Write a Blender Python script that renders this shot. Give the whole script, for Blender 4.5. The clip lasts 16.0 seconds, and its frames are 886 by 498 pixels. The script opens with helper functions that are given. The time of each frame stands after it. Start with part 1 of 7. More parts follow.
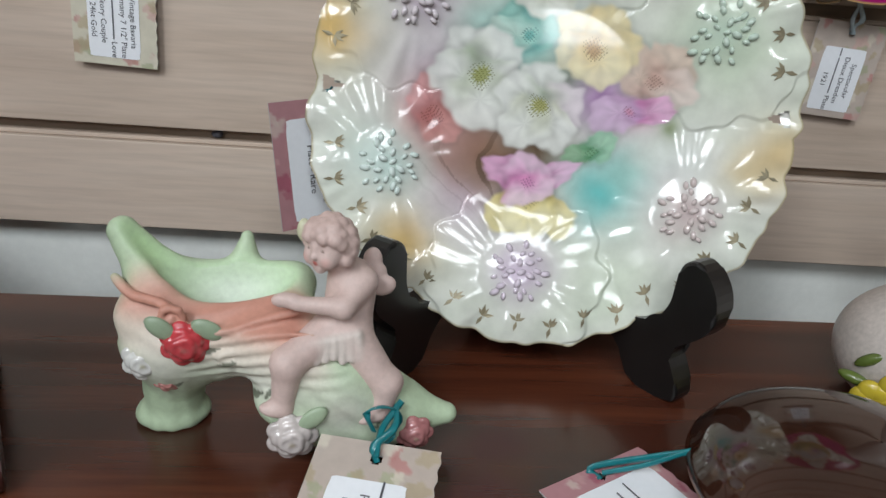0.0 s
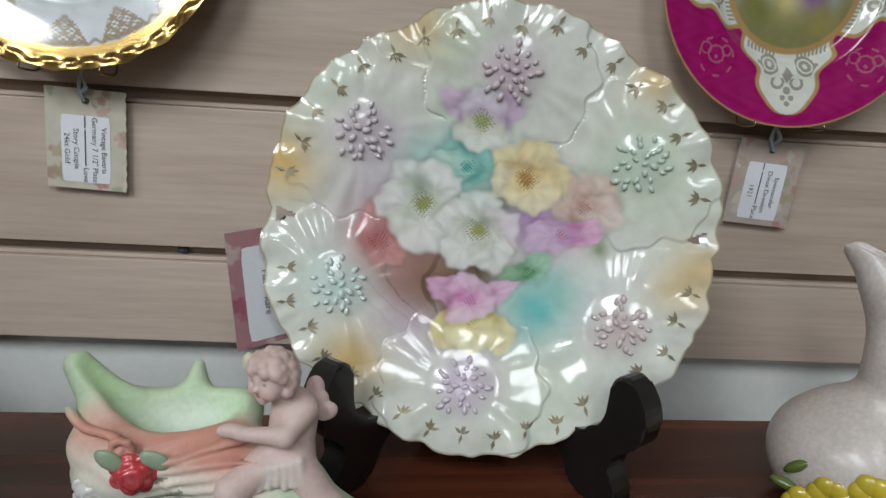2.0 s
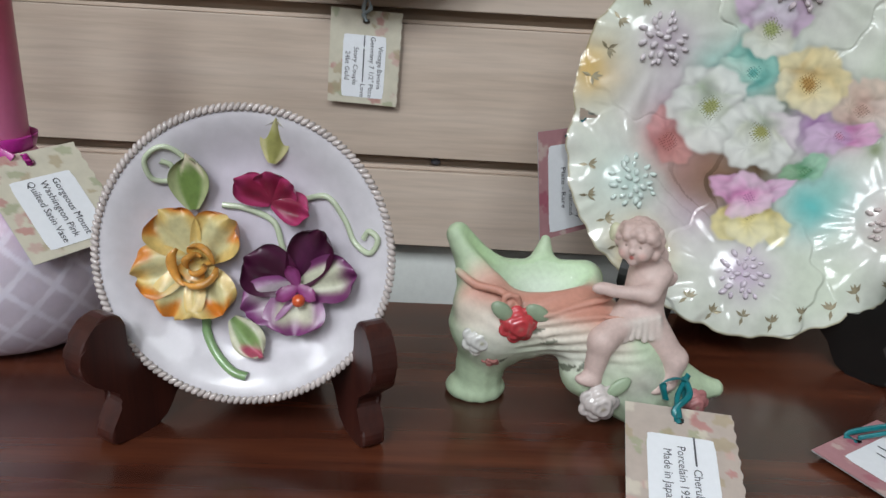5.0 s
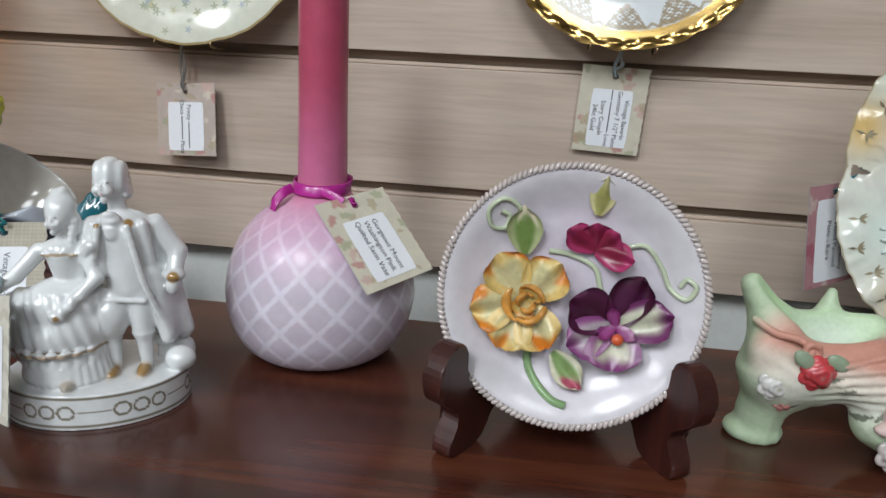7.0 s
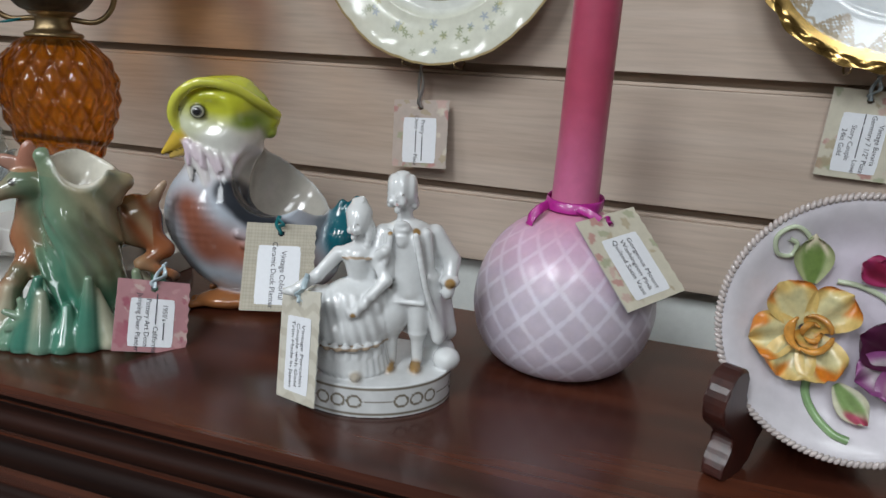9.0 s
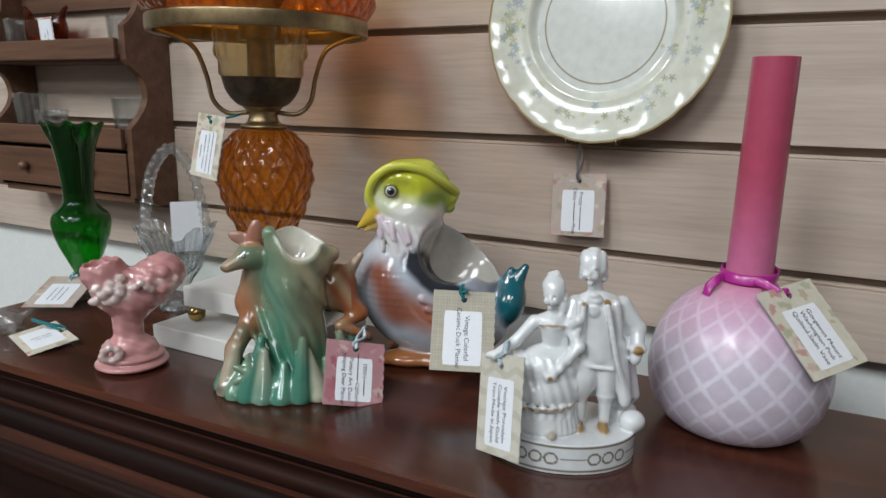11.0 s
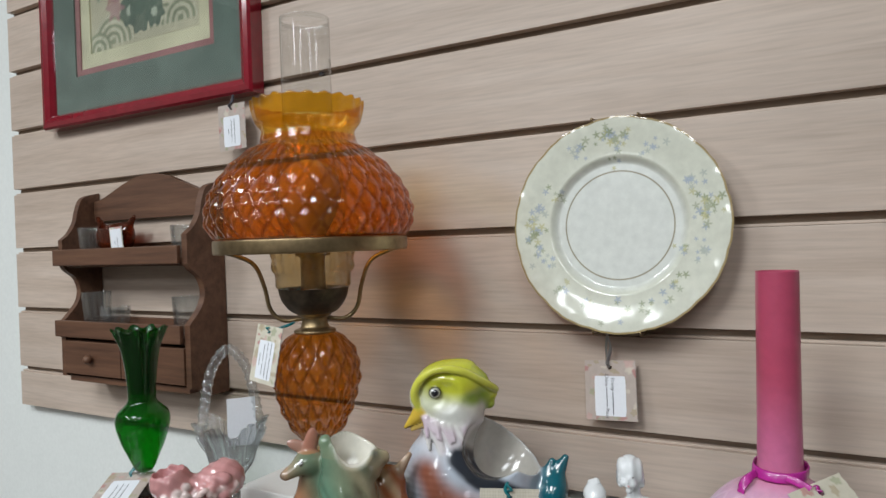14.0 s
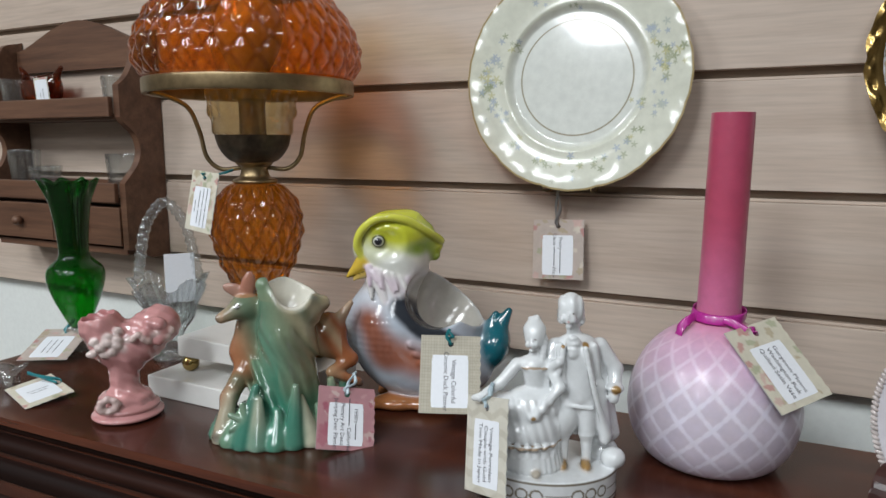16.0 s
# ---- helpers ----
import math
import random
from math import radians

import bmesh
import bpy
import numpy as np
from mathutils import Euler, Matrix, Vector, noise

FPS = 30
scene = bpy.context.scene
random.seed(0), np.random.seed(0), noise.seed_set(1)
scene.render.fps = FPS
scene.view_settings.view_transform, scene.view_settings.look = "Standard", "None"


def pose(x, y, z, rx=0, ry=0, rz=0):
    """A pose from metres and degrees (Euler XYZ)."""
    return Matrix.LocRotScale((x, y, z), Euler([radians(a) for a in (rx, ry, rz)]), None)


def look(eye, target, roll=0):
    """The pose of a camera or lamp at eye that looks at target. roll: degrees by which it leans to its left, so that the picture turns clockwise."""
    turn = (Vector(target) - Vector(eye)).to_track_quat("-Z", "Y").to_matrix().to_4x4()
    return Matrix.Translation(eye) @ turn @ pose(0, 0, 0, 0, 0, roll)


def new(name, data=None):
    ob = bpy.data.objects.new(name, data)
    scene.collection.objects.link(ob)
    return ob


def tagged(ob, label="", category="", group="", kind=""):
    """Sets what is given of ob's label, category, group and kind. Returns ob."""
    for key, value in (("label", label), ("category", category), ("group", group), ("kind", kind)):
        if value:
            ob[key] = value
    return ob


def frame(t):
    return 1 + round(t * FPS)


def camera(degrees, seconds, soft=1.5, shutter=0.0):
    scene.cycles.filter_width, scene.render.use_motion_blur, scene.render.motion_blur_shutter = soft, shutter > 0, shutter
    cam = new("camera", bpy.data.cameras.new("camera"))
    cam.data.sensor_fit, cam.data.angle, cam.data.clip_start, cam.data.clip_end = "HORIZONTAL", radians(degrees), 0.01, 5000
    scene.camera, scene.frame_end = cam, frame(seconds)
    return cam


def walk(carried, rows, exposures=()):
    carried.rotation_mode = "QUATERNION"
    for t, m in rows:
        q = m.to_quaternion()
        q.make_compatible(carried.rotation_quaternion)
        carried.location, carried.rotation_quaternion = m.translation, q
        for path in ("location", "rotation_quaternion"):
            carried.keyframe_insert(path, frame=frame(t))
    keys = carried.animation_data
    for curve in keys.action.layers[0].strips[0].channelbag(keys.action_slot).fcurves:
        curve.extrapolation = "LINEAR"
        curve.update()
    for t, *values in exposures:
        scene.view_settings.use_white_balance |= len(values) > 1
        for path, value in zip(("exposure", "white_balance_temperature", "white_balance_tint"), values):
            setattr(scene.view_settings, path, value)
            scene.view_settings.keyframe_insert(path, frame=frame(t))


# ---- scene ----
cam = camera(66.0, 16.0)
PATH = [
    (0, (-0.04, -0.431, 1.194), (0.087, 1.429, 0.468), 4.5),
    (0.5, (-0.029, -0.429, 1.202), (0.087, 1.443, 0.509), 3.9),
    (1, (-0.024, -0.433, 1.212), (0.114, 1.469, 0.609), 3.9),
    (1.5, (-0.021, -0.443, 1.225), (0.12, 1.482, 0.701), 3.7),
    (2, (-0.022, -0.445, 1.224), (0.134, 1.48, 0.704), 3.8),
    (2.5, (-0.028, -0.451, 1.22), (0.123, 1.466, 0.669), 3.6),
    (3, (-0.038, -0.46, 1.217), (0.076, 1.455, 0.65), 3.5),
    (3.2, (-0.043, -0.462, 1.215), (0.04, 1.453, 0.643), 3.4),
    (5.3, (-0.181, -0.496, 1.191), (-0.152, 1.4, 0.555), 3.3),
    (5.5, (-0.195, -0.5, 1.193), (-0.16, 1.4, 0.568), 3.6),
    (6, (-0.223, -0.503, 1.193), (-0.261, 1.399, 0.578), 3.8),
    (6.5, (-0.237, -0.51, 1.198), (-0.375, 1.392, 0.597), 3.3),
    (7, (-0.257, -0.527, 1.204), (-0.526, 1.372, 0.635), 2.9),
    (7.5, (-0.278, -0.542, 1.207), (-0.7, 1.332, 0.65), 2.7),
    (8, (-0.3, -0.552, 1.206), (-0.809, 1.299, 0.646), 3.0),
    (8.5, (-0.317, -0.557, 1.205), (-0.89, 1.275, 0.642), 3.0),
    (9, (-0.329, -0.56, 1.208), (-0.949, 1.257, 0.648), 3.0),
    (9.2, (-0.336, -0.563, 1.206), (-0.985, 1.247, 0.657), 2.9),
    (11.3, (-0.369, -0.629, 1.237), (-1.287, 1.108, 0.865), 1.0),
    (11.5, (-0.37, -0.635, 1.244), (-1.295, 1.107, 0.91), 1.0),
    (12, (-0.368, -0.645, 1.258), (-1.315, 1.099, 1.013), 0.6),
    (12.5, (-0.359, -0.66, 1.276), (-1.345, 1.075, 1.152), -0.3),
    (13, (-0.351, -0.666, 1.284), (-1.32, 1.082, 1.223), -0.8),
    (13.5, (-0.348, -0.666, 1.287), (-1.323, 1.081, 1.281), -1.6),
    (14, (-0.353, -0.661, 1.286), (-1.344, 1.076, 1.267), -1.9),
    (14.5, (-0.36, -0.652, 1.273), (-1.345, 1.086, 1.175), -1.3),
    (15, (-0.358, -0.643, 1.257), (-1.288, 1.116, 1.06), -0.5),
    (15.5, (-0.356, -0.639, 1.242), (-1.256, 1.125, 0.963), -0.3),
    (16, (-0.355, -0.639, 1.238), (-1.231, 1.133, 0.933), -0.0),
]
walk(cam, [(t, look(eye, target, roll)) for t, eye, target, roll in PATH],
     [(0, -0.12), (1.0, -0.26), (2.0, -0.36), (3.2, -0.33), (5.5, -0.08), (6.5, -0.06), (8.0, -0.30), (9.2, -0.32), (11.5, -0.20), (13.0, -0.12), (14.5, -0.12), (16, -0.16)])

# ---- light: ceiling troffers of the shop ----
D = 1.012          # height of the cabinet top
Z0, PITCH = 1.093, 0.1016   # lowest groove of the slatwall and the slat pitch
world = bpy.data.worlds.new("world")
scene.world = world
world.use_nodes = True
world.node_tree.nodes["Background"].inputs[0].default_value = (0.9, 0.95, 1.0, 1)
world.node_tree.nodes["Background"].inputs[1].default_value = 0.05
CEIL = 2.62
# The two at y = -3.9 are unseen, added to brighten the upper wall.
TROFFERS = [(-2.15, -1.95, 42.0), (-0.83, -1.95, 47.0), (0.29, -1.95, 20.5), (-1.5, -3.9, 34.0), (0.5, -3.9, 25.0)]
for lx, ly, power in TROFFERS:
    lamp = bpy.data.lights.new("troffer_light", "AREA")
    lamp.shape, lamp.size, lamp.size_y, lamp.energy = "RECTANGLE", 0.54, 1.10, power
    lamp.color = (0.90, 0.96, 1.005)
    new("troffer_light", lamp).matrix_world = pose(lx, ly, CEIL - 0.03)


# ---- node materials ----
def material(name):
    m = bpy.data.materials.new(name)
    m.use_nodes = True
    nt = m.node_tree
    return m, nt, nt.nodes["Principled BSDF"]


def link(nt, a, b):
    nt.links.new(a, b)


def noise_node(nt, scale, detail=4.0, stretch=(1, 1, 1), rough=0.55):
    tc = nt.nodes.new("ShaderNodeTexCoord")
    mp = nt.nodes.new("ShaderNodeMapping")
    mp.inputs["Scale"].default_value = stretch
    link(nt, tc.outputs["Object"], mp.inputs["Vector"])
    n = nt.nodes.new("ShaderNodeTexNoise")
    n.inputs["Scale"].default_value = scale
    n.inputs["Detail"].default_value = detail
    n.inputs["Roughness"].default_value = rough
    link(nt, mp.outputs["Vector"], n.inputs["Vector"])
    return n


def ramp_node(nt, fac, stops):
    r = nt.nodes.new("ShaderNodeValToRGB")
    el = r.color_ramp.elements
    while len(el) < len(stops):
        el.new(0.5)
    for e, (p, c) in zip(el, stops):
        e.position, e.color = p, (*c, 1)
    link(nt, fac, r.inputs["Fac"])
    return r


def mix_node(nt, mode, fac, a, b):
    m = nt.nodes.new("ShaderNodeMix")
    m.data_type, m.blend_type = "RGBA", mode
    m.inputs[0].default_value = fac
    link(nt, a, m.inputs[6])
    link(nt, b, m.inputs[7])
    return m.outputs[2]


def bump_node(nt, bsdf, height, strength, dist):
    b = nt.nodes.new("ShaderNodeBump")
    b.inputs["Strength"].default_value = strength
    b.inputs["Distance"].default_value = dist
    link(nt, height, b.inputs["Height"])
    link(nt, b.outputs["Normal"], bsdf.inputs["Normal"])


def surf(name, col, rough=0.5, metal=0.0, coat=0.0, var=0.15, scale=60.0, bump=0.0, stretch=(1, 1, 1), spec=0.5):
    """A plain surface with grain at two scales."""
    m, nt, b = material(name)
    n1 = noise_node(nt, scale, 5, stretch)
    n2 = noise_node(nt, scale * 0.13, 2, stretch)
    lo = tuple(c * (1 - var) for c in col)
    hi = tuple(min(1, c * (1 + var)) for c in col)
    r1 = ramp_node(nt, n1.outputs["Fac"], [(0.3, lo), (0.7, hi)])
    r2 = ramp_node(nt, n2.outputs["Fac"], [(0.3, (1 - var * 0.7,) * 3), (0.7, (1, 1, 1))])
    link(nt, mix_node(nt, "MULTIPLY", 1.0, r1.outputs["Color"], r2.outputs["Color"]), b.inputs["Base Color"])
    b.inputs["Roughness"].default_value = rough
    b.inputs["Metallic"].default_value = metal
    b.inputs["Coat Weight"].default_value = coat
    b.inputs["Coat Roughness"].default_value = 0.06
    b.inputs["Specular IOR Level"].default_value = spec
    if bump:
        bump_node(nt, b, n1.outputs["Fac"], bump, 0.001)
    return m


def painted(name, rough=0.3, coat=0.0, bump=0.0, scale=120.0, var=0.06, sub=0.0, metal=0.0):
    """Glazed or printed surface; its colours are painted on the mesh."""
    m, nt, b = material(name)
    a = nt.nodes.new("ShaderNodeAttribute")
    a.attribute_name = "paint"
    n = noise_node(nt, scale, 4)
    r = ramp_node(nt, n.outputs["Fac"], [(0.3, (1 - var * 2,) * 3), (0.7, (1, 1, 1))])
    link(nt, mix_node(nt, "MULTIPLY", 1.0, a.outputs["Color"], r.outputs["Color"]), b.inputs["Base Color"])
    b.inputs["Roughness"].default_value = rough
    b.inputs["Coat Weight"].default_value = coat
    b.inputs["Coat Roughness"].default_value = 0.04
    b.inputs["Metallic"].default_value = metal
    if sub:
        b.inputs["Subsurface Weight"].default_value = sub
        b.inputs["Subsurface Radius"].default_value = (0.004, 0.003, 0.002)
    if bump:
        bump_node(nt, b, n.outputs["Fac"], bump, 0.0006)
    return m


def thin_glass(name, tint, gloss=0.02, ior=1.5, haze=0.0, scatter=(0.5, 0.5, 0.5), power=4.0, pattern=False):
    """A thin glass wall: tinted straight-through light and a mirror gloss at its surface."""
    m, nt, b = material(name)
    out = nt.nodes["Material Output"]
    tr = nt.nodes.new("ShaderNodeBsdfTransparent")
    n = noise_node(nt, 25, 2)
    r = ramp_node(nt, n.outputs["Fac"], [(0.3, tuple(c * 0.93 for c in tint)), (0.7, tint)])
    tone = r.outputs["Color"]
    if pattern:
        at = nt.nodes.new("ShaderNodeAttribute")
        at.attribute_name = "paint"
        tone = mix_node(nt, "MULTIPLY", 1.0, tone, at.outputs["Color"])
    link(nt, tone, tr.inputs["Color"])
    gl = nt.nodes.new("ShaderNodeBsdfGlossy")
    gl.inputs["Roughness"].default_value = gloss
    lw = nt.nodes.new("ShaderNodeLayerWeight")
    lw.inputs["Blend"].default_value = 0.5
    pw = nt.nodes.new("ShaderNodeMath")
    pw.operation = "POWER"
    link(nt, lw.outputs["Facing"], pw.inputs[0])
    pw.inputs[1].default_value = power
    fr = nt.nodes.new("ShaderNodeMath")
    fr.operation = "MULTIPLY_ADD"
    fr.use_clamp = True
    link(nt, pw.outputs[0], fr.inputs[0])
    f0 = ((ior - 1) / (ior + 1)) ** 2
    fr.inputs[1].default_value, fr.inputs[2].default_value = 0.9 - f0, f0
    base = tr.outputs[0]
    if haze:
        df = nt.nodes.new("ShaderNodeBsdfDiffuse")
        df.inputs["Color"].default_value = (*scatter, 1)
        mh = nt.nodes.new("ShaderNodeMixShader")
        mh.inputs[0].default_value = haze
        link(nt, base, mh.inputs[1])
        link(nt, df.outputs[0], mh.inputs[2])
        base = mh.outputs[0]
    mx = nt.nodes.new("ShaderNodeMixShader")
    link(nt, fr.outputs[0], mx.inputs[0])
    link(nt, base, mx.inputs[1])
    link(nt, gl.outputs[0], mx.inputs[2])
    link(nt, mx.outputs[0], out.inputs["Surface"])
    return m


def wood(name, dark, mid, light, scale=9.0, rough=0.45, coat=0.0, axis="x", bump=0.15, random_tone=False):
    m, nt, b = material(name)
    st = {"x": (0.35, 6, 6), "z": (6, 6, 0.35), "y": (6, 0.35, 6)}[axis]
    n1 = noise_node(nt, scale, 7, st, 0.62)
    n2 = noise_node(nt, scale * 7, 4, st)
    n3 = noise_node(nt, scale * 0.35, 2, (1, 2, 2))
    r1 = ramp_node(nt, n1.outputs["Fac"], [(0.25, dark), (0.5, mid), (0.78, light)])
    r2 = ramp_node(nt, n2.outputs["Fac"], [(0.3, (0.86,) * 3), (0.6, (1, 1, 1))])
    r3 = ramp_node(nt, n3.outputs["Fac"], [(0.3, (0.84,) * 3), (0.7, (1.0, 1.0, 1.0))])
    c = mix_node(nt, "MULTIPLY", 1.0, r1.outputs["Color"], r2.outputs["Color"])
    c = mix_node(nt, "MULTIPLY", 1.0, c, r3.outputs["Color"])
    if random_tone:
        oi = nt.nodes.new("ShaderNodeObjectInfo")
        rr = ramp_node(nt, oi.outputs["Random"], [(0.0, (0.93, 0.92, 0.91)), (1.0, (1, 1, 1))])
        c = mix_node(nt, "MULTIPLY", 1.0, c, rr.outputs["Color"])
    link(nt, c, b.inputs["Base Color"])
    b.inputs["Roughness"].default_value = rough
    b.inputs["Coat Weight"].default_value = coat
    b.inputs["Coat Roughness"].default_value = 0.12
    bump_node(nt, b, n2.outputs["Fac"], bump, 0.0005)
    return m


M_SLAT = wood("maple_slat", (0.51, 0.398, 0.318), (0.620, 0.500, 0.413), (0.70, 0.583, 0.497), 7.0, 0.5, 0.0, "x", 0.1, True)
# The slats' maple darkened: groove shade is partly put into this colour.
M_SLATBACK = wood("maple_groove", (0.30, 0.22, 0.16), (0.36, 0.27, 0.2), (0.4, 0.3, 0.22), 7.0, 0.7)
M_WALL = surf("white_wall_paint", (0.78, 0.80, 0.77), 0.6, var=0.03, scale=180, bump=0.15)
# Made-up dark boards for unseen walls, added to cut reflections on the cabinet front.
M_DARKWALL = wood("panelled_wall", (0.14, 0.12, 0.10), (0.21, 0.185, 0.155), (0.28, 0.25, 0.21), 5.0, 0.6, 0.0, "z", 0.1)
M_CEIL = surf("ceiling_tile", (0.8, 0.8, 0.78), 0.9, var=0.05, scale=90, bump=0.3)
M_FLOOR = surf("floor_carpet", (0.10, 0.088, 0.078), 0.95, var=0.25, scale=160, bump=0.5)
M_MAHOG = wood("mahogany_top", (0.020, 0.006, 0.004), (0.066, 0.018, 0.010), (0.175, 0.050, 0.022), 6.0, 0.25, 0.20, "x", 0.06)
# Darkened copy of the top's mahogany: shade on the edge mouldings put into colour.
M_MAHOGSHADE = wood("old_mahogany_moulding", (0.006, 0.002, 0.0015), (0.016, 0.005, 0.003), (0.040, 0.012, 0.007), 8.0, 0.6, 0.0, "x", 0.08)
M_MAHOGSHADE.node_tree.nodes["Principled BSDF"].inputs["Specular IOR Level"].default_value = 0.12
M_WALNUT = wood("walnut_rack", (0.07, 0.030, 0.016), (0.135, 0.062, 0.034), (0.20, 0.10, 0.055), 14.0, 0.5, 0.05)
M_STANDB = surf("black_lacquer", (0.008, 0.0075, 0.0075), 0.34, coat=0.15, var=0.2)
M_STANDW = wood("rosewood_stand", (0.022, 0.006, 0.005), (0.045, 0.011, 0.008), (0.078, 0.020, 0.013), 22.0, 0.38, 0.15, "z", 0.05)
M_GLAZE = painted("painted_glaze", 0.22, 0.4)
M_PORC = painted("porcelain_glaze", 0.14, 0.6, bump=0.05)
M_PLATE = painted("soft_china_glaze", 0.3, 0.25)
M_BISQUE = painted("bisque_porcelain", 0.55, 0.05, bump=0.25, scale=400)
M_SATIN = painted("satin_glass", 0.33, 0.15, sub=0.15)
M_PETAL = painted("petal_glaze", 0.34, 0.18, bump=0.35, scale=230, var=0.13)
M_PRINT = painted("printed_card", 0.75)
M_GOLD = surf("gilding", (0.52, 0.34, 0.12), 0.2, 1.0, var=0.12, scale=90)
M_GILT = surf("dull_gilt", (0.33, 0.285, 0.185), 0.4, 0.25, var=0.3, scale=200)
M_BRASS = surf("aged_brass", (0.33, 0.24, 0.13), 0.36, 0.9, var=0.3, scale=70, bump=0.1)
M_BALL = surf("brass_ball", (0.45, 0.32, 0.12), 0.22, 1.0, var=0.2, scale=70)
M_MARBLE = surf("white_marble", (0.72, 0.71, 0.68), 0.3, coat=0.2, var=0.1, scale=16)
M_AMBER = thin_glass("amber_shade_glass", (0.88, 0.415, 0.06), 0.03, 1.6, 0.07, (0.72, 0.26, 0.03), 3.0, True)
M_FONT = thin_glass("amber_font_glass", (0.80, 0.46, 0.11), 0.03, 1.6, 0.05, (0.5, 0.24, 0.04), 3.0, True)
M_AMBERL = thin_glass("pale_amber_glass", (0.96, 0.70, 0.16), 0.05, 1.5, 0.08, (0.8, 0.42, 0.04))
M_CLEAR = thin_glass("clear_glass", (0.965, 0.975, 0.97), 0.02, 1.48)
M_CUT = thin_glass("pressed_clear_glass", (0.87, 0.89, 0.89), 0.03, 1.7, 0.06, (0.85, 0.87, 0.87), 1.7)
M_TUMBLER = thin_glass("tumbler_glass", (0.94, 0.955, 0.955), 0.02, 1.65, 0.02, (0.85, 0.87, 0.87), 1.8)
M_SMOKE = thin_glass("smoky_glass", (0.84, 0.77, 0.57), 0.04, 1.6, 0.12, (0.5, 0.43, 0.28), 2.2)
M_GREEN = thin_glass("green_glass", (0.05, 0.42, 0.07), 0.03, 1.5, 0.04, (0.02, 0.3, 0.03))
M_RUBY = thin_glass("dark_amber_glass", (0.45, 0.14, 0.05), 0.04, 1.5, 0.15, (0.25, 0.06, 0.02))
M_BROWN = surf("brown_glaze", (0.035, 0.013, 0.008), 0.08, coat=0.35, var=0.25, scale=25)
M_STONE = surf("speckled_stoneware", (0.56, 0.50, 0.46), 0.34, coat=0.2, var=0.12, scale=420, bump=0.1)
M_RED = surf("red_lacquer_moulding", (0.24, 0.010, 0.022), 0.16, coat=0.7, var=0.12)
M_MATG = surf("green_mat_board", (0.165, 0.215, 0.185), 0.9, var=0.06, scale=300)
M_MATP = surf("rose_mat_board", (0.40, 0.19, 0.19), 0.9, var=0.06, scale=300)
M_MATC = surf("cream_mat_board", (0.72, 0.68, 0.48), 0.9, var=0.05, scale=300)
M_LABEL = surf("white_label_paper", (0.80, 0.82, 0.86), 0.6, var=0.02, scale=300)
M_INK = surf("black_ink", (0.07, 0.07, 0.085), 0.7, var=0.1)
M_TEAL = surf("teal_ribbon", (0.005, 0.16, 0.18), 0.3, coat=0.2, var=0.15, scale=300)
M_MAGR = surf("magenta_ribbon", (0.45, 0.02, 0.27), 0.3, coat=0.2, var=0.15, scale=300)
M_PALER = surf("pale_blue_ribbon", (0.45, 0.55, 0.60), 0.35, coat=0.2, var=0.1, scale=300)
M_WIRE = surf("steel_wire", (0.42, 0.42, 0.42), 0.35, 0.9, var=0.1)
M_DIFF, _nt, _b = material("troffer_diffuser")
_b.inputs["Base Color"].default_value = (0.9, 0.9, 0.9, 1)
M_TROF = surf("white_enamel", (0.8, 0.8, 0.8), 0.4, var=0.03)


# ---- mesh helpers ----
def finish(me, mat, smooth=True):
    if mat:
        me.materials.append(mat)
    if smooth:
        me.polygons.foreach_set("use_smooth", np.ones(len(me.polygons), bool))


def part(name, bm, mat, parent=None, label="", smooth=True, m=None):
    me = bpy.data.meshes.new(name)
    bmesh.ops.recalc_face_normals(bm, faces=bm.faces)
    bm.to_mesh(me)
    bm.free()
    finish(me, mat, smooth)
    ob = new(name, me)
    if parent:
        ob.parent = parent
    if m is not None:
        ob.matrix_basis = m
    return tagged(ob, label)


def npmesh(name, v, f, mat, parent=None, label="", col=None, smooth=True, m=None):
    me = bpy.data.meshes.new(name)
    v = np.asarray(v, np.float32)
    f = np.asarray(f, np.int32)
    n = f.shape[1]
    me.vertices.add(len(v))
    me.vertices.foreach_set("co", v.ravel())
    me.loops.add(f.size)
    me.loops.foreach_set("vertex_index", f.ravel())
    me.polygons.add(len(f))
    me.polygons.foreach_set("loop_start", np.arange(0, f.size, n, dtype=np.int32))
    me.polygons.foreach_set("loop_total", np.full(len(f), n, np.int32))
    me.update(calc_edges=True)
    if col is not None:
        a = me.color_attributes.new("paint", "FLOAT_COLOR", "POINT")
        c = np.ones((len(v), 4), np.float32)
        c[:, :3] = np.clip(col, 0, 1)
        a.data.foreach_set("color", c.ravel())
    me.validate()
    finish(me, mat, smooth)
    ob = new(name, me)
    if parent:
        ob.parent = parent
    if m is not None:
        ob.matrix_basis = m
    return tagged(ob, label)


def thing(name, m, label, category, group="", kind=""):
    ob = new(name)
    ob.empty_display_size = 0.02
    ob.matrix_basis = m
    return tagged(ob, label, category, group, kind)


def box(bm, x0, x1, y0, y1, z0, z1, bevel=0.0, segs=2, m=None):
    g = bmesh.ops.create_cube(bm, size=1.0)
    mm = Matrix.Translation(((x0 + x1) / 2, (y0 + y1) / 2, (z0 + z1) / 2)) @ Matrix.Diagonal((x1 - x0, y1 - y0, z1 - z0, 1))
    bmesh.ops.transform(bm, matrix=mm, verts=g["verts"])
    if bevel:
        es = list({e for v in g["verts"] for e in v.link_edges})
        r = bmesh.ops.bevel(bm, geom=es, offset=bevel, segments=segs, profile=0.6, affect="EDGES")
    return bm


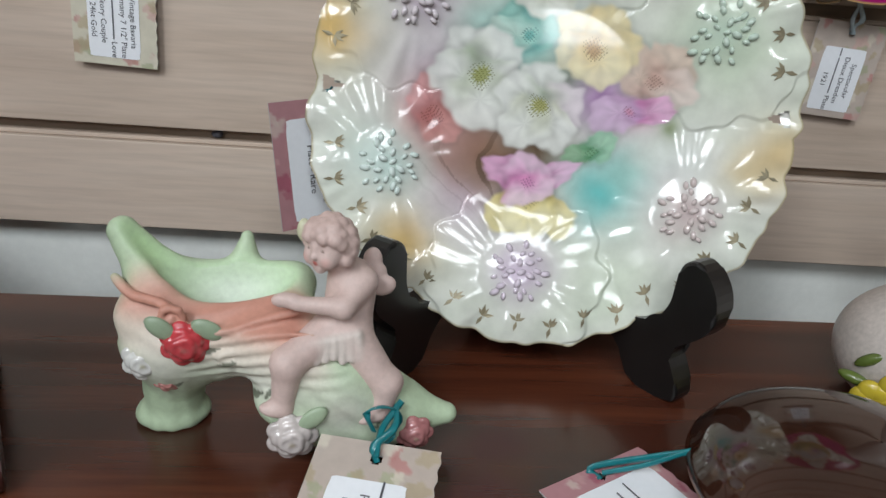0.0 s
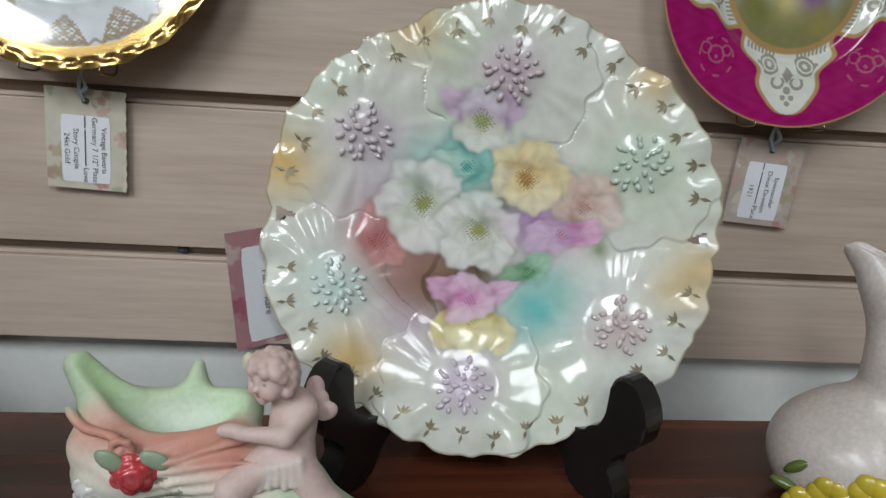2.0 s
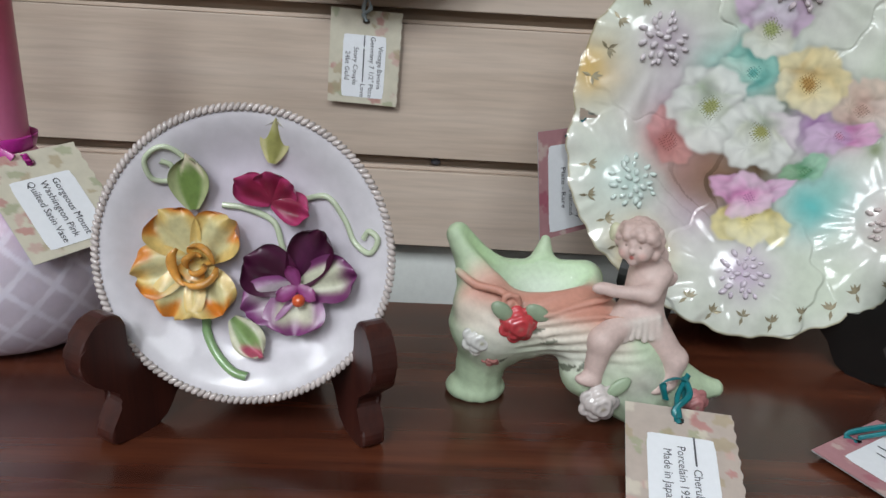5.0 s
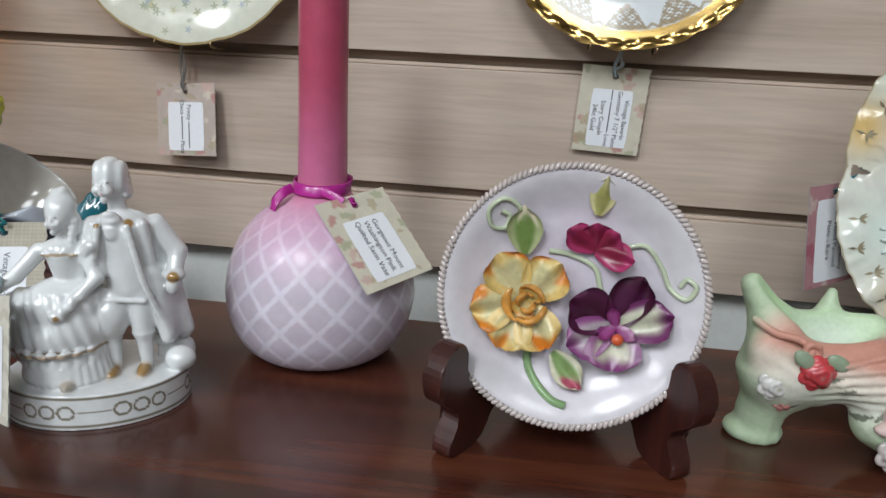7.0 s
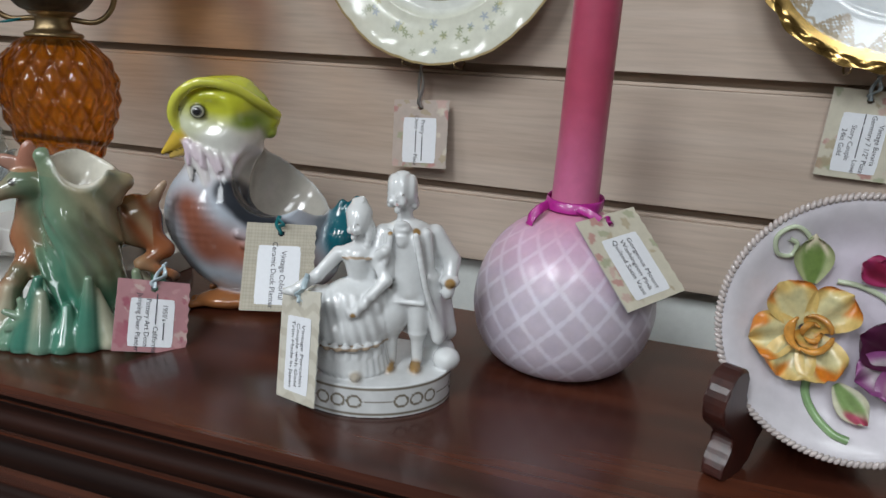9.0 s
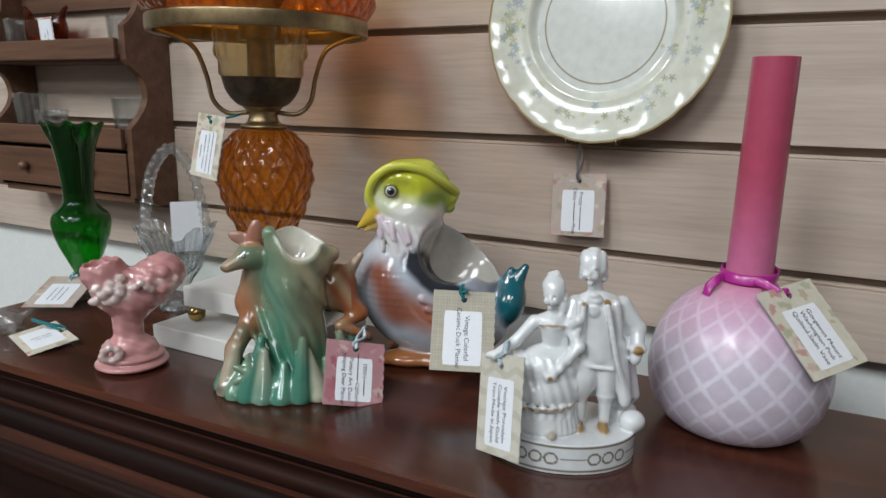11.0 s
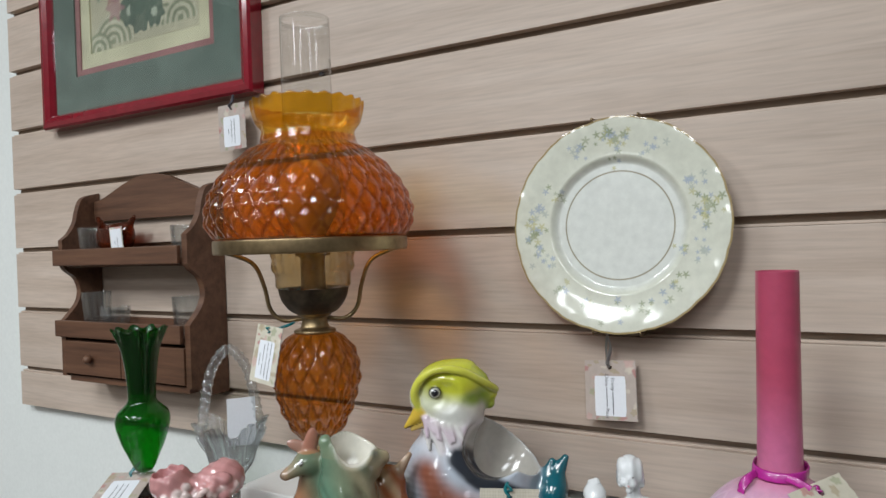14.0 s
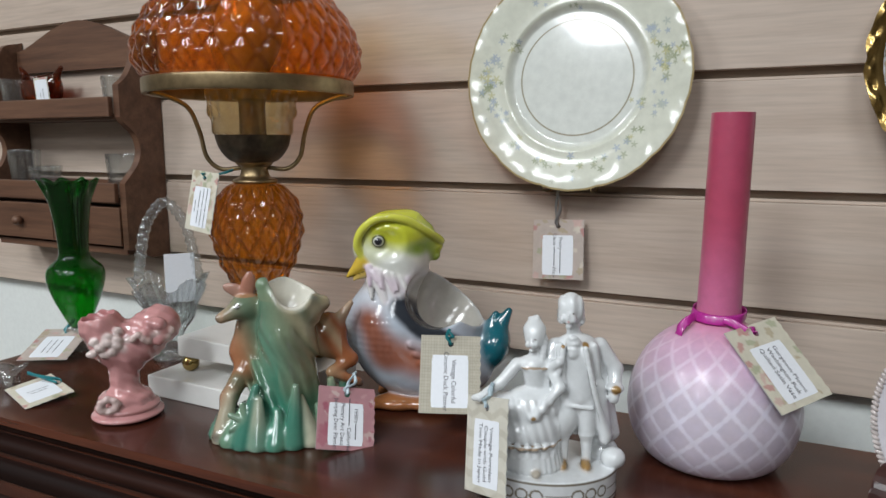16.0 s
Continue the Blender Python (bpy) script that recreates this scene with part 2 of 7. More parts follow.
def grid_faces(nu, nv, wrap=False):
    i = np.arange(nu - 1)[:, None]
    j = np.arange(nv if wrap else nv - 1)[None, :]
    j2 = (j + 1) % nv
    a, b, c, d = i * nv + j, i * nv + j2, (i + 1) * nv + j2, (i + 1) * nv + j
    return np.stack([a, b, c, d], -1).reshape(-1, 4)


def spline(pts, n):
    """Even points on a smooth curve through the given ones."""
    p = np.array(pts, float)
    q = np.vstack([2 * p[0] - p[1], p, 2 * p[-1] - p[-2]])
    out = []
    segs = len(p) - 1
    for t in np.linspace(0, segs - 1e-9, n):
        k = int(t)
        f = t - k
        a, b, c, d = q[k], q[k + 1], q[k + 2], q[k + 3]
        out.append(0.5 * (2 * b + (c - a) * f + (2 * a - 5 * b + 4 * c - d) * f * f + (3 * b - a - 3 * c + d) * f ** 3))
    return np.array(out)


def turned(name, prof, mat, parent=None, label="", n=48, seg=96, ripple=None, paint=None, m=None, smooth_prof=True):
    """A turned form; ripple(r, z, phi, s) gives the radius, paint(x, y, z, phi, s) the colours."""
    p = spline(prof, n) if smooth_prof else np.array(prof, float)
    n = len(p)
    phi = np.linspace(0, 2 * np.pi, seg, endpoint=False)
    R, PH = np.meshgrid(p[:, 0], phi, indexing="ij")
    Z, _ = np.meshgrid(p[:, 1], phi, indexing="ij")
    S = np.linspace(0, 1, n)[:, None] + 0 * PH
    if ripple is not None:
        got = ripple(R, Z, PH, S)
        R, Z = got if isinstance(got, tuple) else (got, Z)
    R = np.maximum(R, 1e-5)
    v = np.stack([R * np.cos(PH), R * np.sin(PH), Z], -1).reshape(-1, 3)
    col = None
    if paint is not None:
        col = paint(v[:, 0], v[:, 1], v[:, 2], PH.ravel(), S.ravel())
    return npmesh(name, v, grid_faces(n, seg, True), mat, parent, label, col, m=m)


def tube(name, pts, r, mat, parent=None, label="", n=24, seg=8, flat=None, m=None):
    """A round (or flat: width, thickness) band along a smooth curve."""
    p = spline(pts, n)
    t = np.gradient(p, axis=0)
    t /= np.linalg.norm(t, axis=1)[:, None]
    up = np.array([0.13, 0.31, 0.94])
    a = np.cross(t, up)
    a /= np.linalg.norm(a, axis=1)[:, None]
    b = np.cross(t, a)
    ang = np.linspace(0, 2 * np.pi, seg, endpoint=False)
    rr = np.broadcast_to(np.asarray(r, float), (n,)) if np.ndim(r) else np.full(n, r)
    sx, sy = flat if flat else (1.0, 1.0)
    v = p[:, None] + rr[:, None, None] * (sx * np.cos(ang)[None, :, None] * a[:, None] + sy * np.sin(ang)[None, :, None] * b[:, None])
    return npmesh(name, v.reshape(-1, 3), grid_faces(n, seg, True), mat, parent, label, m=m)


def mixc(a, b, w):
    w = np.asarray(w)[..., None]
    return a * (1 - w) + np.asarray(b) * w


def step(e0, e1, x):
    t = np.clip((x - e0) / (e1 - e0), 0, 1)
    return t * t * (3 - 2 * t)


class Clay:
    """Modelled porcelain: soft blobs and limbs run together in a field, then skinned."""

    def __init__(self, lo, hi, h, col, k=0.004):
        self.lo, self.h, self.k = np.array(lo), h, k
        n = np.ceil((np.array(hi) - self.lo) / h).astype(int) + 1
        self.ax = [self.lo[i] + h * np.arange(n[i]) for i in range(3)]
        self.F = np.full(n, 0.05, np.float32)
        self.C = np.ones((*n, 3), np.float32) * np.array(col, np.float32)
        self.col = col

    def _box(self, lo, hi):
        s = []
        for i in range(3):
            a = int(max(0, math.floor((lo[i] - self.lo[i]) / self.h)))
            b = int(min(self.F.shape[i], math.ceil((hi[i] - self.lo[i]) / self.h) + 1))
            s.append(slice(a, max(a, b)))
        P = np.stack(np.meshgrid(*[self.ax[i][s[i]] for i in range(3)], indexing="ij"), -1)
        return tuple(s), P

    def _put(self, s, d, col, k, cut=False):
        k = k or self.k
        F = self.F[s]
        if cut:
            d = -d
            w = np.clip(0.5 - 0.5 * (F - d) / k, 0, 1)
            self.F[s] = F * (1 - w) + d * w + k * w * (1 - w)
        else:
            w = np.clip(0.5 + 0.5 * (F - d) / k, 0, 1)
            self.F[s] = F * (1 - w) + d * w - k * w * (1 - w)
        if col is not None:
            self.C[s] = mixc(self.C[s], col, w)

    def ball(self, c, r, col=None, k=None, rot=(0, 0, 0), cut=False):
        r = np.array((r, r, r) if np.ndim(r) == 0 else r, float)
        pad = r.max() + 3 * (k or self.k) + 2 * self.h
        s, P = self._box(np.array(c) - pad, np.array(c) + pad)
        if P.size == 0:
            return self
        Q = (P - np.array(c)) @ np.array(Euler([radians(a) for a in rot]).to_matrix())
        k0 = np.linalg.norm(Q / r, axis=-1)
        k1 = np.linalg.norm(Q / r ** 2, axis=-1) + 1e-9
        self._put(s, k0 * (k0 - 1) / k1, self.col if col is None and not cut else col, k, cut)
        return self

    def limb(self, a, b, ra, rb, col=None, k=None, cut=False):
        a, b = np.array(a, float), np.array(b, float)
        pad = max(ra, rb) + 3 * (k or self.k) + 2 * self.h
        s, P = self._box(np.minimum(a, b) - pad, np.maximum(a, b) + pad)
        if P.size == 0:
            return self
        ab = b - a
        t = np.clip(((P - a) @ ab) / (ab @ ab), 0, 1)
        d = np.linalg.norm(P - a - t[..., None] * ab, axis=-1) - (ra + (rb - ra) * t)
        self._put(s, d, self.col if col is None and not cut else col, k, cut)
        return self

    def floor(self, z=0.0):
        zz = np.broadcast_to(z - self.ax[2][None, None, :], self.F.shape)
        self.F = np.maximum(self.F, zz.astype(np.float32))
        return self

    def ridges(self, fn):
        P = np.stack(np.meshgrid(*self.ax, indexing="ij"), -1)
        self.F = self.F + fn(P[..., 0], P[..., 1], P[..., 2]).astype(np.float32)
        return self

    def skin(self, name, mat, parent=None, label="", paint=None, m=None):
        F = self.F
        ins = F < 0
        cells = tuple(n - 1 for n in F.shape)
        acc = np.zeros((*cells, 3), np.float32)
        cnt = np.zeros(cells, np.float32)
        view = lambda A, o: A[o[0]:o[0] + cells[0], o[1]:o[1] + cells[1], o[2]:o[2] + cells[2]]
        corners = [(i, j, k) for i in (0, 1) for j in (0, 1) for k in (0, 1)]
        for a in corners:
            for axis in range(3):
                if a[axis]:
                    continue
                b = tuple(1 if i == axis else a[i] for i in range(3))
                fa, fb = view(F, a), view(F, b)
                x = (fa < 0) != (fb < 0)
                t = np.where(x, fa / np.where(x, fa - fb, 1), 0)
                for i in range(3):
                    acc[..., i] += np.where(x, a[i] + (t if i == axis else 0), 0)
                cnt += x
        live = cnt > 0
        idx = np.full(cells, -1, np.int64)
        idx[live] = np.arange(live.sum())
        base = np.argwhere(live)
        v = (base + acc[live] / cnt[live][:, None]) * self.h + self.lo
        col = np.zeros((len(v), 3), np.float32)
        for o in corners:
            col += self.C[base[:, 0] + o[0], base[:, 1] + o[1], base[:, 2] + o[2]] / 8
        quads = []
        for axis in range(3):
            u, w = (axis + 1) % 3, (axis + 2) % 3
            sl0 = [slice(1, -1)] * 3
            sl1 = [slice(1, -1)] * 3
            sl0[axis], sl1[axis] = slice(0, -1), slice(1, None)
            A, B = ins[tuple(sl0)], ins[tuple(sl1)]
            e = np.argwhere(A != B)
            g = e.copy()
            g[:, u] += 1
            g[:, w] += 1
            flip = B[tuple(e.T)]

            def cell(du, dw):
                q = g.copy()
                q[:, u] -= du
                q[:, w] -= dw
                return idx[tuple(q.T)]
            f = np.stack([cell(1, 1), cell(0, 1), cell(0, 0), cell(1, 0)], -1)
            f[flip] = f[flip][:, ::-1]
            quads.append(f)
        f = np.vstack(quads)
        f = f[(f >= 0).all(1)]
        if paint is not None:
            col = paint(v, col)
        return npmesh(name, v, f, mat, parent, label, col, m=m)


def streak(v, col, a, b, r, new_col, soft=0.6):
    """A brush stroke on the near side, from a to b in the plane of x and z."""
    a, b = np.array(a), np.array(b)
    p = v[:, [0, 2]]
    t = np.clip(((p - a) @ (b - a)) / ((b - a) @ (b - a)), 0, 1)
    d = np.linalg.norm(p - a - t[:, None] * (b - a), axis=1) / r
    return mixc(col, new_col, (1 - step(1 - soft, 1.0, d)) * (v[:, 1] < -0.004))


def dab(v, col, c, r, new_col, soft=0.5):
    r = np.array((r, r, r) if np.ndim(r) == 0 else r, float)
    d = np.linalg.norm((v - np.array(c)) / r, axis=1)
    return mixc(col, new_col, 1 - step(1 - soft, 1.0, d))


# ---- the shop's shell ----
X0, X1, YB, YW = -3.2, 2.4, -5.0, 0.019
def slab_part(name, x0, x1, y0, y1, z0, z1, mat):
    return tagged(part(name, box(bmesh.new(), x0, x1, y0, y1, z0, z1), mat, smooth=False), kind="structure")


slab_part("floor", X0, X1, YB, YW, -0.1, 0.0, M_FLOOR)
slab_part("ceiling", X0, X1, YB, YW, CEIL, CEIL + 0.1, M_CEIL)
slab_part("wall_north", X0 - 0.1, X1 + 0.1, YW, YW + 0.12, -0.1, CEIL + 0.1, M_WALL)
# Unseen walls, kept dark to hold down bounce and reflections.
slab_part("wall_south", X0 - 0.1, X1 + 0.1, YB - 0.12, YB, -0.1, CEIL + 0.1, M_DARKWALL)
slab_part("wall_west", X0 - 0.12, X0, YB, YW, -0.1, CEIL + 0.1, M_DARKWALL)
slab_part("wall_east", X1, X1 + 0.12, YB, YW, -0.1, CEIL + 0.1, M_DARKWALL)
# Fixtures for all five, the added unseen back pair included.
for lx, ly, power in TROFFERS:
    t = thing("ceiling_light", pose(lx, ly, CEIL), "white recessed fluorescent ceiling light", "ceiling light", "ceiling lights")
    bm = bmesh.new()
    for a in ((-0.30, 0.30, -0.58, -0.555), (-0.30, 0.30, 0.555, 0.58), (-0.30, -0.275, -0.555, 0.555), (0.275, 0.30, -0.555, 0.555)):
        box(bm, a[0], a[1], a[2], a[3], -0.022, 0.0)
    part("frame", bm, M_TROF, t, smooth=False)
    part("diffuser", box(bmesh.new(), -0.274, 0.274, -0.554, 0.554, -0.012, -0.002), M_DIFF, t, smooth=False)


# ---- plates ----
def polar(name, R, rim, height, paint, mat, parent=None, label="", nr=200, nt=640, hole=None, r0=0.0, thick=0.003, back=True):
    """A plate: rim(th) is the outline as a share of R; height(x, z) stands towards the viewer, who looks along +y."""
    th = np.linspace(0, 2 * np.pi, nt, endpoint=False)
    s = np.linspace(max(r0 / R, 1e-3), 1, nr)
    S, T = np.meshgrid(s, th, indexing="ij")
    rr = R * S * (1 + (rim(T) - 1) * S ** 2)
    x, z = rr * np.cos(T), rr * np.sin(T)
    v = np.stack([x, -height(x, z, T), z], -1).reshape(-1, 3)
    f = grid_faces(nr, nt, True)
    col = paint(x.ravel(), z.ravel(), T.ravel())
    if hole is not None:
        c = v[f].mean(1)
        f = f[~hole(c[:, 0], c[:, 2])]
    if back:
        sb = np.linspace(1, max(r0 / R, 1e-3), 14)
        S, T = np.meshgrid(sb, th, indexing="ij")
        rr = R * S * (1 + (rim(T) - 1) * S ** 2)
        x, z = rr * np.cos(T), rr * np.sin(T)
        vb = np.stack([x, -height(x, z, T) + thick * np.clip((1 - S) * 30, 0, 1), z], -1).reshape(-1, 3)
        fb = grid_faces(14, nt, True)
        if hole is not None:
            c = vb[fb].mean(1)
            fb = fb[~hole(c[:, 0], c[:, 2])]
        f = np.vstack([f, fb + len(v)])
        col = np.vstack([col, np.ones((len(vb), 3)) * (0.7, 0.7, 0.64)])
        v = np.vstack([v, vb])
    return npmesh(name, v, f, mat, parent, label, col)


def petals(col, x, z, cx, cz, parts, heart, hr):
    """A painted poppy: ruffled petals laid one over another, each shaded to its base, and a tuft of stamens."""
    z = z + 0.05 * x
    for i, (ang, off, ln, wd, base, edge) in enumerate(parts):
        a, ln, wd = radians(ang), ln * 1.14, wd * 1.14
        u = ((x - cx) * math.cos(a) + (z - cz) * math.sin(a)) / ln - off
        v = (-(x - cx) * math.sin(a) + (z - cz) * math.cos(a)) / wd
        p = np.arctan2(v, u)
        s1 = cx * 900 + i * 2.1
        q = np.hypot(u, v) * (1 + 0.060 * np.sin(5 * p + s1) + 0.035 * np.sin(11 * p + 2 * s1))
        col = col * (1 - 0.15 * np.exp(-((q - 0.98) / 0.16) ** 2))[..., None]
        t = step(-0.95, 0.55, u + 0.22 * np.sin(6 * v + s1))
        c = mixc(np.ones((*x.shape, 3)) * base, edge, t)
        vein = 0.07 * np.sin(v * 17 + 3 * u + s1) * (1 - t) + 0.05 * np.sin(p * 7 + s1)
        c = c * (1 + vein - 0.13 * step(0.66, 0.90, q) * (0.5 + 0.5 * np.sin(4 * p + s1)))[..., None]
        col = mixc(col, c, 0.88 * (1 - step(0.82 - 0.25 * step(0.2, -0.8, u), 1.02, q)))
    d, p = np.hypot(x - cx, z - cz), np.arctan2(z - cz, x - cx)
    tuft = 0.55 + 0.45 * np.abs(np.sin(6.5 * p + cx * 500))
    col = mixc(col, heart, 0.85 * (1 - step(0.55, 1.0, d / (hr * tuft))))
    dots = (np.sin(x * 3300 + cz * 900) * np.sin(z * 3100)) > 0.45
    return mixc(col, tuple(h * 0.35 for h in heart), 0.7 * dots * (d < hr * 1.05))


def wash(col, x, z, cx, cz, r, c, amount=0.8):
    z = z + 0.05 * x
    d = np.hypot(x - cx, z - cz) / r
    return mixc(col, c, amount * np.exp(-d * d * 1.4))


FA = [radians(a) for a in (29, 87, 145, 203, 263, 327)]
FR = 0.083
LAP = (0.9, 1.5, 0.7, 0.3, 1.2, 0.0)      # which raised flower lies over its neighbours
def big_rim(T):
    lobe = np.abs(np.cos(3 * (T - radians(27)))) ** 0.55
    return 0.952 + 0.050 * lobe + 0.0045 * np.cos(37 * T + 2 * np.sin(3 * T)) + 0.0045 * np.cos(23 * T + 1) + 0.002 * np.cos(71 * T)


def big_height(x, z, T=None):
    r, t = np.hypot(x, z), np.arctan2(z, x)
    h = 0.012 * step(0.045, 0.118, r)
    top = np.full(np.shape(x), -1.0)
    add = np.zeros(np.shape(x))
    for k, a in enumerate(FA):
        dx, dz = x - FR * np.cos(a), z - FR * np.sin(a)
        d, p = np.hypot(dx, dz), np.arctan2(dz, dx) - a
        reach = 0.0440 * (1 + 0.05 * np.cos(9 * p + k) + 0.03 * np.cos(17 * p + 2 * k))
        fold = 0.00030 * np.cos(10 * p + 2.6 * np.sin(2 * p + k) + 22 * d) + 0.00026 * np.cos(17 * p + 2.5 * k + 40 * d + 2.0 * np.sin(4 * p + 2 * k))
        cup = 0.0024 * (1 - step(0.004, 0.020, d)) - 0.0014 * step(0.024, 0.044, d) + 0.0011 * LAP[k] * (1 - step(0.97, 1.0, d / reach))
        g = fold * step(0.015, 0.034, d) * (1 - 0.55 * step(0.040, 0.060, d)) + cup
        rank = np.where(d < reach, LAP[k] + 1.0, -d * 4)
        over = rank > top
        add = np.where(over, g, add)
        top = np.where(over, rank, top)
    h = h + add * step(0.048, 0.074, r)
    return h + step(0.098, 0.118, r) * (0.0008 * np.cos(37 * t + 2 * np.sin(3 * t)) + 0.0013 * np.cos(23 * t + 1))


def big_paint(x, z, T):
    r, t = np.hypot(x, z), np.arctan2(z, x)
    x, z = x + 0.0010 * np.sin(z * 190 + 2 * np.sin(x * 110)) + 0.0004 * np.sin(z * 520 + x * 300), z + 0.0010 * np.sin(x * 170 + 2 * np.sin(z * 140)) + 0.0004 * np.sin(x * 480 - z * 260)
    n = 0.5 + 0.5 * np.sin(x * 130 + 2 * np.sin(z * 90)) * np.cos(z * 120 + 1.5 * np.sin(x * 70))
    c = mixc(np.ones((*x.shape, 3)) * (0.755, 0.765, 0.70), (0.70, 0.745, 0.635), 0.6 * n)
    gold, green, lilac = (0.70, 0.47, 0.16), (0.50, 0.65, 0.42), (0.62, 0.47, 0.62)
    for cx, cz, s, col_, am in ((-0.107, 0.024, 0.021, gold, 0.95), (-0.045, 0.102, 0.020, gold, 0.75), (0.076, 0.086, 0.014, gold, 0.75), (-0.068, -0.074, 0.019, gold, 0.9), (0.108, -0.009, 0.019, gold, 0.7), (0.094, -0.020, 0.014, gold, 0.5),
                                (0.076, 0.040, 0.034, green, 0.5), (-0.020, 0.090, 0.026, green, 0.30), (0.030, -0.085, 0.030, green, 0.35), (-0.092, 0.070, 0.024, green, 0.3), (-0.082, -0.034, 0.022, (0.60, 0.74, 0.69), 0.55), (0.058, -0.030, 0.028, (0.74, 0.78, 0.80), 0.5),
                                (-0.056, 0.010, 0.030, lilac, 0.6), (-0.062, 0.044, 0.016, lilac, 0.5), (-0.039, -0.047, 0.024, lilac, 0.7), (-0.004, -0.078, 0.018, lilac, 0.45), (0.004, 0.088, 0.017, lilac, 0.4), (0.066, -0.044, 0.018, (0.62, 0.50, 0.46), 0.45)):
        c = wash(c, x, z, cx, cz, s, col_, am)
    for k, a in enumerate(FA):
        hue = [(0.48, 0.60, 0.50), (0.52, 0.38, 0.44), (0.56, 0.47, 0.54), (0.54, 0.68, 0.63), (0.58, 0.46, 0.60), (0.54, 0.42, 0.42)][k]
        c = wash(c, x, z, FR * math.cos(a), FR * math.sin(a) + 0.05 * FR * math.cos(a), 0.014, hue, 0.8)
    # the painted bouquet: shadows and leaves first, then the poppies
    for cx, cz, s, col_, am in ((-0.033, -0.024, 0.026, (0.36, 0.20, 0.16), 1.0), (-0.046, -0.030, 0.014, (0.38, 0.22, 0.19), 0.8), (-0.022, -0.030, 0.022, (0.24, 0.14, 0.09), 1.0), (-0.004, -0.020, 0.014, (0.15, 0.09, 0.05), 1.0),
                                (-0.015, 0.034, 0.021, (0.10, 0.50, 0.46), 1.0), (-0.036, 0.036, 0.014, (0.44, 0.66, 0.60), 0.8), (0.004, 0.014, 0.014, (0.24, 0.34, 0.20), 0.9), (0.027, -0.039, 0.019, (0.16, 0.58, 0.56), 1.0), (0.036, -0.026, 0.014, (0.30, 0.62, 0.56), 0.7),
                                (0.024, 0.008, 0.019, (0.48, 0.28, 0.52), 1.0), (0.041, 0.003, 0.010, (0.70, 0.30, 0.46), 0.8), (-0.059, -0.008, 0.017, (0.62, 0.22, 0.22), 1.0), (0.057, -0.002, 0.006, (0.20, 0.26, 0.10), 0.8)):
        c = wash(c, x, z, cx, cz, s, col_, am)
    stems = np.abs(np.sin(x * 210 + z * 150 + 2.5 * np.sin(z * 90 + x * 40))) < 0.20
    c = mixc(c, (0.10, 0.06, 0.035), 0.7 * stems * np.exp(-(((x + 0.026) / 0.026) ** 2 + ((z + 0.030) / 0.017) ** 2)))
    W, WB, L_, LB, Y_, YB = (0.80, 0.81, 0.77), (0.38, 0.46, 0.32), (0.68, 0.50, 0.68), (0.50, 0.30, 0.50), (0.82, 0.70, 0.40), (0.66, 0.44, 0.18)
    G_, GB, M_, MB, P_, PB = (0.30, 0.60, 0.52), (0.08, 0.36, 0.32), (0.78, 0.44, 0.66), (0.58, 0.12, 0.38), (0.74, 0.58, 0.48), (0.56, 0.36, 0.30)
    c = petals(c, x, z, -0.015, 0.034, [(110, 0.5, 0.011, 0.010, GB, G_), (30, 0.5, 0.010, 0.010, GB, G_), (190, 0.5, 0.012, 0.009, G_, (0.55, 0.72, 0.64))], (0.10, 0.38, 0.34), 0.004)
    c = petals(c, x, z, 0.048, 0.018, [(60, 0.5, 0.013, 0.012, PB, P_), (150, 0.5, 0.013, 0.011, PB, P_), (-20, 0.5, 0.012, 0.010, PB, (0.76, 0.64, 0.58))], (0.52, 0.34, 0.28), 0.004)
    c = petals(c, x, z, 0.036, 0.003, [(10, 0.6, 0.014, 0.006, MB, M_), (200, 0.3, 0.013, 0.009, LB, L_)], (0.66, 0.30, 0.44), 0.003)
    c = petals(c, x, z, -0.058, -0.010, [(100, 0.4, 0.012, 0.011, (0.50, 0.16, 0.16), (0.68, 0.34, 0.34)), (-40, 0.4, 0.011, 0.009, (0.44, 0.16, 0.15), (0.62, 0.30, 0.28))], (0.50, 0.18, 0.17), 0.005)
    c = petals(c, x, z, -0.008, 0.058, [(150, 0.7, 0.013, 0.008, LB, L_), (30, 0.7, 0.013, 0.008, LB, L_), (90, 0.5, 0.010, 0.012, (0.62, 0.46, 0.62), (0.76, 0.70, 0.78)), (-90, 0.55, 0.010, 0.013, (0.60, 0.62, 0.46), (0.80, 0.80, 0.72))], (0.36, 0.42, 0.14), 0.0052)
    c = petals(c, x, z, 0.018, 0.031, [(135, 0.5, 0.013, 0.012, YB, Y_), (60, 0.5, 0.013, 0.012, YB, Y_), (0, 0.5, 0.013, 0.010, YB, Y_), (200, 0.6, 0.012, 0.009, YB, (0.80, 0.74, 0.52)), (-75, 0.5, 0.012, 0.014, (0.72, 0.54, 0.24), (0.84, 0.76, 0.50))], (0.42, 0.22, 0.06), 0.0056)
    c = petals(c, x, z, -0.036, 0.012, [(125, 0.55, 0.014, 0.013, WB, W), (50, 0.55, 0.014, 0.013, WB, W), (190, 0.6, 0.014, 0.012, WB, W), (-15, 0.55, 0.013, 0.011, WB, W), (-80, 0.62, 0.016, 0.017, (0.56, 0.60, 0.48), W)], (0.30, 0.32, 0.08), 0.0066)
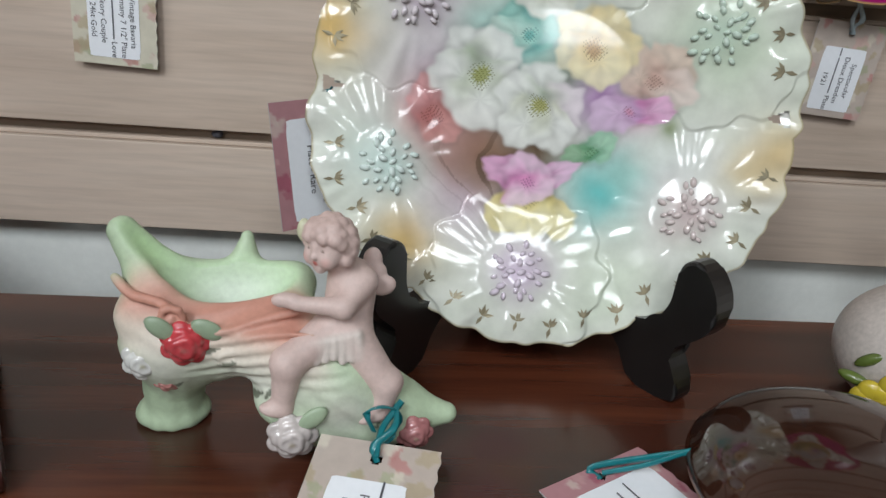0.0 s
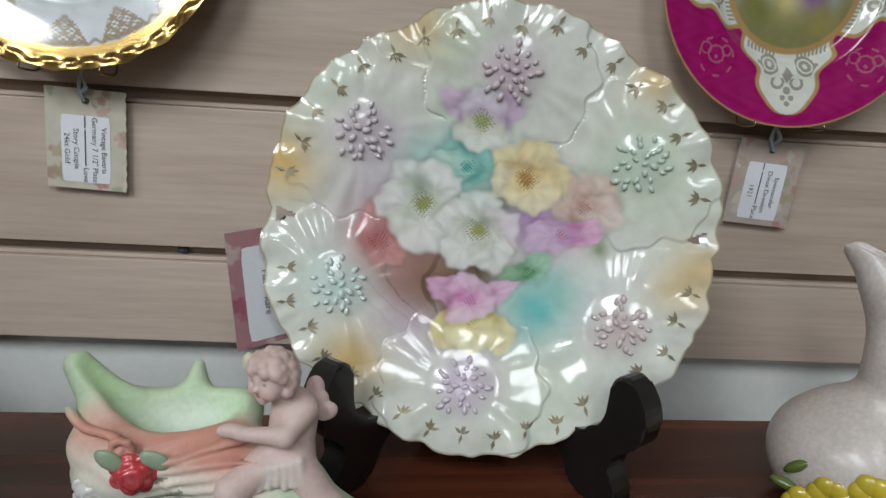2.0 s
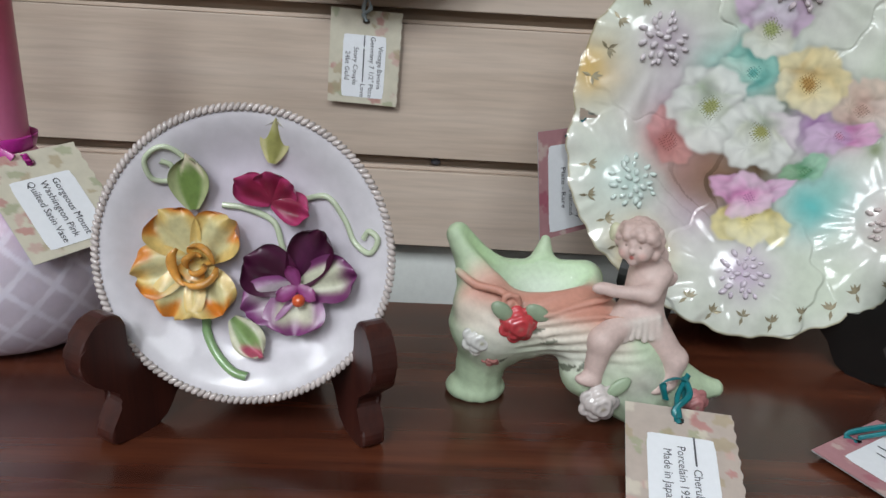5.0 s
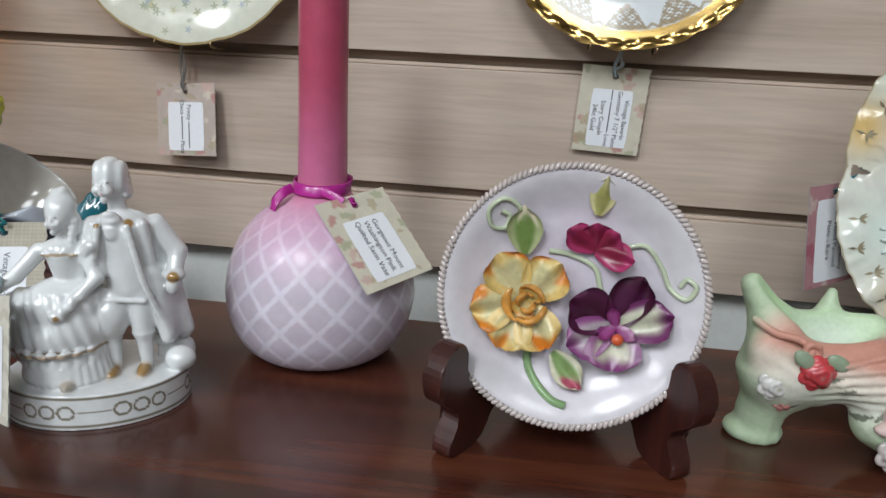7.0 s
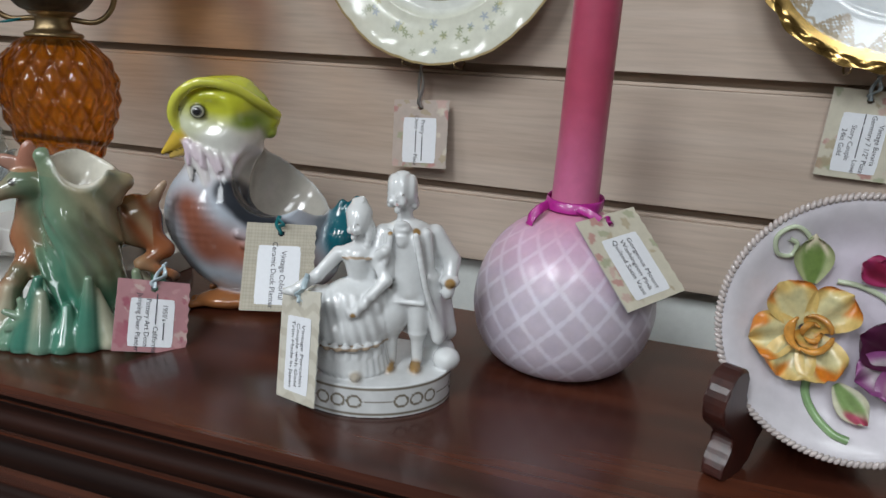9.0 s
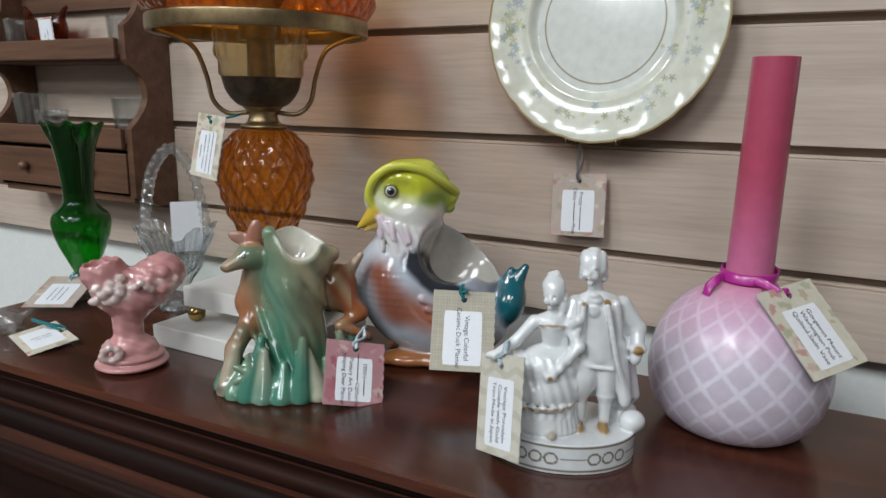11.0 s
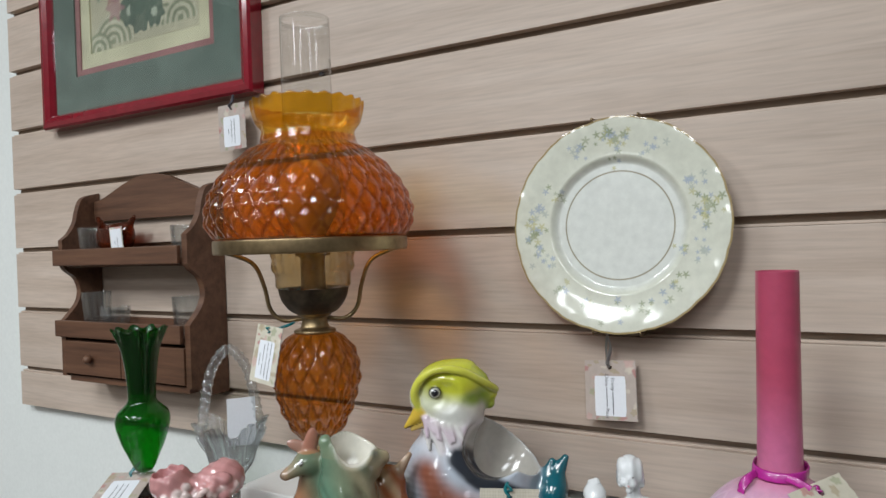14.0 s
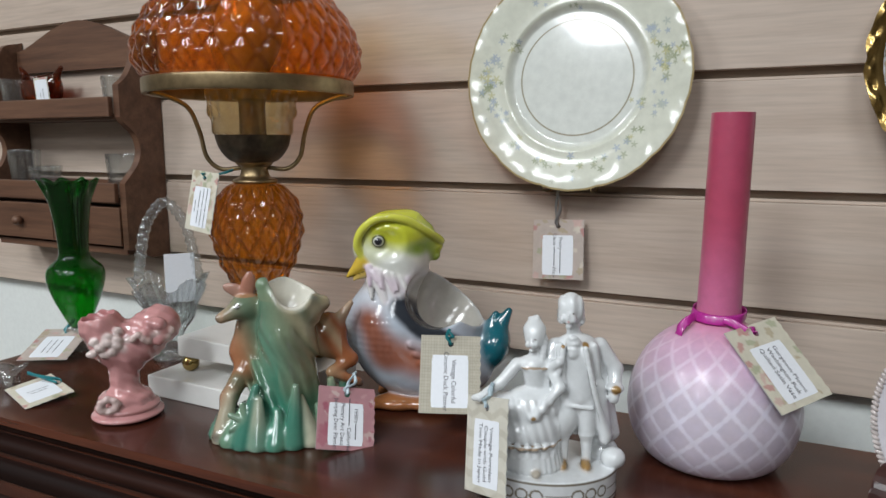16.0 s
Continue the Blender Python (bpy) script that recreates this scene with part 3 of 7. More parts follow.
    c = petals(c, x, z, -0.007, 0.000, [(80, 0.5, 0.013, 0.012, WB, W), (5, 0.6, 0.013, 0.012, WB, (0.80, 0.72, 0.76)), (160, 0.55, 0.012, 0.011, WB, W), (-55, 0.65, 0.013, 0.012, (0.58, 0.60, 0.46), W), (-125, 0.65, 0.013, 0.012, (0.54, 0.56, 0.44), W)], (0.34, 0.34, 0.08), 0.0062)
    c = petals(c, x, z, 0.021, -0.019, [(40, 0.3, 0.010, 0.008, (0.10, 0.34, 0.18), (0.34, 0.60, 0.42)), (190, 0.5, 0.009, 0.005, (0.08, 0.26, 0.12), (0.26, 0.46, 0.28))], (0.20, 0.42, 0.24), 0.003)
    c = petals(c, x, z, -0.006, -0.047, [(-30, 0.6, 0.014, 0.010, (0.70, 0.52, 0.14), (0.82, 0.74, 0.40)), (-150, 0.6, 0.014, 0.010, (0.72, 0.50, 0.12), (0.80, 0.70, 0.34)), (-90, 0.5, 0.012, 0.013, (0.76, 0.64, 0.22), (0.84, 0.78, 0.50))], (0.74, 0.58, 0.30), 0.004)
    c = petals(c, x, z, -0.009, -0.038, [(25, 0.8, 0.014, 0.006, MB, (0.80, 0.52, 0.72)), (160, 0.6, 0.013, 0.008, MB, M_), (80, 0.3, 0.010, 0.012, MB, (0.80, 0.56, 0.72)), (-60, 0.3, 0.008, 0.013, (0.70, 0.26, 0.50), (0.82, 0.62, 0.74))], (0.66, 0.28, 0.50), 0.003)
    return mixc(c, (0.36, 0.29, 0.16), 0.8 * step(0.988, 0.997, r / (0.118 * big_rim(t))))


def big_hole(x, z):
    def tri(cx, s):
        u, w = (x - cx) * s, z - 0.003
        return (u > -0.005) & (u < 0.005) & (np.abs(w) < 0.0045 * (u + 0.006) / 0.011)
    return tri(0.1045, 1) | tri(-0.1045, -1)


plate_m = pose(0.030, -0.101, D + 0.1293, -11, 0, -4) @ Matrix.Diagonal((1.003, 1.0, 0.98, 1))
plate = thing("china_plate", plate_m, "large ruffled ivory china plate with raised flowers and painted poppies", "plate")
polar("dish", 0.118, big_rim, big_height, big_paint, M_PORC, plate, nr=210, nt=680, hole=big_hole)
rng = random.Random(4)
bm = bmesh.new()
bmesh.ops.create_icosphere(bm, subdivisions=2, radius=0.00165)
bmesh.ops.transform(bm, matrix=Matrix.Diagonal((0.85, 1.0, 1.40, 1)), verts=bm.verts)
bead = bpy.data.meshes.new("stamen")
bm.to_mesh(bead)
bm.free()
for k, a in enumerate(FA):
    hue = [(0.46, 0.60, 0.48), (0.54, 0.42, 0.46), (0.58, 0.50, 0.54), (0.60, 0.72, 0.67), (0.62, 0.51, 0.62), (0.58, 0.46, 0.44)][k]
    me = bead.copy()
    finish(me, surf("stamen_glaze", tuple(0.25 * 0.74 + 0.75 * q for q in hue), 0.16, coat=0.6, var=0.25, scale=160))
    for i in range(27):
        rr, aa = 0.0140 * math.sqrt((i + 0.6) / 27), i * 2.4 + 0.5 * rng.random()
        x, z = FR * math.cos(a) + rr * math.cos(aa), FR * math.sin(a) + rr * math.sin(aa) * 1.1
        ob = new("stamen", me)
        ob.parent = plate
        sz = rng.uniform(0.75, 1.2)
        ob.matrix_basis = Matrix.Translation((x, -float(big_height(np.array(x), np.array(z))) - 0.0004, z)) @ Matrix.Rotation(math.pi / 2 - aa + rng.uniform(-0.5, 0.5), 4, "Y") @ Matrix.Diagonal((sz, sz, sz, 1))
for i in range(40):
    a = 2 * math.pi * (i + 0.5) / 40
    if min(abs(math.degrees(a) - 0), abs(math.degrees(a) - 180), abs(math.degrees(a) - 360)) < 6:
        continue
    bm = bmesh.new()
    rr = 0.118 * float(big_rim(np.array(a))) - 0.0085 - 0.003 * (i % 2)
    for leaf in (-1.1, -0.45, 0.2, 0.8, 3.2):
        d = a + math.pi + leaf * 0.9 + rng.uniform(-0.2, 0.2)
        L = 0.0058 * rng.uniform(0.8, 1.1)
        pts = []
        for (u, w) in ((0, 0), (0.45, 0.17), (1, 0), (0.45, -0.17)):
            px = rr * math.cos(a) + L * (u * math.cos(d) - w * math.sin(d))
            pz = rr * math.sin(a) + L * (u * math.sin(d) + w * math.cos(d))
            pts.append(bm.verts.new((px, -float(big_height(np.array(px), np.array(pz))) - 0.0004, pz)))
        bm.faces.new(pts)
    part("gilt_sprig", bm, M_GILT, plate, smooth=False)


def easel(name, hinge, right, left, scale, mat, label, back_h=0.13):
    """A folding plate stand: two shaped boards hinged at the back, opened in a V."""
    st = thing(name, pose(hinge[0], hinge[1], D), label, "plate stand")
    prof = [(0.0, 0.0), (0.016, 0.0), (0.024, 0.012), (0.045, 0.027), (0.068, 0.022), (0.078, 0.006), (0.084, 0.0), (0.100, 0.0),
            (0.104, 0.006), (0.100, 0.016), (0.097, 0.023), (0.101, 0.029), (0.109, 0.037), (0.1125, 0.046), (0.110, 0.058), (0.102, 0.067), (0.095, 0.064),
            (0.094, 0.055), (0.093, 0.045), (0.088, 0.036), (0.078, 0.032), (0.066, 0.034), (0.050, 0.044), (0.038, 0.075), (0.032, 0.105), (0.026, back_h), (0.019, back_h + 0.006), (0.012, back_h), (0.005, 0.06)]
    for tip in (right, left):
        dx, dy = tip[0] - hinge[0], tip[1] - hinge[1]
        L = math.hypot(dx, dy)
        sx = L / 0.100
        out = spline(prof + prof[:1], 110)[:-1]
        bm = bmesh.new()
        th = 0.0062 * scale
        vs = [[bm.verts.new((u * sx, s * th, max(0.0, w) * scale)) for u, w in out] for s in (-1, 1)]
        bm.faces.new(vs[0][::-1])
        bm.faces.new(vs[1])
        for i in range(len(out)):
            j = (i + 1) % len(out)
            bm.faces.new((vs[0][i], vs[0][j], vs[1][j], vs[1][i]))
        es = [e for e in bm.edges if len(e.link_faces) == 2 and {len(f.verts) > 4 for f in e.link_faces} == {True, False}]
        bmesh.ops.bevel(bm, geom=es, offset=0.0016 * scale, segments=2, profile=0.5, affect="EDGES")
        ob = part("side_board", bm, mat, st, smooth=False)
        ob.matrix_basis = pose(0, 0, 0, 0, 0, math.degrees(math.atan2(dy, dx)))
    return st


easel("plate_stand", (0.028, -0.050), (0.098, -0.150), (-0.046, -0.144), 1.10, M_STANDB, "black lacquered wooden plate stand on the cabinet top")
easel("plate_stand", (-0.236, -0.135), (-0.1820, -0.230), (-0.2920, -0.236), 0.90, M_STANDW, "dark red-brown rosewood plate stand on the cabinet top", 0.10)


# small plate with applied flowers
fp = thing("flower_plate", pose(-0.2385, -0.207, D + 0.0785, -12, 0, 0), "small pale lilac plate with raised ceramic flowers on a wooden stand", "plate")
def fp_h(x, z, T=None):
    r = np.hypot(x, z)
    return 0.010 * step(0.035, 0.062, r) ** 1.3
def fp_p(x, z, T):
    r = np.hypot(x, z)
    c = np.ones((*x.shape, 3)) * (0.58, 0.525, 0.595)
    c = mixc(c, (0.63, 0.60, 0.635), step(0.02, 0.06, r))
    c = mixc(c, (0.53, 0.475, 0.56), 0.5 * np.exp(-((x + 0.01) ** 2 + (z - 0.03) ** 2) / 0.0006))
    return c
polar("dish", 0.0620, lambda T: 1 + 0 * T, fp_h, fp_p, M_PLATE, fp, nr=60, nt=240)
bm = bmesh.new()
for i in range(150):
    a = 2 * math.pi * i / 150
    g = bmesh.ops.create_uvsphere(bm, u_segments=8, v_segments=6, radius=0.0014)
    bmesh.ops.transform(bm, matrix=Matrix.Translation((0.0626 * math.cos(a), -0.0105, 0.0626 * math.sin(a))) @ Matrix.Rotation(-a + 0.7, 4, "Y") @ Matrix.Diagonal((1.65, 0.75, 0.85, 1)), verts=g["verts"])
part("rope_edge", bm, surf("rope_edge_glaze", (0.56, 0.49, 0.47), 0.3, coat=0.6, var=0.25, scale=300), fp, "gilt-touched twisted rope edge")


def petal(name, parent, cx, cz, ang, L, W, lift, c_in, c_edge, y0=-0.003, cup=0.35, wave=0.0, tip=None, curl=0.0, blunt=0.34):
    """One thick ceramic petal, cupped, with coloured edge."""
    nu, nv = 18, 18
    u = np.linspace(0, 1, nu)[:, None] + np.zeros((1, nv))
    w = np.zeros((nu, 1)) + np.linspace(-1, 1, nv)[None, :]
    wid = W * np.clip(np.sin(np.pi * np.clip(u * 0.90 + 0.09, 0, 1)), 0, 1) ** blunt * (0.50 + 0.50 * u)
    lx, lz = u * L - 0.1 * L * w * w * u, w * wid
    h = lift * u * (0.4 + 0.6 * u) + cup * wid * w * w + wave * L * np.sin(w * 5 + ang) * u + curl * L * np.clip(u - 0.72, 0, 1) * 3
    v = []
    for off in (0.0, 0.0016):
        x = cx + lx * math.cos(ang) - lz * math.sin(ang)
        z = cz + lx * math.sin(ang) + lz * math.cos(ang)
        edge = np.clip(np.maximum(np.abs(w), u * 2 - 1), 0, 1) ** 4
        v.append(np.stack([x, y0 - h - 0.0012 + off * (1 - 0.8 * edge), z], -1).reshape(-1, 3))
    e = np.maximum(np.abs(w), 1.6 * u - 0.6).ravel()
    vein = 0.5 + 0.5 * np.cos(9 * w.ravel())
    col = mixc(np.ones((nu * nv, 3)) * c_in, c_edge, step(0.45, 0.9, e + 0.1 * vein))
    if tip is not None:
        uu, ww = u.ravel(), w.ravel()
        col = mixc(col, tip, step(0.62, 0.80, uu + 0.14 * np.sin(ww * 4 + ang * 3)) * step(-0.5, 0.2, np.sin(ww * 3 + ang * 5)))
    f = grid_faces(nu, nv)
    return npmesh(name, np.vstack(v), np.vstack([f, f[:, ::-1] + nu * nv]), M_PETAL, parent, "", np.vstack([col, col]))


YEL, ORA, PUR, PAL = (0.74, 0.63, 0.27), (0.70, 0.28, 0.03), (0.05, 0.006, 0.025), (0.62, 0.60, 0.50)
fl = tagged(new("yellow_flower"), "glossy yellow and orange ceramic rose")
fl.parent = fp
for k, a in enumerate((122, 50, 196, 300, 250)):
    petal("petal", fl, -0.0225 + 0.003 * math.cos(radians(a)), -0.004 + 0.003 * math.sin(radians(a)), radians(a), 0.0230, 0.0150, 0.0070, (0.66, 0.60, 0.33), (0.70, 0.50, 0.17), cup=0.16, wave=0.13, tip=(0.66, 0.21, 0.02), curl=-0.16)
M_ORANGE = surf("rolled_petal_glaze", (0.66, 0.30, 0.06), 0.13, coat=0.7, var=0.45, scale=120)
for a0, a1, rr, r0 in ((0.1, 2.0, 0.0080, 0.0021), (2.4, 4.3, 0.0100, 0.0026), (4.2, 6.2, 0.0090, 0.0024), (0.9, 3.6, 0.0042, 0.0020), (3.9, 6.4, 0.0038, 0.0018)):
    tube("rolled_petal", [(-0.0205 + rr * math.cos(a), -0.0090 - 0.10 * rr - 0.0014 * math.sin(3 * a), -0.0045 + rr * math.sin(a)) for a in np.linspace(a0, a1, 6)], r0 * np.sin(np.linspace(0.35, 2.8, 22)), M_ORANGE, fl, n=22, seg=10, flat=(1.0, 0.75))
petal("inner_petal", fl, -0.0205, -0.0045, 1.2, 0.0080, 0.0080, 0.002, (0.55, 0.40, 0.12), (0.62, 0.30, 0.05), -0.005, cup=0.2)
petal("inner_petal", fl, -0.0205, -0.0045, 4.2, 0.0080, 0.0080, 0.002, (0.55, 0.40, 0.12), (0.62, 0.30, 0.05), -0.005, cup=0.2)
fl = tagged(new("pansy"), "dark purple ceramic pansy with pale lower petals")
fl.parent = fp
for a, L, W, ci, ce in ((152, 0.023, 0.014, PUR, (0.07, 0.009, 0.04)), (66, 0.026, 0.012, (0.07, 0.010, 0.045), PUR), (16, 0.026, 0.0125, (0.60, 0.60, 0.46), (0.17, 0.03, 0.13)), (272, 0.020, 0.016, (0.60, 0.58, 0.45), (0.22, 0.05, 0.18)), (208, 0.023, 0.012, (0.50, 0.42, 0.46), (0.24, 0.06, 0.20))):
    petal("petal", fl, 0.0215, -0.012, radians(a), L * 1.06, W * 1.08, 0.006, ci, ce, cup=0.2, wave=0.08)
part("heart", bmesh.ops.create_icosphere(bm := bmesh.new(), subdivisions=2, radius=0.003, matrix=Matrix.Translation((0.0235, -0.0085, -0.018))) and bm, surf("orange_glaze", (0.62, 0.10, 0.03), 0.12, coat=0.7), fl)
for a in (110, 330, 215):
    petal("inner_petal", fl, 0.0225, -0.012, radians(a), 0.010, 0.004, 0.004, (0.30, 0.06, 0.22), (0.22, 0.03, 0.14), -0.006, cup=-0.2)
fl = tagged(new("red_bud"), "crimson ceramic rosebud")
fl.parent = fp
for a, L in ((150, 0.016), (40, 0.012), (-15, 0.017), (95, 0.012)):
    petal("petal", fl, 0.010, 0.024, radians(a), L * 1.05, 0.0092, 0.007, (0.22, 0.012, 0.045), (0.42, 0.04, 0.14), cup=-0.25, wave=0.10)
petal("leaf", fp, -0.0235, 0.0185, radians(95), 0.024, 0.0115, 0.004, (0.15, 0.23, 0.06), (0.36, 0.40, 0.20), cup=0.2, wave=0.06, tip=(0.70, 0.62, 0.46), blunt=0.7)
petal("leaf", fp, 0.0095, 0.040, radians(82), 0.019, 0.0085, 0.006, (0.34, 0.33, 0.11), (0.54, 0.50, 0.26), cup=-0.2, wave=0.06, blunt=0.7)
petal("leaf", fp, -0.006, -0.028, radians(-48), 0.022, 0.0095, 0.003, (0.22, 0.33, 0.12), (0.58, 0.56, 0.40), cup=0.15, wave=0.08, tip=(0.45, 0.08, 0.14), blunt=0.6)
M_TENDRIL = surf("pale_green_glaze", (0.50, 0.56, 0.40), 0.2, coat=0.6, var=0.15)
M_STEM = surf("green_glaze", (0.22, 0.36, 0.16), 0.2, coat=0.6, var=0.2)
def on(pts, r=0.0008):
    return [(x, -float(fp_h(np.array(x), np.array(z))) - r, z) for x, y, z in pts]


sw = [(-0.024, -0.004, 0.030), (-0.0275, -0.004, 0.0405), (-0.0350, -0.004, 0.0445), (-0.0420, -0.004, 0.0390), (-0.0405, -0.004, 0.0310), (-0.0340, -0.004, 0.0305), (-0.0325, -0.004, 0.0365), (-0.0365, -0.004, 0.0385)]
tube("tendril", on(sw), 0.0012, M_TENDRIL, fp, n=60)
tube("tendril", on([(0.022, -0.003, 0.025), (0.033, -0.003, 0.027), (0.041, -0.003, 0.018), (0.046, -0.005, 0.008), (0.053, -0.006, 0.004), (0.0565, -0.007, 0.010), (0.0525, -0.0065, 0.0135), (0.050, -0.006, 0.010)]), 0.0013, M_TENDRIL, fp, n=60)
tube("tendril", on([(-0.012, -0.003, 0.021), (-0.002, -0.003, 0.020), (0.010, -0.003, 0.015), (0.014, -0.003, 0.005), (0.017, -0.003, -0.004)]), 0.0014, M_TENDRIL, fp, n=40)
tube("stem", on([(-0.017, -0.002, -0.021), (-0.018, -0.003, -0.034), (-0.013, -0.003, -0.044), (-0.005, -0.004, -0.051), (0.002, -0.005, -0.053)]), 0.0021, M_STEM, fp, n=40)


# ---- plates hung on the slatwall ----
def sprays(c, x, z, rng, angs, rad, spread, cols, size, count):
    for a in angs:
        for i in range(count):
            aa = radians(a) + rng.gauss(0, spread)
            rr = rad + rng.gauss(0, 0.0055)
            cx, cz = rr * math.cos(aa), rr * math.sin(aa)
            s = size * rng.uniform(0.6, 1.3)
            near = (np.abs(x - cx) < 2.2 * s) & (np.abs(z - cz) < 2.2 * s)
            xx, zz = x[near] - cx, z[near] - cz
            d, p = np.hypot(xx, zz), np.arctan2(zz, xx)
            q = d / (s * (0.65 + 0.35 * np.cos(5 * p + i)))
            c[near] = mixc(c[near], cols[i % len(cols)], 0.85 * (1 - step(0.6, 1.1, q)))
    return c


def hung_plate(name, x, z, R, label, tilt=-4):
    t = thing(name, pose(x, -0.012, z, tilt, 0, 0), label, "plate", "plates hung on the slatwall")
    for ax in (-0.022, 0.022):
        for s in (1, -1):
            zz = s * R
            tube("hanger_prong", [(ax, 0.008, zz * 0.86), (ax, 0.004, zz * 0.99), (ax, -0.0165, zz * 0.998), (ax, -0.0178, zz * 0.965)], 0.0008, M_BRASS, t, n=16, seg=6)
    return t


sp = hung_plate("dinner_plate", -0.528, 1.2965, 0.1025, "cream china plate with scalloped gilt edge and small flower sprays")
def sp_rim(T):
    return 0.989 + 0.009 * np.abs(np.cos(6 * T)) + 0.0018 * np.cos(36 * T)
def sp_h(x, z, T=None):
    r, t = np.hypot(x, z), np.arctan2(z, x)
    swirl = np.cos(12 * t) * np.cos(3 * t + 0.5)
    return 0.006 + 0.006 * step(0.058, 0.067, r) + 0.004 * step(0.068, 0.102, r) + 0.0005 * swirl * step(0.078, 0.100, r) + 0.00010 * np.cos(36 * t + 1 + 160 * r) * step(0.082, 0.102, r)
def sp_p(x, z, T):
    r = np.hypot(x, z)
    c = np.ones((*x.shape, 3)) * (0.76, 0.78, 0.73)
    c = mixc(c, (0.72, 0.73, 0.62), step(0.056, 0.066, r))
    g = random.Random(11)
    greens = [(0.32, 0.36, 0.22), (0.42, 0.45, 0.32), (0.40, 0.46, 0.54), (0.56, 0.54, 0.30)]
    c = sprays(c, x, z, g, (92, 8, 186), 0.083, 0.11, greens, 0.0040, 30)
    c = sprays(c, x, z, g, (92, 152, 340), 0.067, 0.05, greens, 0.0030, 8)
    c = sprays(c, x, z, g, (65, 120, 28, 340, 168, 205), 0.080, 0.06, [(0.42, 0.48, 0.56), (0.50, 0.54, 0.48)], 0.0036, 9)
    c = sprays(c, x, z, g, (272, 250, 295, 315, 230), 0.079, 0.06, greens, 0.0034, 9)
    c = mixc(c, (0.30, 0.26, 0.16), 0.85 * (1 - step(0.0004, 0.0010, np.abs(r - 0.0515))))
    c = mixc(c, (0.36, 0.26, 0.11), 0.95 * step(0.978, 0.987, r / (0.1025 * sp_rim(T))))
    return c
polar("dish", 0.1025, sp_rim, sp_h, sp_p, M_PORC, sp, nr=240, nt=720)

gp = hung_plate("gilt_plate", -0.211, 1.3005, 0.095, "white porcelain plate with heavy gold scalloped rim")
def gp_rim(T):
    return 0.985 + 0.012 * np.abs(np.sin(9 * T)) + 0.006 * np.cos(27 * T)
def gp_h(x, z, T=None):
    r, t = np.hypot(x, z), np.arctan2(z, x)
    h = 0.001 + 0.007 * step(0.045, 0.058, r) + 0.007 * step(0.058, 0.094, r)
    return h + step(0.080, 0.086, r) * (0.0007 * np.cos(18 * t) * step(0.086, 0.092, r) + 0.0010 * np.exp(-((r - 0.090) / 0.002) ** 2) * np.cos(27 * t) + 0.0012 * step(0.086, 0.094, r))
def gp_p(x, z, T):
    r = np.hypot(x, z)
    c = np.ones((*x.shape, 3)) * (0.74, 0.78, 0.80)
    n = 14
    u = np.mod(T * n / (2 * np.pi), 1) - 0.5
    w = (r - 0.064) / 0.017
    inside = (w > 0) & (w < 1) & (np.abs(u) < 0.40 * np.sqrt(np.clip(w, 0, 1)))
    lace = 0.5 + 0.5 * np.cos(T * n * 8) * np.cos(r * 2600)
    lace2 = np.abs(np.sin(u * 14 + w * 6)) * np.abs(np.sin(u * 14 - w * 6))
    c = mixc(c, (0.34, 0.25, 0.14), np.where(inside, 0.85 * step(0.42, 0.6, np.maximum(lace, 1 - lace2 * 1.6)), 0))
    band = (1 - step(0.0006, 0.0016, np.abs(r - 0.0795 + 0.0012 * np.cos(T * 56))))
    c = mixc(c, (0.36, 0.27, 0.14), 0.8 * band)
    bud = np.hypot(u * 0.034, r - 0.066)
    return mixc(c, (0.50, 0.42, 0.34), 0.8 * (1 - step(0.002, 0.0035, bud)))
polar("dish", 0.082, lambda T: 1 + 0 * T, gp_h, gp_p, M_PORC, gp, nr=190, nt=640, back=False)
polar("gold_rim", 0.095, gp_rim, gp_h, lambda x, z, T: np.ones((*x.shape, 3)), M_GOLD, gp, "bright gold scalloped rim", nr=26, nt=540, r0=0.0815)

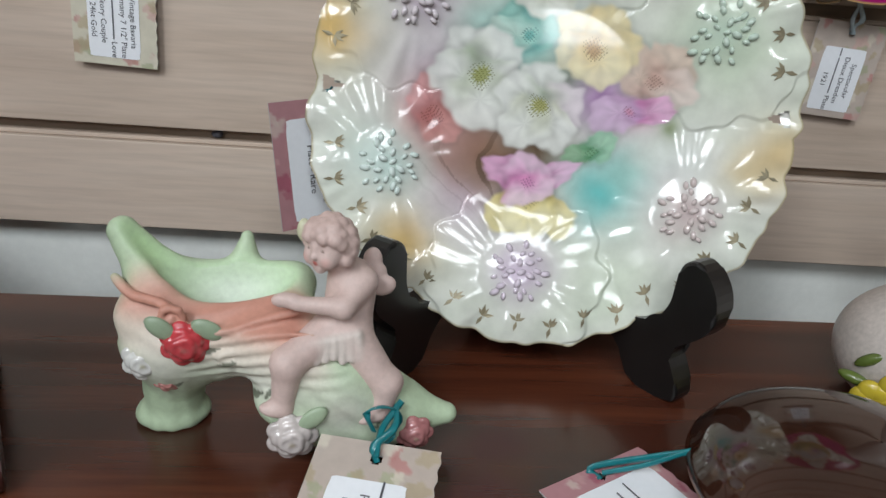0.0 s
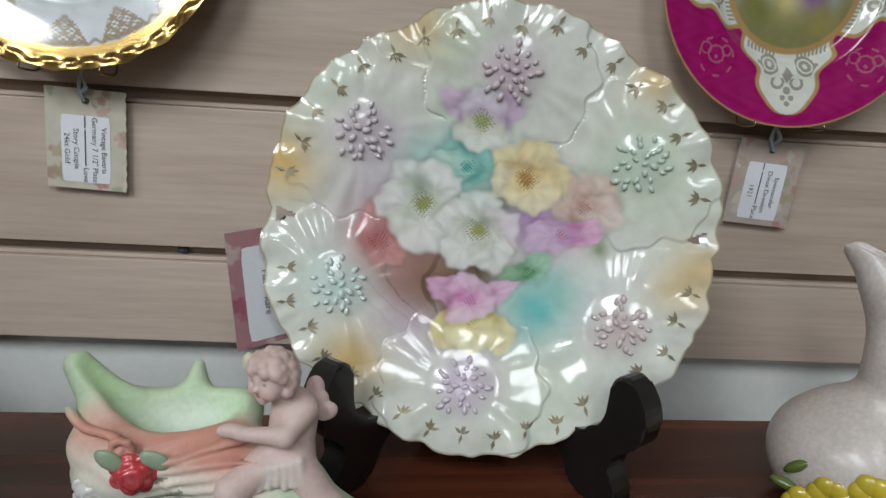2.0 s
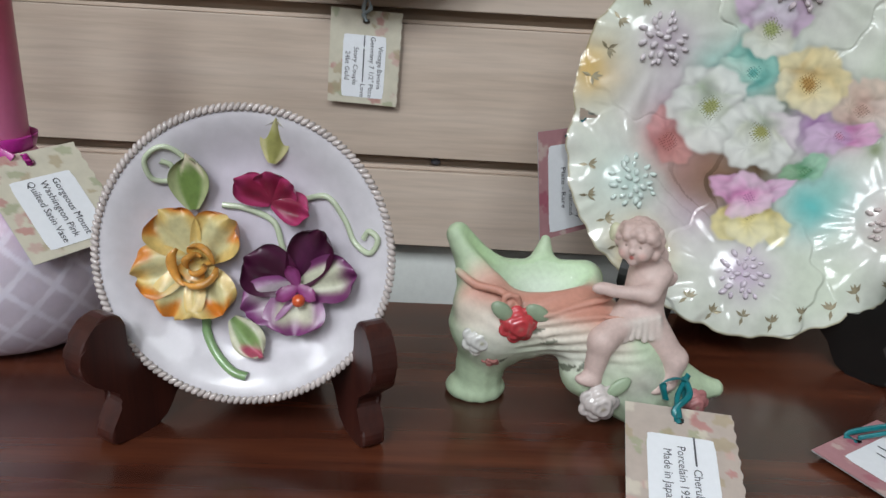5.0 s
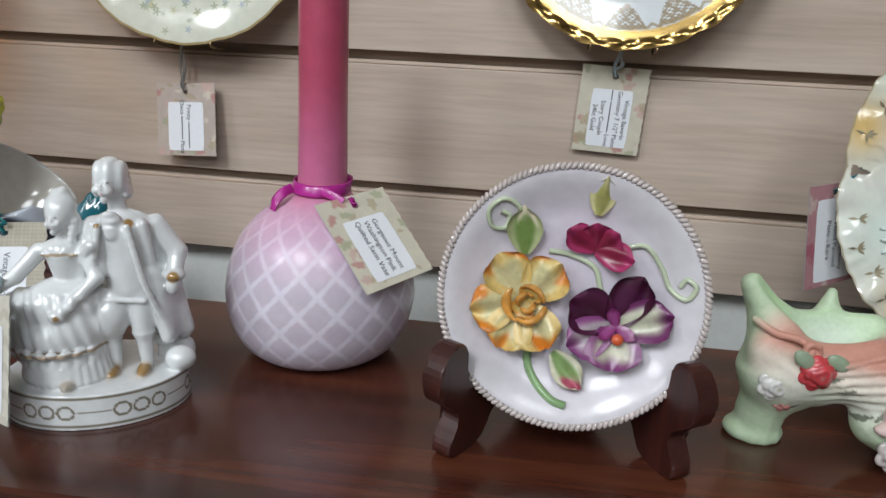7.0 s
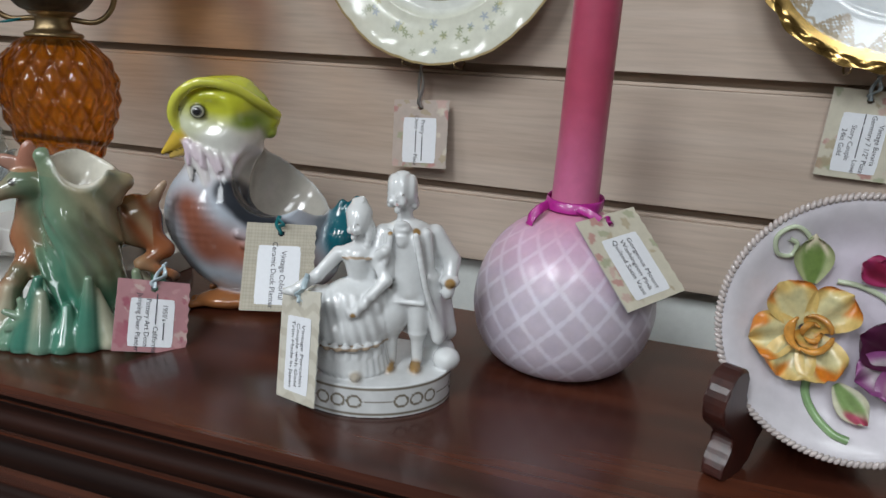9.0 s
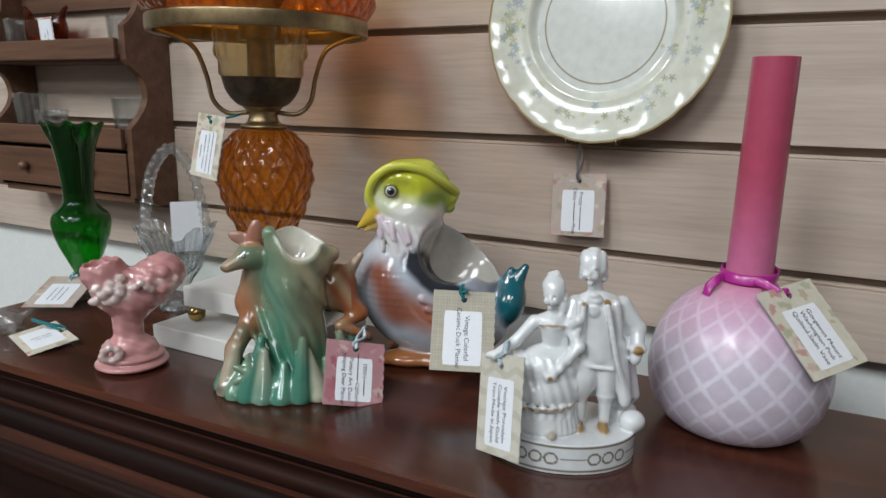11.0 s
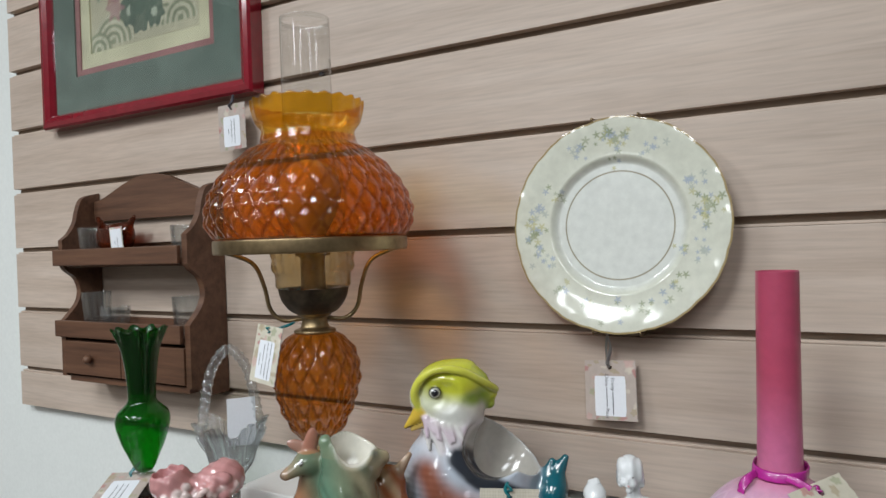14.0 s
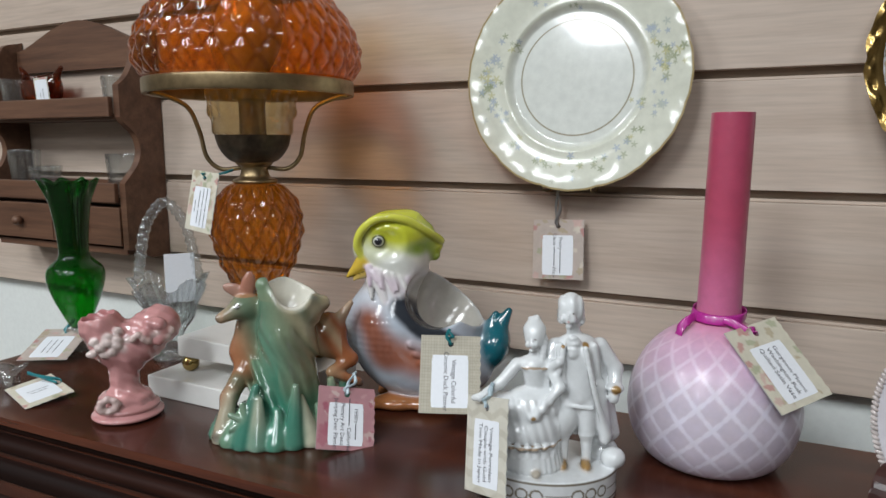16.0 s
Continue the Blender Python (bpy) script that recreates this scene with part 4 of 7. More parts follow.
mp = hung_plate("portrait_plate", 0.219, 1.287, 0.088, "deep magenta porcelain plate with white gilt cartouches and painted medallion")
def mp_h(x, z, T=None):
    r = np.hypot(x, z)
    return 0.001 + 0.006 * step(0.045, 0.056, r) + 0.006 * step(0.056, 0.087, r)
def mp_p(x, z, T):
    r = np.hypot(x, z)
    n = 0.5 + 0.5 * np.sin(x * 400 + 3 * np.sin(z * 260)) * np.cos(z * 420)
    c = mixc(np.ones((*x.shape, 3)) * (0.33, 0.004, 0.115), (0.38, 0.01, 0.15), n)
    gilt = (0.48, 0.30, 0.12)
    for a in (45, 135, 225, 315):
        xa, za = 0.068 * math.cos(radians(a)), 0.068 * math.sin(radians(a))
        d, p = np.hypot(x - xa, z - za), np.arctan2(z - za, x - xa)
        curl = (np.abs(d - 0.0050 - 0.0016 * np.sin(p)) < 0.0006) | (np.abs(np.hypot(x - xa - 0.007, z - za - 0.004) - 0.0030) < 0.0005) | (np.abs(np.hypot(x - xa + 0.007, z - za - 0.005) - 0.0034) < 0.0005) | (d < 0.0012) | (np.abs(d - 0.0115) < 0.0006) & (np.sin(7 * p) > 0.2)
        c = mixc(c, (0.50, 0.20, 0.22), 0.6 * curl)
    for k in range(4):
        a = radians(90 * k)
        u = x * math.cos(a) + z * math.sin(a)
        w = np.abs(-x * math.sin(a) + z * math.cos(a))
        half = np.where(u < 0.056, 0.028 - 0.010 * step(0.040, 0.056, u), 0.018 * np.sqrt(np.clip(1 - ((u - 0.056) / 0.024) ** 2, 0, 1)))
        half = half + 0.0008 * np.cos(u * 300)
        ins = (u > 0.02) & (u < 0.080)
        c = mixc(c, gilt, np.where(ins, 1 - step(0.0, 0.0008, w - half - 0.0020), 0))
        c = mixc(c, (0.74, 0.76, 0.68), np.where(ins, 1 - step(-0.0008, 0.0004, w - half), 0))
        arm, leaf = np.hypot(u - 0.050, w - 0.0115), np.hypot(u - 0.0605, w - 0.0062)
        curl = (np.abs(arm - 0.0056) < 0.0009) & (w > 0.006) | (np.abs(arm - 0.0026) < 0.0011) | (np.abs(leaf - 0.0036) < 0.0009) & (u > 0.058) | (np.hypot(u - 0.049, w - 0.0185) < 0.0016)
        bud = (np.hypot(u - 0.0700, w - 0.0027) < 0.0017) | (np.hypot(u - 0.0735, w) < 0.0017) | (np.abs(u - 0.0560) / 0.0052 + w / 0.0036 < 1) | (np.hypot(u - 0.0655, w) < 0.0024)
        comb = (u > 0.0415 - 9 * w * w) & (u < 0.0455 - 9 * w * w) & (np.sin(w * 2600) > -0.2) & (w > 0.007)
        c = mixc(c, (0.22, 0.20, 0.15), np.where(ins & (w < half - 0.0022), 0.75 * (curl | bud | comb), 0))
    med = r / 0.040
    pic = mixc(np.ones((*x.shape, 3)) * (0.46, 0.50, 0.50), (0.25, 0.24, 0.10), step(0.3, -0.5, z / 0.04 + 0.15 * np.sin(x * 300)))
    pic = wash(pic, x, z, -0.004, -0.010, 0.013, (0.70, 0.62, 0.28), 0.95)
    pic = wash(pic, x, z, 0.012, -0.006, 0.010, (0.30, 0.12, 0.42), 0.95)
    pic = wash(pic, x, z, 0.004, 0.012, 0.010, (0.55, 0.36, 0.30), 0.8)
    pic = wash(pic, x, z, -0.02, -0.018, 0.010, (0.20, 0.22, 0.06), 0.8)
    pic = wash(pic, x, z, 0.02, -0.022, 0.012, (0.36, 0.30, 0.10), 0.8)
    c = mixc(c, gilt, 1 - step(1.06, 1.10, med))
    c = mixc(c, pic, 1 - step(0.97, 1.0, med))
    return mixc(c, gilt, 0.9 * step(0.984, 0.992, r / 0.088))
polar("dish", 0.088, lambda T: 1 + 0 * T, mp_h, mp_p, M_PORC, mp, nr=220, nt=640)


# ---- price tags ----
def card_paint(x, z, w, h, style, seed):
    g = random.Random(seed)
    base = {"cream": (0.62, 0.58, 0.47), "rose": (0.44, 0.22, 0.24), "linen": (0.50, 0.46, 0.37), "stripe": (0.60, 0.57, 0.49), "dusty": (0.50, 0.42, 0.37), "sage": (0.52, 0.50, 0.40)}[style]
    c = np.ones((*x.shape, 3)) * base
    if style == "linen":
        return c * (1 - 0.18 * (np.sin(x * 4200) > 0.2)[..., None] * 0.6 - 0.18 * (np.sin(z * 4200) > 0.2)[..., None] * 0.6)
    if style == "stripe":
        s = (np.mod(z + 0.002 * np.sin(x * 300), 0.0125) < 0.0045)
        return mixc(c, (0.46, 0.42, 0.34), 0.6 * s)
    cols = [(0.48, 0.20, 0.19), (0.36, 0.38, 0.24), (0.58, 0.38, 0.34), (0.42, 0.34, 0.22), (0.66, 0.60, 0.50)]
    if style == "rose":
        cols = [(0.34, 0.07, 0.12), (0.52, 0.30, 0.30), (0.38, 0.12, 0.16), (0.58, 0.46, 0.42)]
    for i in range(34):
        cx, cz, s, a = g.uniform(0, w), -g.uniform(0, h), g.uniform(0.002, 0.0058), g.uniform(0, 6.3)
        u = (x - cx) * math.cos(a) + (z - cz) * math.sin(a)
        v = -(x - cx) * math.sin(a) + (z - cz) * math.cos(a)
        q = np.hypot(u / s, v / (s * g.uniform(0.4, 0.9))) + 0.15 * np.cos(5 * np.arctan2(v, u))
        c = mixc(c, cols[i % len(cols)], 0.75 * (1 - step(0.75, 1.05, q)))
    return c


LETTERS = {}
def word_mesh(text):
    """The triangles of a word in the built-in font, size 1."""
    if text not in LETTERS:
        cu = bpy.data.curves.new("word", "FONT")
        cu.body, cu.resolution_u = text, 2
        ob = new("word", cu)
        dg = bpy.context.evaluated_depsgraph_get()
        me = bpy.data.meshes.new_from_object(ob.evaluated_get(dg))
        vs = [tuple(v.co[:2]) for v in me.vertices]
        fs = [tuple(p.vertices) for p in me.polygons]
        bpy.data.objects.remove(ob)
        bpy.data.curves.remove(cu)
        bpy.data.meshes.remove(me)
        LETTERS[text] = (vs, fs, max(v[0] for v in vs))
    return LETTERS[text]


def price_tag(tl, tr, bl, lines, style, label, w=0.048, h=0.062, curl=0.0, seed=1, lab=(0.19, 0.80, 0.26, 0.93), hang=None, rib=None, size=0.0052):
    """A printed card with a white label; the writing runs down the card. Words with ~ are plain bars."""
    tl, tr, bl = Vector(tl), Vector(tr), Vector(bl)
    ex = (tr - tl).normalized()
    ez = (tl - bl)
    ez = (ez - ez.dot(ex) * ex).normalized()
    ey = ez.cross(ex)
    m = Matrix((ex, ey, ez)).transposed().to_4x4()
    m.translation = tl
    t = thing("price_tag", m, label, "tag", "price tags")
    bow = lambda x, z: curl * (((x / w) - 0.5) ** 2 - 0.25) * 0.01 + curl * 0.004 * np.sin(-z / h * 2.5)
    nx, nz = 54, 68
    X, Z = np.meshgrid(np.linspace(0, w, nx), -np.linspace(0, h, nz), indexing="ij")
    wob = 0.0004 * np.sin(Z * 900 + seed)
    X = X + wob * (X > w * 0.9)
    Y = bow(X, Z)
    f = grid_faces(nx, nz)
    v = np.stack([X, Y, Z], -1).reshape(-1, 3)
    c = v[f].mean(1)
    f = f[np.hypot(c[:, 0] - w * 0.5, c[:, 2] + h * 0.115) > 0.0022]
    col = card_paint(v[:, 0], v[:, 2], w, h, style, seed)
    v2 = v + (0, 0.0006, 0)
    npmesh("card", np.vstack([v, v2]), np.vstack([f, f[:, ::-1] + len(v)]), M_PRINT, t, "", np.vstack([col, np.ones_like(col) * 0.5]))
    lx0, lx1, lz0, lz1 = lab[0] * w, lab[1] * w, -lab[2] * h, -lab[3] * h
    nx, nz = 14, 18
    A, B = np.meshgrid(np.linspace(-1, 1, nx), np.linspace(-1, 1, nz), indexing="ij")
    rad = 0.12
    k = np.maximum(np.abs(A), np.abs(B))
    corner = (np.abs(A) > 1 - rad) & (np.abs(B) > 1 - rad)
    A2 = np.where(corner, np.sign(A) * np.minimum(np.abs(A), 0.97), A)
    B2 = np.where(corner, np.sign(B) * np.minimum(np.abs(B), 0.975), B)
    X, Z = (lx0 + lx1) / 2 + A2 * (lx1 - lx0) / 2, (lz0 + lz1) / 2 + B2 * (lz0 - lz1) / 2
    v = np.stack([X, bow(X, Z) - 0.0003, Z], -1).reshape(-1, 3)
    npmesh("label_sticker", v, grid_faces(nx, nz), M_LABEL, t)
    vs, fs = [], []
    n = len(lines)
    lead = size * 1.18
    for i, line in enumerate(lines):
        x = (lx0 + lx1) / 2 + lead * ((n - 1) / 2 - i) - size * 0.33
        run, at = [], 0.0
        for wd in line.split():
            if wd.startswith("~"):
                L = 0.52 * (len(wd) - 1)
                wv, wf = [], []
                wv += [(at, 0.20), (at + L, 0.20), (at + L, 0.36), (at, 0.36)]
                wf.append((0, 1, 2, 3))
                run.append((wv, wf))
            else:
                wv, wf, L = word_mesh(wd)
                run.append(([(at + a, b) for a, b in wv], wf))
            at += L + 0.28
        at -= 0.28
        for wv, wf in run:
            o = len(vs)
            for a, b in wv:
                px, pz = x + b * size, (lz0 + lz1) / 2 + (at / 2 - a) * size
                vs.append((px, float(bow(px, pz)) - 0.00055, pz))
            fs += [tuple(q + o for q in g) for g in wf]
    if vs:
        me = bpy.data.meshes.new("lettering")
        me.from_pydata(vs, [], fs)
        me.materials.append(M_INK)
        ob = new("lettering", me)
        ob.parent = t
    if hang is not None:
        inv = m.inverted()
        hole = Vector((w * 0.5, 0, -h * 0.115))
        top = inv @ Vector(hang)
        side = Vector((0.003, -0.0025, 0.0))
        mid = (hole + top) / 2
        tube("ribbon", [tuple(hole + Vector((0, 0.002, 0))), tuple(hole + Vector((-0.0018, -0.002, 0.004))), tuple(mid + side), tuple(top)], 0.0016, rib, t, n=18, seg=6, flat=(1.0, 0.28))
        tube("ribbon", [tuple(hole + Vector((0.0, -0.0015, 0))), tuple(mid - side * 0.6 + Vector((0, -0.002, 0))), tuple(top + Vector((0.002, -0.001, 0.001)))], 0.0013, rib, t, n=18, seg=6, flat=(1.0, 0.28))
    return t


price_tag((-0.235, -0.006, 1.197), (-0.187, -0.006, 1.195), (-0.240, -0.006, 1.136), ["Vintage Bavaria", "Germany 7 1/2\" Plate", "~~~~ ~~~~~~~~~~ Love", "Story Couple", "24kt Gold"], "cream", "cream floral price tag hanging from the gold-rimmed plate", hang=(-0.211, -0.012, 1.206), rib=M_PALER, seed=3, size=0.0047)
price_tag((0.206, -0.006, 1.191), (0.250, -0.006, 1.188), (0.205, -0.006, 1.134), ["Spectacular", "Dieux Dresden", "~~~ ~~~~~~~~~~ Plate", "1921"], "dusty", "rose floral price tag hanging from the magenta plate", w=0.045, h=0.057, hang=(0.222, -0.014, 1.201), rib=M_PALER, seed=5, size=0.0046)
price_tag((-0.5685, -0.008, 1.1650), (-0.518, -0.009, 1.1675), (-0.5625, -0.016, 1.1095), ["Pretty ~~~~~~~~~", "China ~~~~~~~~ Plate"], "dusty", "pink floral price tag hanging from the cream plate", w=0.050, h=0.057, hang=(-0.545, -0.010, 1.196), rib=M_WIRE, seed=8, size=0.0050)
price_tag((-0.1040, -0.111, 1.1365), (-0.0660, -0.083, 1.139), (-0.1010, -0.117, 1.0775), ["~~~~~~~~ Germany", "~~~ Hand Painted", "Plate - Rare"], "rose", "dusky rose price tag tied to the large flowered plate", hang=(-0.078, -0.100, 1.143), rib=M_TEAL, seed=6, lab=(0.15, 0.90, 0.14, 0.95))
price_tag((-0.066, -0.212, 1.030), (-0.022, -0.221, 1.0305), (-0.060, -0.268, 1.0135), ["~~~~~~~ Cherub Shoe", "Porcelain 1950s", "Made in Japan"], "dusty", "beige floral price tag tied to the porcelain shoe", w=0.047, h=0.064, hang=(-0.038, -0.205, 1.040), rib=M_TEAL, seed=12, size=0.0050)
price_tag((-0.3820, -0.168, 1.1150), (-0.3540, -0.129, 1.1200), (-0.3440, -0.186, 1.0745), ["Gorgeous Mount", "Washington Pink", "Quilted Satin Vase"], "cream", "cream floral price tag tied to the pink vase", w=0.050, h=0.060, hang=(-0.383, -0.146, 1.113), rib=M_MAGR, seed=14, size=0.0050)
price_tag((-0.6040, -0.174, 1.0875), (-0.5640, -0.154, 1.0860), (-0.5885, -0.207, 1.0345), ["Vintage Colorful", "Ceramic Duck Planter"], "linen", "linen-patterned price tag tied to the ceramic duck", w=0.047, h=0.062, hang=(-0.584, -0.168, 1.092), rib=M_TEAL, seed=16, size=0.0052)
price_tag((-0.6600, -0.235, 1.0565), (-0.6305, -0.204, 1.0475), (-0.6420, -0.254, 1.0160), ["1950's ~~~~~~ ~", "~~~~~~~~~~ California", "Pottery Art Deco", "Jumping Deer Planter"], "rose", "deep rose floral price tag tied to the deer planter", w=0.0445, h=0.0475, hang=(-0.643, -0.213, 1.062), rib=M_PALER, seed=18, size=0.0044)
price_tag((-0.5320, -0.243, 1.0735), (-0.4920, -0.266, 1.0845), (-0.5330, -0.257, 1.0140), ["Vintage Porcelain", "Couple with Gold", "Trim  Made in Japan"], "stripe", "striped beige price tag tied to the white figurine", w=0.043, h=0.0605, hang=(-0.512, -0.250, 1.086), rib=M_PALER, seed=20, size=0.0048, lab=(0.2, 0.82, 0.24, 0.92))
price_tag((-1.050, -0.024, 1.474), (-1.002, -0.024, 1.475), (-1.051, -0.024, 1.415), ["~~~~~~~~ ~~~~~~~", "~~~~~~~~~~~ ~~~", "~~~~"], "dusty", "floral price tag hanging below the picture frame", w=0.048, h=0.059, hang=(-1.026, -0.020, 1.486), rib=M_INK, seed=22, size=0.0045)
price_tag((-0.8250, -0.190, 1.2155), (-0.7870, -0.197, 1.2125), (-0.8300, -0.199, 1.1610), ["~~~~~~~ ~~~~ ~~~~~~~", "~~~~~ ~~~~ ~~~~~~~~", "~~~~~~~~ ~ ~~~~~~", "~~~~~~"], "cream", "floral price tag tied to the amber lamp", w=0.038, h=0.053, hang=(-0.803, -0.165, 1.214), rib=M_TEAL, seed=24, size=0.0042)
price_tag((-1.078, -0.175, 1.034), (-1.035, -0.150, 1.034), (-1.022, -0.236, 1.0135), ["~~~~ ~~~~~~~~", "~~~~~~ ~~~~ ~~~", "~~~~ ~~ ~~~~~~"], "dusty", "floral price tag leaning by the green vase", w=0.050, h=0.064, hang=(-1.050, -0.160, 1.045), rib=M_TEAL, seed=26, size=0.0048)
price_tag((-0.974, -0.240, 1.019), (-0.906, -0.262, 1.0185), (-0.986, -0.276, 1.0135), ["~~~~ ~~~", "~~~~~ ~~~~"], "cream", "floral price tag lying beside the small glass animal", w=0.066, h=0.040, hang=(-0.975, -0.262, 1.026), rib=M_TEAL, seed=28, size=0.0046, lab=(0.16, 0.86, 0.16, 0.86))
price_tag((0.018, -0.224, 1.0165), (0.066, -0.195, 1.0165), (0.046, -0.262, 1.0135), ["~~~~~~~ ~~~~~", "~~~~ ~~~~~~"], "rose", "rose floral price tag lying by the brown glazed dish", w=0.056, h=0.048, hang=(0.084, -0.214, 1.030), rib=M_TEAL, seed=30, size=0.0050, lab=(0.16, 0.9, 0.2, 0.9))


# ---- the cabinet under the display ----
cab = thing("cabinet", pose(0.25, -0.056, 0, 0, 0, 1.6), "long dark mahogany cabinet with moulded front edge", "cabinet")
CL, CD = 1.335, 0.2275       # length and depth of its top
def rounded_slab(x0, x1, y0, y1, z0, z1, r, lip):
    bm = bmesh.new()
    ring = []
    for cx, cy, a0 in ((x1 - r, y1 - r, 0), (x0 + r, y1 - r, 90), (x0 + r, y0 + r, 180), (x1 - r, y0 + r, 270)):
        for i in range(7):
            a = radians(a0 + 15 * i)
            ring.append((cx + r * math.cos(a), cy + r * math.sin(a)))
    vs = [[bm.verts.new((x, y, z)) for x, y in ring] for z in (z0, z1)]
    bm.faces.new(vs[0][::-1])
    top = bm.faces.new(vs[1])
    for i in range(len(ring)):
        j = (i + 1) % len(ring)
        bm.faces.new((vs[0][i], vs[0][j], vs[1][j], vs[1][i]))
    bmesh.ops.bevel(bm, geom=list(top.edges), offset=lip, segments=4, profile=0.5, affect="EDGES")
    return bm


part("top", rounded_slab(-CL, 0, -CD, 0, D - 0.007, D, 0.010, 0.0022), M_MAHOG, cab, smooth=False)
prof = [(0.013, -0.0072), (0.0140, -0.0115), (0.0100, -0.017), (0.009, -0.021), (0.012, -0.0235), (0.013, -0.0265), (0.006, -0.029), (0.003, -0.034), (0.006, -0.041), (0.014, -0.044), (0.0145, -0.050), (0.008, -0.053), (0.004, -0.060), (0.006, -0.068), (0.014, -0.072), (0.015, -0.080), (0.012, -0.090), (0.006, -0.094), (0.005, -0.104), (0.010, -0.112), (0.012, -0.125), (0.012, -0.150)]
pp = spline(prof, 70)
V = []
for x0 in (-CL + 0.004, -0.004):
    V += [(x0, -CD + 0.006 + a, D + b) for a, b in pp]
# Both mouldings carry the shade under the top in their colour.
npmesh("front_moulding", V, grid_faces(2, len(pp)), M_MAHOGSHADE, cab, "ribbed mahogany edge moulding with shade put into its colour")
V = []
for y0 in (-CD + 0.006, -0.002):
    V += [(-CL + 0.006 + a, y0, D + b) for a, b in pp]
npmesh("end_moulding", V, grid_faces(2, len(pp)), M_MAHOGSHADE, cab)
part("carcass", box(bmesh.new(), -CL + 0.02, -0.015, -CD + 0.019, -0.004, 0.08, D - 0.0085, 0.003), M_MAHOG, cab, smooth=False)
for k in range(3):
    x0 = -CL + 0.05 + k * 0.42
    d = part("door", box(bmesh.new(), x0, x0 + 0.40, -CD + 0.003, -CD + 0.018, 0.14, D - 0.17, 0.004), M_MAHOG, cab, smooth=False)
    bm = bmesh.new()
    bmesh.ops.create_uvsphere(bm, u_segments=16, v_segments=10, radius=0.012, matrix=Matrix.Translation((x0 + 0.36, -CD - 0.006, 0.55)))
    part("knob", bm, M_BRASS, d)
part("plinth", box(bmesh.new(), -CL + 0.03, -0.02, -CD + 0.03, -0.01, 0.0, 0.08), M_MAHOG, cab, smooth=False)


# ---- pink satin vase ----
vase = thing("bottle_vase", pose(-0.3895, -0.1335, D), "tall pink satin glass bottle vase with quilted round body", "vase")
def quilt(x, y, z, ph, s):
    zz = z
    c = mixc(np.ones((*x.shape, 3)) * (0.72, 0.67, 0.76), (0.73, 0.56, 0.69), step(0.055, 0.088, zz))
    c = mixc(c, (0.60, 0.16, 0.31), step(0.082, 0.108, zz))
    c = mixc(c, (0.46, 0.068, 0.130), step(0.106, 0.180, zz))
    lat = np.arcsin(np.clip((zz - 0.044) / 0.056, -1, 1))
    a = np.mod(17 * ph / (2 * np.pi) + lat * 2.5, 1)
    b = np.mod(17 * ph / (2 * np.pi) - lat * 2.5, 1)
    da, db = np.minimum(a, 1 - a), np.minimum(b, 1 - b)
    net = step(0.065, 0.135, np.minimum(da, db) + 0.03 * step(0.3, 0.5, np.maximum(da, db)))
    body = 1 - step(0.090, 0.103, zz)
    tone = mixc(np.ones((*x.shape, 3)) * (0.46, 0.37, 0.45), (0.58, 0.32, 0.48), step(0.05, 0.09, zz))
    return mixc(c, tone, 0.55 * net * body)
vp = [(0.0005, 0.002), (0.024, 0.0), (0.035, 0.001), (0.0462, 0.007), (0.0548, 0.020), (0.0585, 0.036), (0.0583, 0.047), (0.0555, 0.061), (0.048, 0.077), (0.036, 0.090), (0.022, 0.0985), (0.0155, 0.106), (0.0146, 0.125), (0.0142, 0.170), (0.0140, 0.2380), (0.0135, 0.2395), (0.0122, 0.2385), (0.0118, 0.232), (0.0118, 0.13)]
vb = turned("body", vp, M_SATIN, vase, n=240, seg=480, paint=quilt)
vb.data.transform(Matrix(((1, 0, 0.011, 0), (0, 1, -0.006, 0), (0, 0, 1.013, 0), (0, 0, 0, 1))))   # the neck leans a little
tube("ribbon", [(0.0012 + 0.0176 * math.cos(a), -0.0008 + 0.0176 * math.sin(a), 0.1085 + 0.0015 * math.sin(a)) for a in np.linspace(0, 6.28, 14)], 0.0036, M_MAGR, vase, "magenta satin ribbon", n=60, flat=(0.13, 1.0))
tube("ribbon_tail", [(-0.013, -0.014, 0.1075), (-0.0165, -0.0185, 0.1055), (-0.0205, -0.0205, 0.101), (-0.0225, -0.0220, 0.095)], 0.0030, M_MAGR, vase, n=20, flat=(0.14, 1.0))
tube("ribbon_tail", [(0.006, -0.018, 0.108), (0.013, -0.0205, 0.1065), (0.020, -0.0215, 0.103)], 0.0028, M_MAGR, vase, n=20, flat=(0.14, 1.0))

# ---- stoneware jug and brown dish ----
jug = thing("jug", pose(0.224, -0.143, D, 0, 0, -40), "speckled beige stoneware jug with curved spout and yellow flowers", "jug")
cl = Clay((-0.06, -0.06, -0.005), (0.07, 0.06, 0.16), 0.0011, (0.56, 0.50, 0.46), 0.008)
cl.ball((0, 0, 0.028), (0.041, 0.040, 0.034)).ball((0.002, 0, 0.045), (0.026, 0.026, 0.022))
cl.limb((0.008, 0, 0.05), (0.009, 0, 0.085), 0.018, 0.0125).limb((0.009, 0, 0.085), (0.000, 0, 0.120), 0.0125, 0.012).limb((0.0, 0, 0.120), (-0.016, 0, 0.138), 0.0115, 0.0085)
cl.limb((0.006, 0, 0.125), (0.022, 0, 0.128), 0.009, 0.006, k=0.006).limb((0.022, 0, 0.128), (0.040, 0, 0.09), 0.006, 0.006).limb((0.040, 0, 0.09), (0.032, 0, 0.05), 0.006, 0.006)
